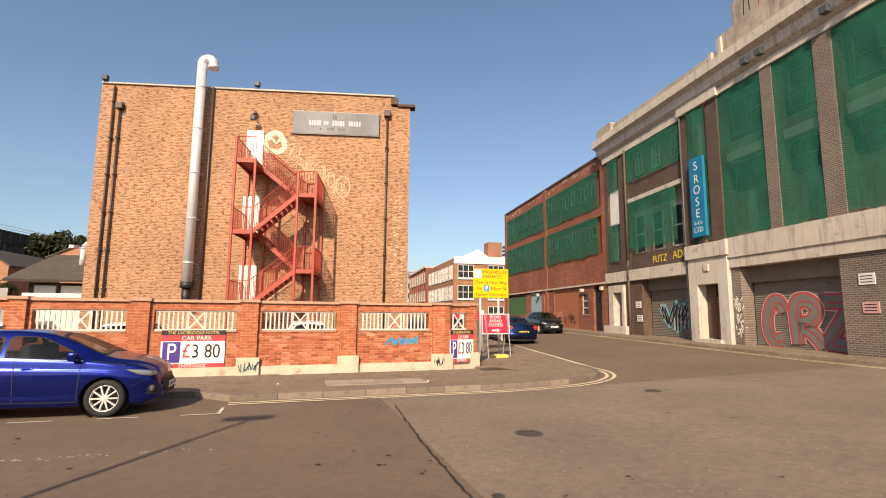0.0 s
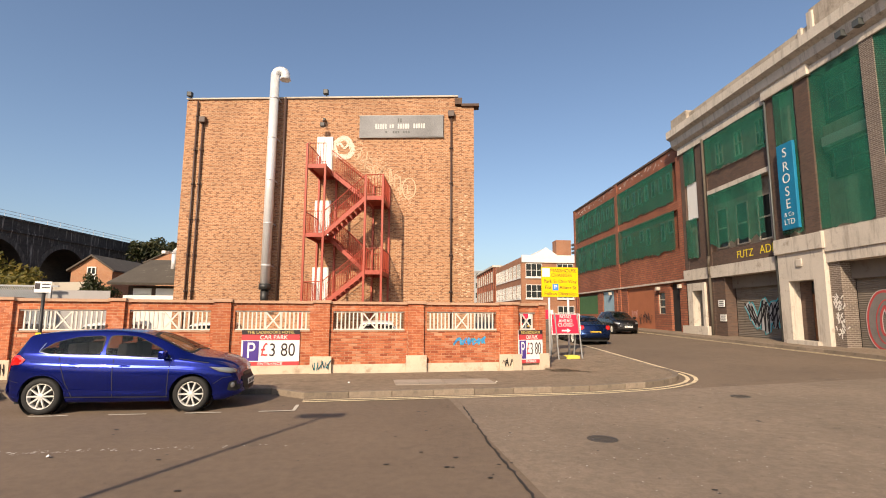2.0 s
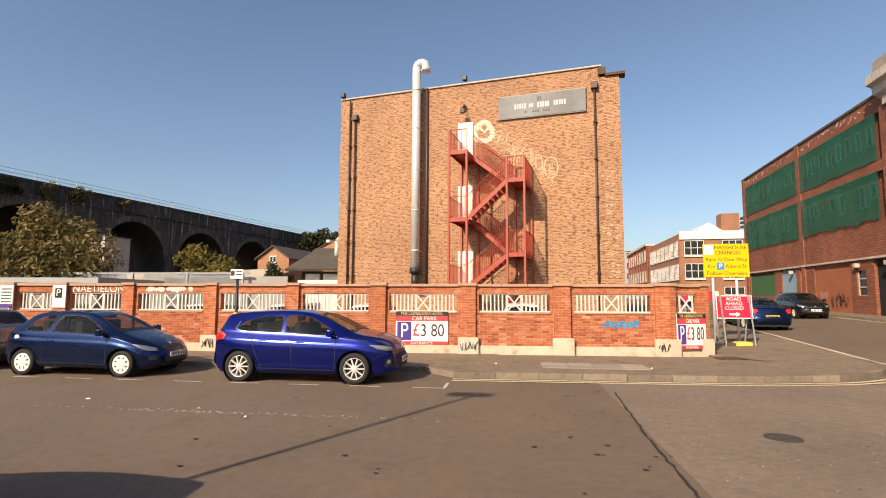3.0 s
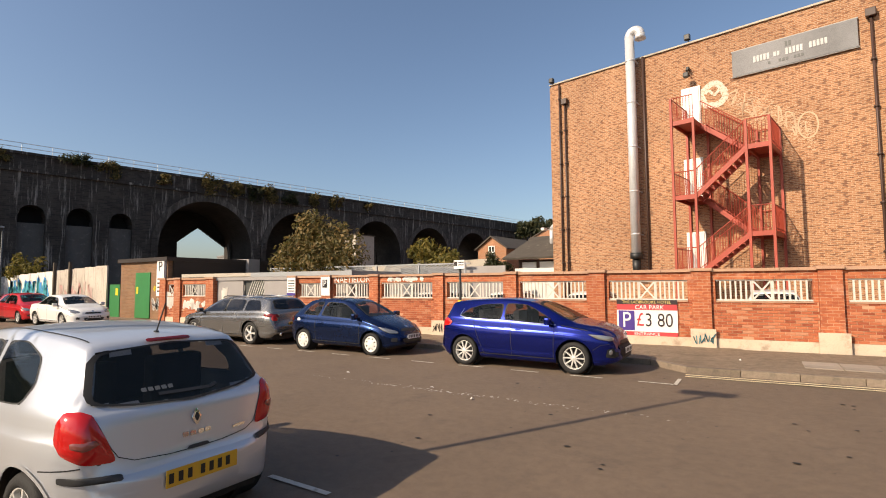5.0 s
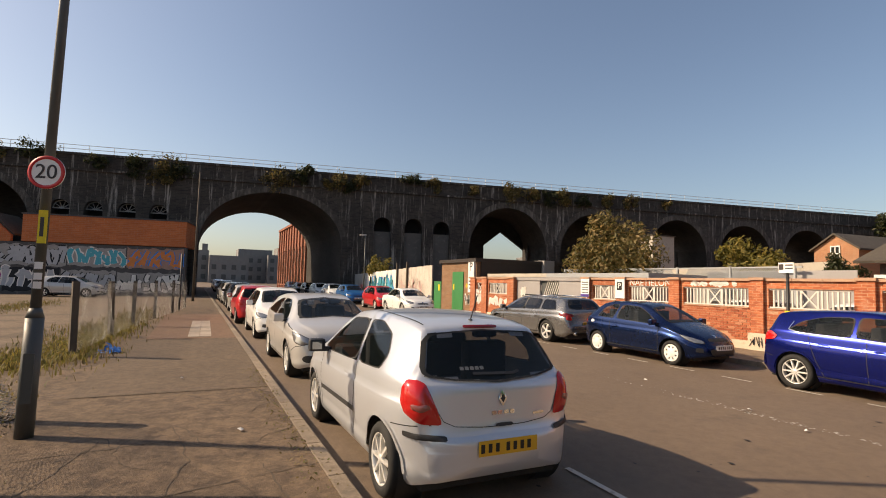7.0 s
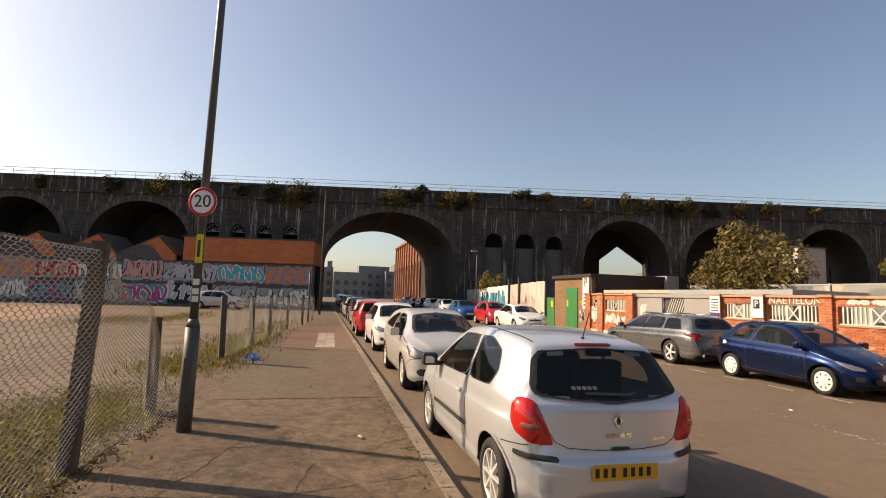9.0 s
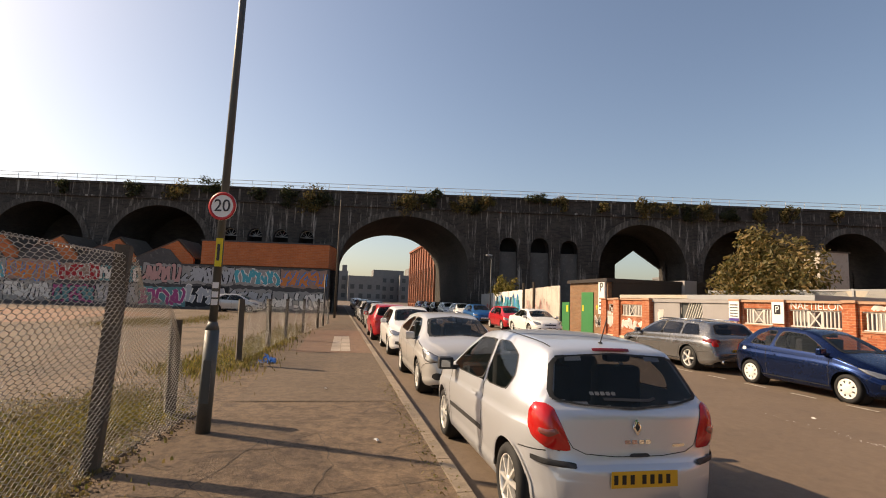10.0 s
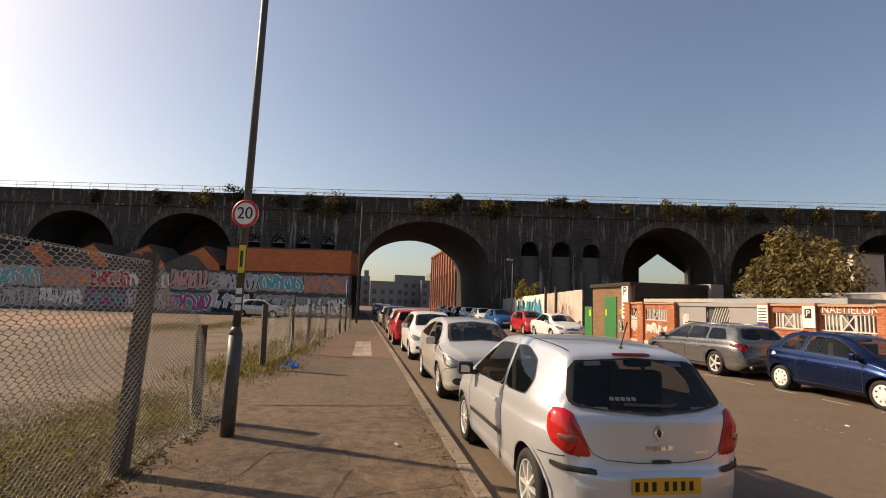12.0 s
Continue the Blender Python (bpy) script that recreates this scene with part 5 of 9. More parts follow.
class Car:
    """One car, its nose along +x, x counted from its tail; the ground is z = 0 and the middle y = 0."""

    def __init__(self, spec, m, colour, label, group="parked cars"):
        self.s, self.colour = spec, colour
        self.root = thing("car", m @ pose(-spec["length"] / 2, 0, 0), label, "car", group)
        self.loft()

    def loft(self):
        s = self.s
        L, W = s["length"], s["width"] / 2
        top, belt = smooth_line(s["top"]), smooth_line(s["belt"])
        plan, roof = smooth_line(s["plan"]), smooth_line(s["roof"])
        under = smooth_line(s.get("under", [(0, 0.34), (0.25, 0.22), (L - 0.35, 0.2), (L, 0.27)]))
        ax, R = s["axles"], s["wheel"] + 0.055
        arch = {round(a + R * math.sin(radians(k)), 4) for a in ax for k in range(-84, 85, 7)} | {round(a + d * (R + e), 4) for a in ax for d in (-1, 1) for e in (-0.001, 0.004, 0.03)}
        free = {round(L * (0.5 - 0.5 * math.cos(math.pi * i / 46)), 4) for i in range(47)} | {round(L * i / 60, 4) for i in range(1, 60)} | {0.015, 0.035, 0.07, 0.1, 0.14, 0.18, L - 0.015, L - 0.04, L - 0.08, L - 0.13}
        xs = sorted({x for x in free if min(abs(x - q) for q in arch) > 0.012} | arch)
        side = s.get("side", SIDE)
        rows = []
        for x in xs:
            zt, w, rf = top(x), W * plan(x), W * roof(x)
            zu = under(x)
            lift = 0.0
            for a in ax:
                if abs(x - a) < R:
                    lift = s["wheel"] + math.sqrt(R * R - (x - a) ** 2) * 0.98
            zk = min(belt(x), zt - 0.045)
            zu = min(zu, zk - 0.1)
            lift = min(lift, zk - 0.06)
            ws = w * side[-1][1]
            rf = min(rf, ws - 0.02)
            ring = []
            for i, (t, k) in enumerate(side):
                z = zu + t * (zk - zu)
                if z < lift:
                    j = next(n for n in range(i, len(side)) if zu + side[n][0] * (zk - zu) >= lift)
                    z0, z1 = zu + side[j - 1][0] * (zk - zu), zu + side[j][0] * (zk - zu)
                    z, k = lift, side[j - 1][1] + (side[j][1] - side[j - 1][1]) * (lift - z0) / (z1 - z0)
                ring.append((w * k, z))
            gh = zt - zk
            for k in (0.08, 0.2, 0.4, 0.6, 0.8):
                ring.append((ws + (rf - ws) * (0.82 * k + 0.18 * k ** 2), zk + (gh - 0.05) * k if gh > 0.12 else zk + gh * k * 0.6))
            e = min(0.05, gh * 0.4)
            ring += [(rf, zt - e), (rf * 0.965, zt - e * 0.55), (rf * 0.9, zt - e * 0.28), (rf * 0.75, zt - e * 0.1), (rf * 0.5, zt), (rf * 0.25, zt + 0.008), (0, zt + 0.01)]
            tail, nose = max(0, 1 - x / 0.5) ** 1.5 * s.get("bow", 0.1), max(0, 1 - (L - x) / 0.5) ** 1.5 * 0.12
            ring = [(x + (tail - nose) * (y / W) ** 2, y, z) for y, z in ring]
            rows.append(ring + [(p, -y, z) for p, y, z in ring[-2::-1]])
        bm = bmesh.new()
        vs = []
        for r in rows:
            col = []
            for i, p in enumerate(r):
                same = next((q for q in col[-1:] if (q.co - Vector(p)).length < 1e-5), None)
                col.append(same or bm.verts.new(p))
            vs.append(col)
        for r0, r1 in zip(vs, vs[1:]):
            for i in range(len(r0) - 1):
                quad = list(dict.fromkeys((r0[i], r0[i + 1], r1[i + 1], r1[i])))
                if len(quad) > 2:
                    bm.faces.new(quad).smooth = True
        vs = [list(dict.fromkeys(col)) for col in vs]
        for r, out in ((vs[0], -1), (vs[-1], 1)):
            c = Vector((0, 0, 0))
            for v in r:
                c += v.co
            c /= len(r)
            prev = r
            for k, push in ((0.85, 0.03), (0.5, 0.045)):
                bow = (s.get("bow", 0.1) if out < 0 else -0.12) / W ** 2
                nxt = [bm.verts.new(Vector((v.co.x + out * push - bow * v.co.y ** 2 * (1 - k * k), c.y + (v.co.y - c.y) * k, c.z + (v.co.z - c.z) * k))) for v in r]
                for i in range(len(r)):
                    j = (i + 1) % len(r)
                    bm.faces.new((prev[i], prev[j], nxt[j], nxt[i])).smooth = True
                prev = nxt
            bm.faces.new(prev).smooth = True
        bmesh.ops.recalc_face_normals(bm, faces=bm.faces)
        self.bvh = BVHTree.FromBMesh(bm)
        # openings for the glass
        gone = []
        for f in bm.faces:
            c = f.calc_center_median()
            for side, poly in s["windows"]:
                if side == "side" and abs(f.normal.y) > 0.5 and inside((c.x, c.z), poly):
                    gone.append(f)
                elif side == "front" and f.normal.x > 0.25 and c.x > L * 0.5 and abs(f.normal.y) < 0.85 and inside((abs(c.y) + 1e-4, c.z), poly):
                    gone.append(f)
                elif side == "rear" and f.normal.x < -0.45 and c.x < L * 0.3 and inside(((abs(c.y) + 1e-4) / 0.92, 1.18 + (c.z - 1.18) / 0.92), poly):
                    gone.append(f)
        bmesh.ops.delete(bm, geom=list(set(gone)), context="FACES_ONLY")
        self.trim_openings(bm, L)
        self.body = part("body", bm, self.colour, self.root)
        W2 = W - 0.22
        boxes("underbody", SEAM, self.root, (0.2, L - 0.25, -W2, W2, 0.17, 0.55))
        for a in ax:
            for sd in (-1, 1):
                bm = bmesh.new()
                tube(bm, (a, sd * (W - 0.3), s["wheel"]), (a, sd * (W - 0.06), s["wheel"]), R - 0.005, 24, caps=False)
                part("wheel_arch", bm, SEAM, self.root)
                rim = [(a + (R + 0.014) * math.cos(radians(k)), s["wheel"] + (R + 0.014) * 0.98 * math.sin(radians(k))) for k in range(-4, 185, 8)]
                self.stroke("arch_lip", rim, ("y", sd), self.colour, 0.026, 0.011, 0.06)
        self.cabin(W, L)
        mats = s.get("glass", CAR_GLASS)
        for side, poly in s["windows"]:
            pp = [tuple(p) for p in poly]
            if side == "side":
                for sd in (-1, 1):
                    self.decal("side_window", pp, ("y", sd), mats, 0.004, 1.03, rim=SEAM, edge=0.95)
            elif side == "front":
                self.decal("windscreen", pp + [(-y, z) for y, z in pp[::-1]], ("x", 1), CAR_GLASS, 0.004, 1.04, rim=SEAM)
            else:
                self.decal("rear_window", pp + [(-y, z) for y, z in pp[::-1]], ("x", -1), s.get("rear_glass", mats), 0.012, 1.0, rim=SEAM, edge=0.94)

    def trim_openings(self, bm, L):
        """Draw the rough rims of the openings onto the window outlines."""
        outlines = []
        for side, poly in self.s["windows"]:
            if side == "side":
                outlines += [(("y", sd), [Vector(p) for p in poly]) for sd in (-1, 1)]
            elif side == "front":
                outlines.append((("x", 1), [Vector(p) for p in list(poly) + [(-y, z) for y, z in poly[::-1]]]))
        for v in bm.verts:
            if not v.is_boundary or v.co.z < 0.85:
                continue
            best = None
            for way, poly in outlines:
                if way[0] == "y":
                    if v.co.y * way[1] < 0.2:
                        continue
                    q = Vector((v.co.x, v.co.z))
                else:
                    if (v.co.x > L / 2) != (way[1] > 0):
                        continue
                    q = Vector((v.co.y, v.co.z))
                for a, b in zip(poly, poly[1:] + poly[:1]):
                    d = b - a
                    if d.length < 1e-4:
                        continue
                    n = a + d * min(1, max(0, (q - a).dot(d) / d.length_squared))
                    if best is None or (n - q).length < best[0]:
                        best = ((n - q).length, n, way)
            if best and best[0] < 0.09:
                p, _ = self.cast(best[1].x, best[1].y, best[2])
                if p is not None and (p - v.co).length < 0.2:
                    v.co = p

    def cabin(self, W, L):
        s = self.s
        xs, zs = s["cabin"], s.get("seat", 0.62)
        bm = bmesh.new()
        box(bm, xs[0], xs[1], -W + 0.16, W - 0.16, 0.5, zs)
        box(bm, xs[1] - 0.45, xs[1] - 0.1, -W + 0.14, W - 0.14, zs, zs + 0.3, 0.05)
        part("cabin_floor", bm, CLOTH, self.root)
        for x in (xs[0] + 0.5, xs[0] + 1.35):
            for y in (-0.36, 0.36):
                bm = bmesh.new()
                box(bm, x, x + 0.16, y - 0.23, y + 0.23, zs, zs + 0.5, 0.05)
                box(bm, x + 0.02, x + 0.12, y - 0.13, y + 0.13, zs + 0.53, zs + 0.72, 0.04)
                part("seat", bm, CLOTH, self.root)

    def cast(self, a, b, way):
        """The body's surface at the outline's (a, b), met along the given axis from outside."""
        ax, sd = way[:2]
        if ax == "c":
            end, turn = way[2], radians(40)
            x0 = 0.15 if end < 0 else self.s["length"] - 0.17
            d = Vector((-end * math.cos(turn), -sd * math.sin(turn), 0))
            out = Vector((-end * math.sin(turn), sd * math.cos(turn), 0))
            p, n, _, _ = self.bvh.ray_cast(Vector((x0, sd * self.s["width"] * 0.41, b)) + out * a - d * 2, d)
            return p, n
        if ax == "z":
            p, n, _, _ = self.bvh.ray_cast(Vector((a, b, 3)), Vector((0, 0, -1)))
            return p, n
        far = self.s["length"] if sd > 0 else 0
        o, d = (Vector((a, sd * 3, b)), Vector((0, -sd, 0))) if ax == "y" else (Vector((far + sd * 2, a, b)), Vector((-sd, 0, 0)))
        p, n, _, _ = self.bvh.ray_cast(o, d)
        if p is not None and ax == "y" and abs(p.y) < 0.3 * self.s["width"]:
            p = None
        if p is not None and ax == "x" and n.x * sd < 0.22:
            p = None
        return (p, n) if p is not None else (None, None)

    def decal(self, name, outline, way, material, lift=0.004, grow=1.0, dome=0.0, parent=None, label="", rings=6, rim=None, edge=0.9):
        """A skin laid over the body within an outline; dome raises its middle."""
        soft = rounded([tuple(p) for p in outline], 0.2, 2)
        pts = [tuple(p) for p in resample(soft + soft[:1], 0.05)[:-1]]
        cx, cy = sum(p[0] for p in pts) / len(pts), sum(p[1] for p in pts) / len(pts)
        bm = bmesh.new()
        prev = None
        last = None
        ks = [grow * (1 - i / rings) for i in range(rings)]
        if rim:
            ks = [grow, grow * edge] + [grow * edge * (1 - i / rings) for i in range(1, rings)]
        made = []
        for k in ks:
            ring = []
            for x, y in pts:
                p, n = self.cast(cx + (x - cx) * k, cy + (y - cy) * k, way)
                if p is None:
                    p, n = last or (None, None)
                    if p is None:
                        continue
                last = (p, n)
                up = lift + dome * (1 - (k / grow) ** 3)
                ring.append(bm.verts.new(p + n * up))
            if prev and len(prev) == len(ring):
                for i in range(len(ring)):
                    j = (i + 1) % len(ring)
                    f = bm.faces.new((prev[i], prev[j], ring[j], ring[i]))
                    f.smooth = True
                    f.material_index = 1 if rim and k == ks[1] else 0
            prev = ring
        if prev and len(prev) > 2:
            bm.faces.new(prev).smooth = True
        if rim:
            material = [material, rim]
        ob = part(name, bm, material, parent or self.root, label)
        return ob

    def stroke(self, name, pts, way, material, w=0.012, lift=0.003, step=0.05):
        """A narrow strip laid over the body along an outline."""
        p = resample([Vector(q) for q in pts], step)
        bm = bmesh.new()
        rows = []
        for i, q in enumerate(p):
            t = (p[min(i + 1, len(p) - 1)] - p[max(i - 1, 0)]).normalized()
            nn = Vector((-t.y, t.x)) * w / 2
            pair = []
            for k in (-1, 1):
                h, n = self.cast(q.x + nn.x * k, q.y + nn.y * k, way)
                if h is None:
                    break
                pair.append(h + n * lift)
            if len(pair) == 2:
                rows.append([bm.verts.new(v) for v in pair])
        for a, b in zip(rows, rows[1:]):
            bm.faces.new((a[0], b[0], b[1], a[1]))
        return part(name, bm, material, self.root)

    def both(self, f, *a, **k):
        for sd in (-1, 1):
            f(a[0], a[1], ("y", sd), *a[2:], **k)

    def wheels(self, style="spoke", material=None, spokes=10, face=0.0):
        s = self.s
        r, w = s["wheel"], 0.2
        y = s["width"] / 2 - 0.03
        first = None
        for a in s["axles"]:
            for sd in (-1, 1):
                m = pose(a, sd * y, r, 0, 0, 0 if sd < 0 else 180)
                if first is None:
                    first = wheel(r, w, style, material or ALLOY, spokes)
                    first.parent, first.matrix_basis = self.root, m
                else:
                    copy_thing(first, m)

    def mirrors(self, x, z, colour=None):
        for sd in (-1, 1):
            p, n = self.cast(x, z - 0.04, ("y", sd))
            y = p.y if p is not None else sd * self.s["width"] / 2
            bm = bmesh.new()
            box(bm, x - 0.05, x + 0.07, min(y + sd * 0.05, y + sd * 0.24), max(y + sd * 0.05, y + sd * 0.24), z - 0.06, z + 0.09, 0.035)
            mi = part("door_mirror", bm, colour or self.colour, self.root)
            boxes("mirror_arm", PLASTIC, mi, (x - 0.02, x + 0.05, min(y - sd * 0.03, y + sd * 0.1), max(y - sd * 0.03, y + sd * 0.1), z - 0.06, z - 0.01))
            boxes("mirror_glass", MIRROR, mi, (x - 0.056, x - 0.051, min(y + sd * 0.1, y + sd * 0.21), max(y + sd * 0.1, y + sd * 0.21), z - 0.03, z + 0.055))

    def plate(self, x, z, front, material):
        """A number plate with plain bars for its characters."""
        p, n = self.cast(0.0, z, ("x", 1 if front else -1))
        q = (p.x if p is not None else (self.s["length"] if front else 0)) + (0.012 if front else -0.012)
        d = 0.006 if front else -0.006
        pl = boxes("number_plate", material, self.root, (min(q, q + d), max(q, q + d), -0.27, 0.27, z - 0.058, z + 0.058))
        for i in range(7):
            yy = -0.21 + i * 0.066 + (0.03 if i > 3 else 0)
            boxes("plate_bar", INK, pl, (min(q + d, q + d * 1.5), max(q + d, q + d * 1.5), yy + 0.004, yy + 0.036, z - 0.033, z + 0.033))


def lathe(bm, profile, seg=28, close=False):
    """Rings about the y axis from (radius, y) pairs."""
    rings = [[bm.verts.new((r * math.cos(i * math.tau / seg), y, r * math.sin(i * math.tau / seg))) for i in range(seg)] for r, y in profile]
    for a, b in zip(rings, rings[1:]):
        for i in range(seg):
            bm.faces.new((a[i], a[(i + 1) % seg], b[(i + 1) % seg], b[i])).smooth = True


def wheel(r, w, style, material, spokes):
    """A wheel about the y axis, its face to -y."""
    ob = new("wheel")
    bm = bmesh.new()
    rim = r * 0.69
    lathe(bm, [(rim, 0.02), (rim, 0.0), (r * 0.78, -0.012), (r * 0.93, -0.006), (r * 0.985, 0.018), (r, 0.05), (r, w - 0.05), (r * 0.97, w - 0.01), (rim, w)])
    part("tyre", bm, TYRE, ob)
    bm = bmesh.new()
    lathe(bm, [(rim * 0.92, 0.16), (rim * 0.93, 0.03), (rim * 0.95, 0.008), (rim, -0.002), (rim * 1.01, 0.01)])
    if style == "cover":
        lathe(bm, [(rim * 0.95, 0.01), (rim * 0.86, 0.0), (rim * 0.80, 0.004)])
        lathe(bm, [(rim * 0.56, 0.0), (rim * 0.4, -0.012), (rim * 0.12, -0.018), (0.002, -0.018)])
    else:
        lathe(bm, [(rim * 0.24, 0.03), (rim * 0.23, 0.004), (rim * 0.16, -0.004), (0.002, -0.004)])
    for i in range(spokes):
        a = i * math.tau / spokes
        m = Matrix.Rotation(a, 4, "Y")
        if style == "cover":
            hw0, hw1, r0, r1 = 0.03, 0.045, 0.5, 0.9
        elif style == "twin":
            hw0, hw1, r0, r1 = 0.014, 0.02, 0.22, 0.97
        else:
            hw0, hw1, r0, r1 = (0.014, 0.011, 0.2, 0.97) if spokes > 7 else (0.024, 0.03, 0.2, 0.97)
        q = [m @ Vector(p) for p in ((rim * r0, 0.0, -hw0), (rim * r0, 0.0, hw0), (rim * r1, 0.006, hw1), (rim * r1, 0.006, -hw1))]
        vs = [bm.verts.new(p) for p in q] + [bm.verts.new(p + Vector((0, 0.035, 0))) for p in q]
        for f in ((0, 1, 2, 3), (0, 4, 5, 1), (1, 5, 6, 2), (3, 2, 6, 7), (0, 3, 7, 4)):
            bm.faces.new([vs[k] for k in f])
    part("rim", bm, material, ob)
    # near-black disc paints the shade seen between the spokes
    bm = bmesh.new()
    lathe(bm, [(rim * 0.92, 0.09), (rim * 0.5, 0.09), (0.002, 0.09)])
    part("brake_disc", bm, SEAM, ob)
    return ob


# body shapes: side outline (x from the tail, z), shoulder line, plan and roof widths, axles, windows
CLIO = dict(bow=0.15, under=[(0, 0.27), (0.25, 0.21), (3.64, 0.2), (3.99, 0.27)], length=3.99, width=1.71, wheel=0.305, axles=(0.64, 3.21), cabin=(0.4, 2.85), seat=0.72,
            top=[(0, 0.60), (0.03, 0.66), (0.085, 0.96), (0.15, 1.02), (0.38, 1.30), (0.48, 1.41), (0.9, 1.465), (1.6, 1.49), (2.2, 1.455), (2.5, 1.37), (3.1, 1.06), (3.25, 1.0), (3.75, 0.86), (3.9, 0.74), (3.99, 0.58)],
            belt=[(0, 0.55), (0.1, 0.93), (0.3, 1.0), (1.2, 0.985), (2.9, 0.94), (3.4, 0.88), (3.99, 0.55)],
            plan=[(0, 0.75), (0.1, 0.855), (0.3, 0.94), (0.75, 1.0), (3.2, 1.0), (3.6, 0.96), (3.85, 0.84), (3.99, 0.66)],
            roof=[(0, 0.72), (0.1, 0.86), (0.25, 0.76), (0.5, 0.66), (1.5, 0.69), (2.3, 0.66), (3.0, 0.78), (3.3, 0.8), (3.99, 0.5)],
            windows=[("side", [(0.80, 1.02), (1.40, 1.0), (1.55, 1.39), (1.25, 1.40), (0.92, 1.31), (0.76, 1.15)]), ("side", [(1.47, 0.995), (2.62, 0.965), (2.82, 1.0), (2.62, 1.18), (2.28, 1.365), (1.62, 1.395)]),
                     ("front", [(0.0, 1.09), (0.60, 1.05), (0.52, 1.38), (0.0, 1.42)]), ("rear", [(0.0, 0.985), (0.40, 1.0), (0.66, 1.045), (0.555, 1.35), (0.0, 1.38)])])
FIESTA = dict(length=4.04, width=1.735, wheel=0.32, axles=(0.72, 3.21), cabin=(0.45, 2.9), seat=0.72,
              top=[(0, 0.55), (0.03, 0.7), (0.1, 0.98), (0.16, 1.06), (0.28, 1.30), (0.34, 1.385), (0.5, 1.42), (0.9, 1.455), (1.6, 1.48), (2.1, 1.445), (2.45, 1.36), (3.1, 1.06), (3.25, 1.01), (3.65, 0.94), (3.84, 0.875), (3.95, 0.80), (4.01, 0.67), (4.04, 0.55)],
              belt=[(0, 0.52), (0.12, 0.95), (0.35, 1.06), (1.2, 1.01), (2.9, 0.94), (3.4, 0.89), (3.8, 0.82), (3.95, 0.74), (4.04, 0.54)],
              plan=[(0, 0.78), (0.12, 0.9), (0.35, 0.97), (0.75, 1.0), (3.2, 1.0), (3.6, 0.96), (3.9, 0.86), (4.0, 0.76), (4.04, 0.68)],
              roof=[(0, 0.7), (0.15, 0.84), (0.3, 0.72), (0.5, 0.65), (1.5, 0.68), (2.3, 0.65), (3.0, 0.78), (3.3, 0.8), (4.04, 0.5)],
              windows=[("side", [(0.62, 1.10), (0.80, 1.06), (1.62, 1.03), (1.62, 1.37), (1.15, 1.345), (0.80, 1.25)]), ("side", [(1.70, 1.03), (2.62, 0.985), (2.82, 0.98), (2.62, 1.13), (2.15, 1.355), (1.70, 1.375)]),
                       ("front", [(0.0, 1.08), (0.62, 1.04), (0.52, 1.36), (0.0, 1.41)]), ("rear", [(0.0, 1.06), (0.58, 1.1), (0.5, 1.30), (0.0, 1.34)])])
P206 = dict(length=3.84, width=1.65, wheel=0.29, axles=(0.66, 3.10), cabin=(0.4, 2.75), seat=0.7,
            top=[(0, 0.55), (0.04, 0.68), (0.1, 0.93), (0.18, 0.99), (0.5, 1.25), (0.68, 1.36), (1.0, 1.41), (1.5, 1.43), (2.0, 1.39), (2.3, 1.29), (2.95, 0.96), (3.1, 0.91), (3.55, 0.74), (3.75, 0.62), (3.84, 0.5)],
            belt=[(0, 0.52), (0.15, 0.9), (0.4, 0.95), (1.2, 0.93), (2.75, 0.88), (3.2, 0.78), (3.84, 0.48)],
            plan=[(0, 0.8), (0.12, 0.9), (0.35, 0.97), (0.75, 1.0), (3.0, 1.0), (3.4, 0.94), (3.7, 0.8), (3.84, 0.62)],
            roof=[(0, 0.7), (0.2, 0.82), (0.5, 0.68), (0.7, 0.63), (1.5, 0.67), (2.2, 0.64), (2.9, 0.76), (3.2, 0.76), (3.84, 0.5)],
            windows=[("side", [(0.62, 0.99), (1.22, 0.97), (1.30, 1.33), (1.05, 1.33), (0.78, 1.22)]), ("side", [(1.33, 0.97), (2.45, 0.92), (2.62, 0.93), (2.42, 1.08), (2.0, 1.30), (1.42, 1.335)]),
                     ("front", [(0.0, 1.0), (0.58, 0.97), (0.48, 1.28), (0.0, 1.34)]), ("rear", [(0.0, 1.02), (0.56, 1.03), (0.45, 1.29), (0.0, 1.33)])])
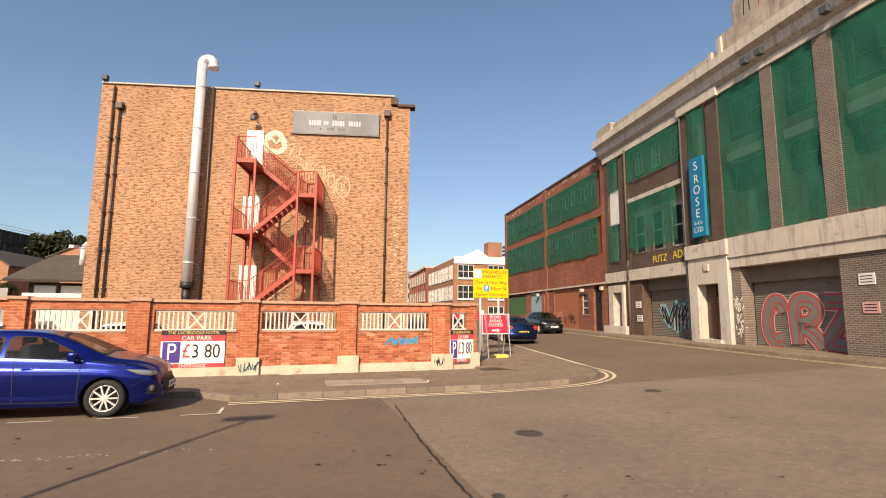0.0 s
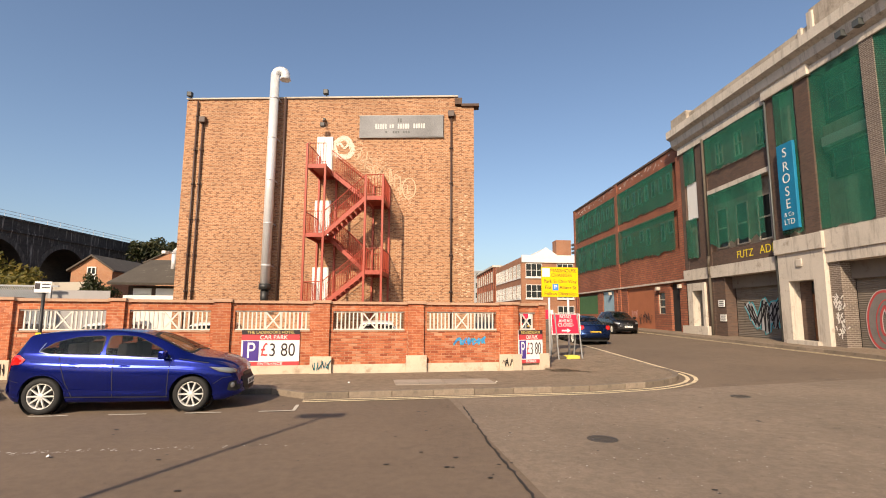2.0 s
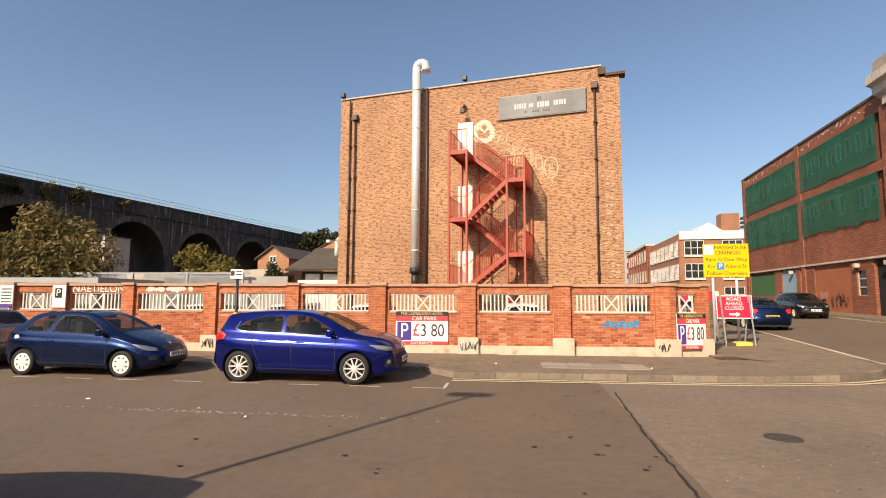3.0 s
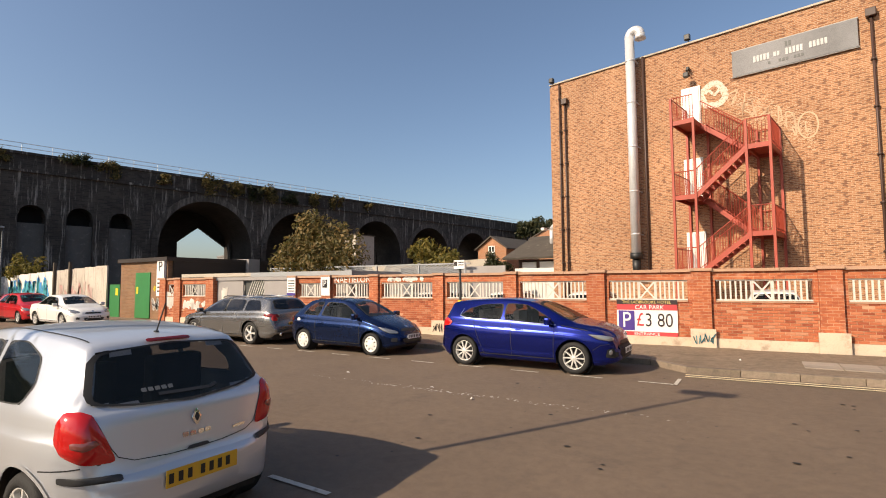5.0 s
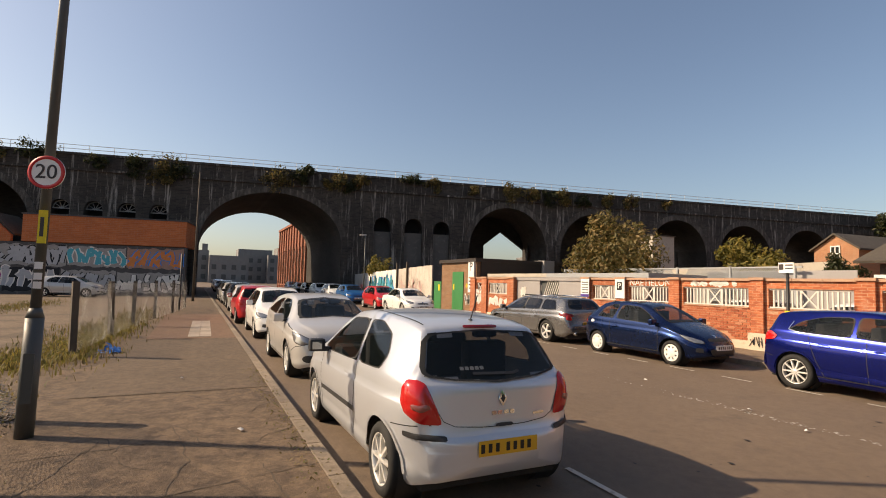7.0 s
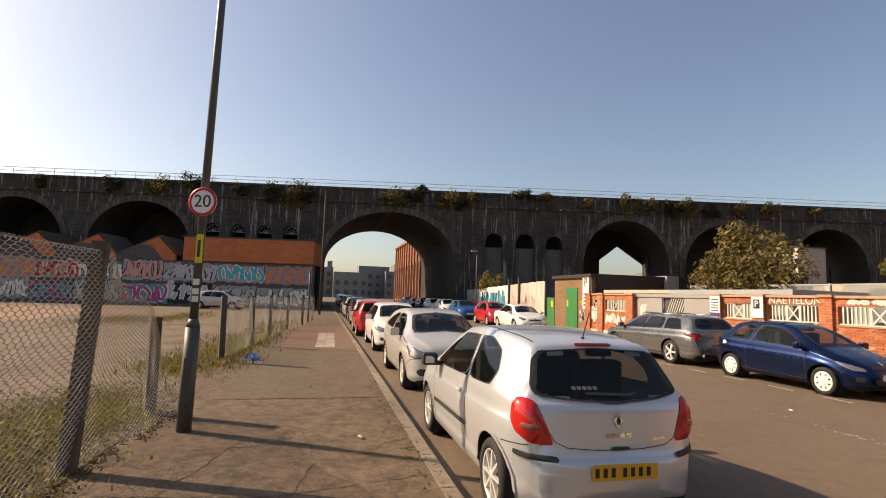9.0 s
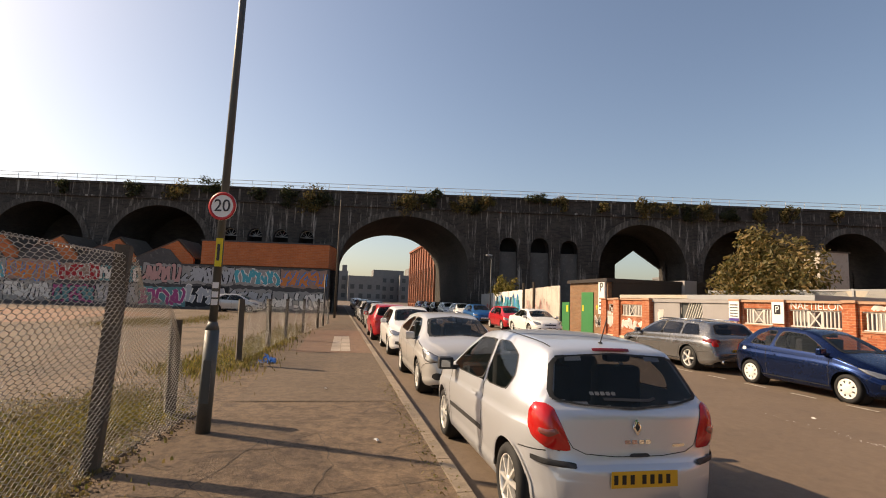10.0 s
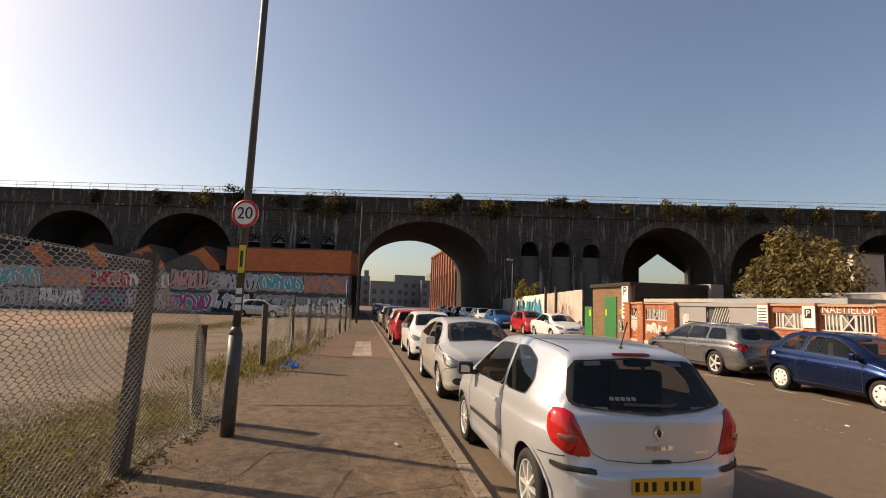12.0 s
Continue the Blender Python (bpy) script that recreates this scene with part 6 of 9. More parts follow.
ESTATE = dict(length=4.93, width=1.87, wheel=0.345, axles=(1.02, 3.93), cabin=(0.5, 3.4), seat=0.68, glass=PRIVACY,
              top=[(0, 0.6), (0.04, 0.72), (0.1, 0.98), (0.2, 1.06), (0.45, 1.33), (0.58, 1.40), (1.2, 1.44), (2.0, 1.46), (2.7, 1.42), (3.0, 1.34), (3.7, 1.02), (3.9, 0.97), (4.6, 0.84), (4.82, 0.72), (4.93, 0.55)],
              belt=[(0, 0.55), (0.15, 0.95), (0.5, 1.0), (1.5, 0.975), (3.4, 0.92), (4.2, 0.85), (4.93, 0.53)],
              plan=[(0, 0.82), (0.12, 0.9), (0.4, 0.97), (0.9, 1.0), (4.0, 1.0), (4.5, 0.93), (4.8, 0.8), (4.93, 0.64)],
              roof=[(0, 0.72), (0.2, 0.82), (0.45, 0.68), (0.7, 0.64), (2.0, 0.67), (2.8, 0.64), (3.6, 0.78), (4.0, 0.78), (4.93, 0.5)],
              windows=[("side", [(0.58, 1.04), (1.35, 1.02), (1.40, 1.345), (0.86, 1.33)]), ("side", [(1.43, 1.02), (2.28, 0.995), (2.28, 1.365), (1.48, 1.35)]), ("side", [(2.34, 0.995), (3.2, 0.96), (3.4, 0.965), (3.2, 1.09), (2.8, 1.315), (2.34, 1.365)]),
                       ("front", [(0.0, 1.05), (0.66, 1.02), (0.54, 1.32), (0.0, 1.38)]), ("rear", [(0.0, 1.08), (0.62, 1.08), (0.52, 1.34), (0.0, 1.37)])])
SALOON = dict(length=4.62, width=1.80, wheel=0.32, axles=(0.98, 3.68), cabin=(0.8, 3.2), seat=0.66,
              top=[(0, 0.6), (0.04, 0.75), (0.1, 0.95), (0.2, 1.0), (0.6, 1.04), (0.8, 1.08), (1.35, 1.34), (1.7, 1.42), (2.2, 1.44), (2.55, 1.4), (2.85, 1.31), (3.5, 1.0), (3.65, 0.95), (4.3, 0.82), (4.52, 0.7), (4.62, 0.55)],
              belt=[(0, 0.55), (0.12, 0.9), (0.5, 0.97), (1.5, 0.955), (3.2, 0.91), (3.9, 0.84), (4.62, 0.53)],
              plan=[(0, 0.80), (0.12, 0.9), (0.4, 0.97), (0.9, 1.0), (3.8, 1.0), (4.2, 0.93), (4.5, 0.8), (4.62, 0.64)],
              roof=[(0, 0.7), (0.2, 0.84), (0.7, 0.8), (1.3, 0.66), (2.0, 0.66), (2.6, 0.64), (3.4, 0.77), (3.8, 0.78), (4.62, 0.5)],
              windows=[("side", [(1.12, 1.02), (1.98, 1.0), (1.98, 1.355), (1.62, 1.34)]), ("side", [(2.04, 1.0), (2.98, 0.955), (3.15, 0.955), (2.98, 1.08), (2.6, 1.30), (2.04, 1.355)]),
                       ("front", [(0.0, 1.04), (0.64, 1.01), (0.53, 1.3), (0.0, 1.35)]), ("rear", [(0.0, 1.12), (0.60, 1.11), (0.5, 1.3), (0.0, 1.35)])])


def hatch_details(c, front=True, rear=True, plates=True, lamp=((-0.2, 0.64), (0.0, 0.63), (0.2, 0.70), (0.30, 0.80), (0.06, 0.77), (-0.18, 0.71))):
    """Lamps, grille, seams, handles, plates and mirrors that every car has."""
    s = c.s
    L, W = s["length"], s["width"] / 2
    ax = s["axles"]
    zs = smooth_line(s["belt"])
    for sd in (-1, 1):
        c.decal("headlight", lamp, ("c", sd, 1), LAMP_GLASS, 0.006, 1.0, 0.016, rim=PLASTIC)
        c.decal("tail_light", [(sd * (W * 0.66), 0.74), (sd * W * 0.86, 0.74), (sd * W * 0.87, 0.93), (sd * W * 0.74, 0.95)], ("x", -1), RED_LENS, 0.006, 1.0, 0.012)
        c.decal("fog_lamp", [(sd * 0.54, 0.36), (sd * 0.66, 0.37), (sd * 0.65, 0.46), (sd * 0.54, 0.46)], ("x", 1), PLASTIC, 0.004)
    c.decal("grille", [(-0.36, 0.30), (0.36, 0.30), (0.42, 0.44), (-0.42, 0.44)], ("x", 1), PLASTIC, 0.004)
    c.decal("upper_grille", [(-0.34, 0.60), (0.34, 0.60), (0.30, 0.665), (-0.30, 0.665)], ("x", 1), PLASTIC, 0.004)
    c.decal("badge", [(-0.045, 0.68), (0.045, 0.68), (0.04, 0.73), (-0.04, 0.73)], ("x", 1), CHROME, 0.008, 1, 0.006)
    xa, xb = ax[0] + s["wheel"] + 0.08, ax[1] - s["wheel"] - 0.05
    doors = s.get("doors", 2)
    mid = xa + (xb - xa) * 0.44
    for sd in (-1, 1):
        w = ("y", sd)
        zb = zs(mid)
        c.stroke("door_seam", [(xb - 0.05, 0.28), (xb - 0.02, zs(xb) - 0.03)], w, SEAM)
        if doors == 2:
            c.stroke("door_seam", [(mid, 0.28), (mid - 0.02, zb - 0.01)], w, SEAM)
            c.stroke("door_seam", [(xa + 0.1, 0.3), (xa - 0.02, 0.55), (xa - 0.16, zs(xa) - 0.02)], w, SEAM)
            c.decal("door_handle", [(xa + 0.02, zb - 0.16), (xa + 0.2, zb - 0.16), (xa + 0.2, zb - 0.12), (xa + 0.02, zb - 0.12)], w, c.colour, 0.022)
        else:
            c.stroke("door_seam", [(xa + 0.12, 0.3), (xa + 0.1, zs(xa) - 0.02)], w, SEAM)
        hx = mid + 0.08 if doors == 2 else xa + 0.2
        c.decal("door_handle", [(hx, zb - 0.16), (hx + 0.18, zb - 0.16), (hx + 0.18, zb - 0.12), (hx, zb - 0.12)], w, c.colour, 0.022)
        c.stroke("sill_line", [(xa - 0.02, 0.30), (xb + 0.02, 0.28)], w, SEAM, 0.02)
        # black sill strip that also paints the shadowed gap below the body
        c.stroke("sill_trim", [(xa - 0.04, 0.235), (xb + 0.04, 0.225)], w, PLASTIC, 0.055, 0.006)
        c.stroke("bonnet_seam", [(xb + 0.12, zs(xb + 0.12) + 0.02), (L - 0.55, zs(L - 0.55) - 0.005)], w, SEAM, 0.01)
        c.stroke("bumper_seam", [(ax[1] + s["wheel"] + 0.06, 0.5), (L - 0.3, 0.6), (L - 0.16, 0.62)], w, SEAM, 0.009)
        c.stroke("bumper_seam", [(ax[0] - s["wheel"] - 0.06, 0.56), (0.16, 0.6)], w, SEAM, 0.009)
    c.mirrors(xb - 0.12, zs(xb) + 0.08)
    if plates:
        c.plate(L, 0.47, True, PLATE_W)
        c.plate(0, s.get("plate_z", 0.62), False, PLATE_Y)


SILVER = paint("silver_paint", (0.60, 0.62, 0.65), 0.5, 0.3)
BLUE = paint("vivid_blue_paint", (0.004, 0.013, 0.18), 0.8, 0.25)
NAVY = paint("navy_paint", (0.006, 0.022, 0.085), 0.85, 0.27)
GREY = paint("grey_paint", (0.24, 0.238, 0.235), 0.75, 0.26)
WHITE = paint("white_paint_car", (0.76, 0.75, 0.72), 0.0, 0.3)
RED = paint("red_paint", (0.5, 0.012, 0.018), 0.1, 0.3)
BLACK = paint("black_paint_car", (0.008, 0.008, 0.009), 0.2, 0.28)
SILVER2 = paint("warm_silver_paint", (0.54, 0.52, 0.49), 0.35, 0.3)
CYAN = paint("bright_blue_paint", (0.008, 0.11, 0.32), 0.3, 0.3)


# silver hatchback, tail towards the viewer
CLIO["doors"] = 1
clio = Car(CLIO, pose(-2.48 - 3.99 / 2, 2.76, 0, 0, 0, 180), SILVER, "silver three-door hatchback with dented flank parked at the kerb")
c = clio
c.wheels("spoke", ALLOY, 8)
for sd in (-1, 1):
    tl = c.decal("tail_light", [(0.125, 1.015), (0.03, 1.02), (-0.045, 0.985), (-0.115, 0.85), (-0.18, 0.69), (-0.02, 0.70), (0.115, 0.765), (0.17, 0.85), (0.165, 0.95)], ("c", sd, -1), RED_LENS, 0.006, 1.0, 0.03, rings=10)
    c.decal("indicator_lens", [(0.05, 0.80), (-0.03, 0.79), (-0.085, 0.82), (-0.06, 0.85), (0.05, 0.845)], ("c", sd, -1), CLEAR_LENS, 0.037, 1.0, 0.006, parent=tl)
    c.decal("bumper_strip", [(sd * 0.50, 0.575), (sd * 0.745, 0.59), (sd * 0.745, 0.635), (sd * 0.50, 0.615)], ("x", -1), PLASTIC, 0.012, 1.0, 0.006)
    c.decal("bumper_strip", [(0.13, 0.585), (0.26, 0.60), (0.26, 0.64), (0.13, 0.63)], ("y", sd), PLASTIC, 0.012)
    c.decal("headlight", [(-0.2, 0.66), (0.0, 0.66), (0.2, 0.72), (0.30, 0.84), (0.06, 0.80), (-0.18, 0.73)], ("c", sd, 1), LAMP_GLASS, 0.006, 1.0, 0.016, rim=PLASTIC)
    w = ("y", sd)
    c.stroke("side_moulding", [(1.35, 0.56), (2.72, 0.53)], w, PLASTIC, 0.05, 0.012)
    c.stroke("door_seam", [(1.42, 0.3), (1.37, 0.75), (1.43, 0.99)], w, SEAM)
    c.stroke("door_seam", [(2.74, 0.27), (2.80, 0.93)], w, SEAM)
    c.stroke("roof_seam", [(1.42, 0.99), (1.57, 1.41)], w, SILVER, 0.05, 0.006)
    c.decal("door_handle", [(1.55, 0.82), (1.74, 0.815), (1.74, 0.865), (1.55, 0.87)], w, SILVER, 0.024)
    c.stroke("bumper_seam", [(0.42, 0.66), (0.2, 0.68), (0.06, 0.7)], w, SEAM, 0.008)
c.mirrors(2.62, 1.0, PLASTIC)
c.plate(0, 0.52, False, PLATE_Y)
c.plate(3.99, 0.47, True, PLATE_W)
c.stroke("tailgate_seam", [(-0.635, 0.985), (-0.60, 0.9), (-0.55, 0.78), (-0.51, 0.715), (-0.42, 0.675), (-0.2, 0.66), (0.2, 0.66), (0.42, 0.675), (0.51, 0.715), (0.55, 0.78), (0.60, 0.9), (0.635, 0.985)], ("x", -1), SEAM, 0.0055)
c.decal("tailgate_latch", [(-0.09, 0.655), (0.09, 0.655), (0.07, 0.68), (-0.07, 0.68)], ("x", -1), PLASTIC, 0.012)
c.decal("badge", [(0, 0.80), (0.04, 0.865), (0, 0.93), (-0.04, 0.865)], ("x", -1), CHROME, 0.012, 1, 0.004)
c.decal("badge_centre", [(0, 0.83), (0.02, 0.865), (0, 0.90), (-0.02, 0.865)], ("x", -1), PLASTIC, 0.018)
for y in (-0.085, -0.03, 0.03, 0.085):
    c.decal("badge_bar", [(y - 0.022, 0.745), (y + 0.022, 0.745), (y + 0.022, 0.775), (y - 0.022, 0.775)], ("x", -1), CHROME, 0.008)
c.decal("badge_bar", [(-0.42, 0.715), (-0.3, 0.715), (-0.3, 0.735), (-0.42, 0.735)], ("x", -1), CHROME, 0.006)
c.decal("brake_light", [(-0.17, 1.387), (0.17, 1.387), (0.17, 1.412), (-0.17, 1.412)], ("x", -1), DARK_RED_LENS, 0.014, 1, 0.008)
c.stroke("wiper", [(0.22, 1.045), (-0.16, 1.035), (-0.22, 1.05)], ("x", -1), PLASTIC, 0.02, 0.02)
for k in range(5):
    c.decal("window_sticker", [(0.1 + k * 0.045, 1.075), (0.135 + k * 0.045, 1.075), (0.135 + k * 0.045, 1.1), (0.1 + k * 0.045, 1.1)], ("x", -1), WHITE, 0.007)
bm = bmesh.new()
tube(bm, (0.62, 0.0, 1.43), (0.62, 0.0, 1.46), 0.02, 8)
tube(bm, (0.62, 0.0, 1.45), (0.5, 0.0, 1.68), 0.006, 6)
part("aerial", bm, PLASTIC, c.root)
for y in (-0.5, 0.5):
    c.stroke("roof_strip", [(0.56, y), (1.2, y * 1.04), (2.15, y * 1.02)], ("z", 1), SEAM, 0.014, 0.003)

# vivid blue hatchback
FIESTA["doors"] = 2
blue = Car(FIESTA, pose(-3.43, 11.36, 0, 0, 0, 0) @ pose(0.05, 0, 0), BLUE, "glossy vivid blue five-door hatchback parked beside the wall")
hatch_details(blue, lamp=((-0.16, 0.69), (0.0, 0.67), (0.2, 0.71), (0.34, 0.81), (0.08, 0.79), (-0.15, 0.74)))
blue.wheels("spoke", ALLOY, 10)
blue.decal("lower_grille", [(-0.45, 0.36), (0.45, 0.36), (0.48, 0.60), (-0.48, 0.60)], ("x", 1), SEAM, 0.008)
for sd in (-1, 1):
    blue.decal("fog_lamp_well", [(-0.17, 0.34), (0.06, 0.36), (0.04, 0.52), (-0.1, 0.54)], ("c", sd, 1), SEAM, 0.007)
    blue.decal("fog_lamp_lens", [(-0.03 + 0.045 * math.cos(k), 0.46 + 0.05 * math.sin(k)) for k in [i * math.tau / 10 for i in range(10)]], ("c", sd, 1), LAMP_GLASS, 0.014, 1, 0.008)
for sd in (-1, 1):
    blue.decal("tail_light", [(0.10, 0.84), (0.36, 0.88), (0.42, 0.96), (0.3, 1.04), (0.12, 1.02)], ("y", sd), RED_LENS, 0.008, 1, 0.012)
    blue.stroke("window_trim", [(0.66, 1.24), (0.61, 1.09), (0.80, 1.04), (1.66, 1.005), (2.84, 0.955)], ("y", sd), CHROME, 0.016, 0.012)
    blue.stroke("body_crease", [(1.05, 0.42), (2.3, 0.36), (2.75, 0.38)], ("y", sd), BLUE, 0.05, 0.012)
    blue.stroke("body_crease", [(0.5, 0.92), (1.6, 0.88), (2.9, 0.84)], ("y", sd), BLUE, 0.03, 0.008)

# navy three-door hatchback
P206["doors"] = 1
navy = Car(P206, pose(-8.72 + 0.06, 11.42, 0), NAVY, "dark navy three-door hatchback parked beside the wall")
hatch_details(navy, lamp=((-0.22, 0.55), (0.0, 0.56), (0.2, 0.64), (0.32, 0.74), (0.05, 0.68), (-0.2, 0.61)))
navy.wheels("cover", WHITE_PAINT, 8)
for sd in (-1, 1):
    navy.stroke("side_moulding", [(1.05, 0.60), (2.6, 0.57)], ("y", sd), NAVY, 0.04, 0.014)
    navy.decal("tail_light", [(0.08, 0.78), (0.2, 0.8), (0.24, 0.92), (0.12, 0.92)], ("y", sd), RED_LENS, 0.008)
bm = bmesh.new()
p, n = navy.cast(0.48, 0.84, ("y", -1))
tube(bm, p, p + Vector((0, -0.006, 0)), 0.06, 14)
part("fuel_cap", bm, WHITE, navy.root)

# grey estate, tail towards the navy car
ESTATE["doors"] = 2
estate = Car(ESTATE, pose(-11.3 - 4.93 / 2, 11.6, 0, 0, 0, 180), GREY, "dark grey estate car with roof rails parked beside the wall")
hatch_details(estate)
estate.wheels("spoke", ALLOY, 5)
for sd in (-1, 1):
    estate.decal("tail_light", [(0.06, 0.82), (0.42, 0.86), (0.46, 0.95), (0.1, 0.96)], ("y", sd), DARK_RED_LENS, 0.008, 1, 0.01)
    bm = bmesh.new()
    sweep(bm, [(0.75, sd * 0.575, 1.42), (0.9, sd * 0.6, 1.455), (2.6, sd * 0.6, 1.465), (2.8, sd * 0.58, 1.42)], 0.018)
    part("roof_rail", bm, CHROME, estate.root)
    bm = bmesh.new()
    tube(bm, (-0.05, sd * 0.55, 0.33), (0.15, sd * 0.55, 0.33), 0.05, 12)
    part("exhaust_tip", bm, CHROME, estate.root)

# silver hatchback, nose towards the viewer
FOCUS = dict(FIESTA, length=4.36, width=1.82, axles=(0.84, 3.49), cabin=(0.5, 3.1))
for key in ("top", "belt", "plan", "roof"):
    FOCUS[key] = [(x * 4.36 / 4.04, v) for x, v in FIESTA[key]]
FOCUS["windows"] = [(sd, [(x * 4.36 / 4.04, z) for x, z in w] if sd == "side" else [(y * 1.05, z) for y, z in w]) for sd, w in FIESTA["windows"]]
focus = Car(FOCUS, pose(-7.95 - 2.18, 2.94, 0), SILVER2, "warm silver five-door hatchback parked at the kerb")
hatch_details(focus, lamp=((-0.17, 0.66), (-0.02, 0.62), (0.16, 0.66), (0.27, 0.76), (0.34, 0.85), (0.08, 0.82), (-0.15, 0.74)))
focus.decal("lower_grille", [(-0.30, 0.24), (0.30, 0.24), (0.44, 0.50), (-0.44, 0.50)], ("x", 1), SEAM, 0.008)
focus.decal("grille_bar", [(-0.42, 0.665), (0.42, 0.665), (0.42, 0.70), (-0.42, 0.70)], ("x", 1), SEAM, 0.008)
for sd in (-1, 1):
    focus.decal("fog_lamp_well", [(sd * (0.64 + 0.085 * math.cos(k)), 0.40 + 0.065 * math.sin(k)) for k in [i * math.tau / 10 for i in range(10)]], ("x", 1), SEAM, 0.009)
focus.wheels("spoke", ALLOY, 5)

HATCHES = {}


def parked(spec, key, colour, label, m, front=True, spokes=5, style="spoke", material=None):
    """Another car of a shape; its parts are made anew for each colour."""
    if (key, colour.name) in HATCHES:
        ob = copy_thing(HATCHES[key, colour.name], m @ pose(-spec["length"] / 2, 0, 0))
        return tagged(ob, label)
    c = Car(spec, m, colour, label)
    hatch_details(c)
    c.wheels(style, material or ALLOY, spokes)
    for sd in (-1, 1):
        c.decal("tail_light", [(0.08, 0.78), (0.3, 0.82), (0.34, 0.95), (0.12, 0.95)], ("y", sd), RED_LENS, 0.008, 1, 0.012)
    HATCHES[key, colour.name] = c.root
    return c.root


GC = dict(CLIO, doors=2, plate_z=0.72)
SALOON["doors"] = 2
parked(GC, "small", WHITE, "white hatchback parked nose-on at the kerb", pose(-14.45 - 2, 2.93, 0))
parked(GC, "small", RED, "bright red hatchback parked tail-on at the kerb", pose(-19.95 - 2, 2.76, 0, 0, 0, 180))
parked(SALOON, "saloon", SILVER2, "silver saloon parked along the kerb", pose(-27.4, 2.95, 0))
parked(GC, "small", BLACK, "dark hatchback parked along the kerb", pose(-33, 2.95, 0))
parked(SALOON, "saloon", SILVER2, "silver saloon parked along the kerb", pose(-38.5, 2.95, 0))
parked(SALOON, "saloon", BLACK, "black saloon parked along the kerb", pose(-44.5, 2.95, 0))
parked(GC, "small", WHITE, "white hatchback parked in the street under the arch", pose(-58, 3.4, 0))
parked(SALOON, "saloon", SILVER2, "silver saloon parked beyond the arch", pose(-70, 3.4, 0))
parked(GC, "small", WHITE, "white hatchback parked beyond the arch", pose(-82, 3.6, 0))
parked(SALOON, "saloon", BLACK, "black saloon parked beyond the arch", pose(-95, 3.8, 0))

# ---- foliage ----
def leaf_mat(name, c0, c1, c2):
    m, nt, b = nodes_of(name)
    geo = nt.nodes.new("ShaderNodeNewGeometry")
    r = nt.nodes.new("ShaderNodeValToRGB")
    r.color_ramp.elements[0].color, r.color_ramp.elements[1].color = (*c0, 1), (*c2, 1)
    r.color_ramp.elements.new(0.55).color = (*c1, 1)
    nt.links.new(geo.outputs["Random Per Island"], r.inputs[0])
    nt.links.new(r.outputs[0], b.inputs["Base Color"])
    b.inputs["Roughness"].default_value = 0.6
    through_light, both = nt.nodes.new("ShaderNodeBsdfTranslucent"), nt.nodes.new("ShaderNodeMixShader")
    both.inputs[0].default_value = 0.45
    nt.links.new(r.outputs[0], through_light.inputs[0])
    nt.links.new(b.outputs[0], both.inputs[1])
    nt.links.new(through_light.outputs[0], both.inputs[2])
    nt.links.new(both.outputs[0], nt.nodes["Material Output"].inputs[0])
    return m


LEAF_OLIVE = leaf_mat("olive_leaves", (0.06, 0.062, 0.016), (0.18, 0.14, 0.045), (0.32, 0.21, 0.08))
LEAF_GREEN = leaf_mat("yellow_green_leaves", (0.08, 0.08, 0.014), (0.21, 0.175, 0.035), (0.34, 0.25, 0.06))
LEAF_DARK = leaf_mat("dark_leaves", (0.015, 0.025, 0.008), (0.04, 0.05, 0.016), (0.09, 0.08, 0.03))
GRASS_DRY = leaf_mat("dry_grass", (0.10, 0.075, 0.03), (0.2, 0.15, 0.06), (0.09, 0.10, 0.022))
BARK = surf("bark", (0.09, 0.07, 0.05), 0.9, 0.3, 4, 40, 0.5)


def leaf(bm, p, n, s, r):
    """One folded leaf at p, facing roughly along n."""
    q = n.to_track_quat("Z", "Y") @ Euler((r.uniform(-0.9, 0.9), r.uniform(-0.9, 0.9), r.uniform(0, 6.3))).to_quaternion()
    v = [bm.verts.new(p + q @ Vector(k)) for k in ((-s, 0, 0), (0, -s * 0.45, s * 0.12), (s, 0, 0), (0, s * 0.45, s * 0.12))]
    bm.faces.new(v)


def foliage(bm, centre, size, count, s, r, clumps=14):
    """Leaves gathered in clumps of uneven size round a centre, with gaps between them."""
    c = Vector(centre)
    blobs = []
    for k in range(clumps):
        d = Vector((r.gauss(0, 1), r.gauss(0, 1), r.gauss(0, 1))).normalized()
        far = r.uniform(0.25, 0.85)
        blobs.append((c + Vector((d.x * size[0], d.y * size[1], d.z * size[2])) * far, r.uniform(0.25, 0.5)))
    for i in range(count):
        b, k = blobs[r.randrange(len(blobs))]
        d = Vector((r.gauss(0, 1), r.gauss(0, 1), r.gauss(0, 1))).normalized()
        k = k * (r.random() ** 0.4)
        leaf(bm, b + Vector((d.x * size[0], d.y * size[1], d.z * size[2])) * k, d + Vector((0, 0, 0.4)), s * r.uniform(0.6, 1.3), r)


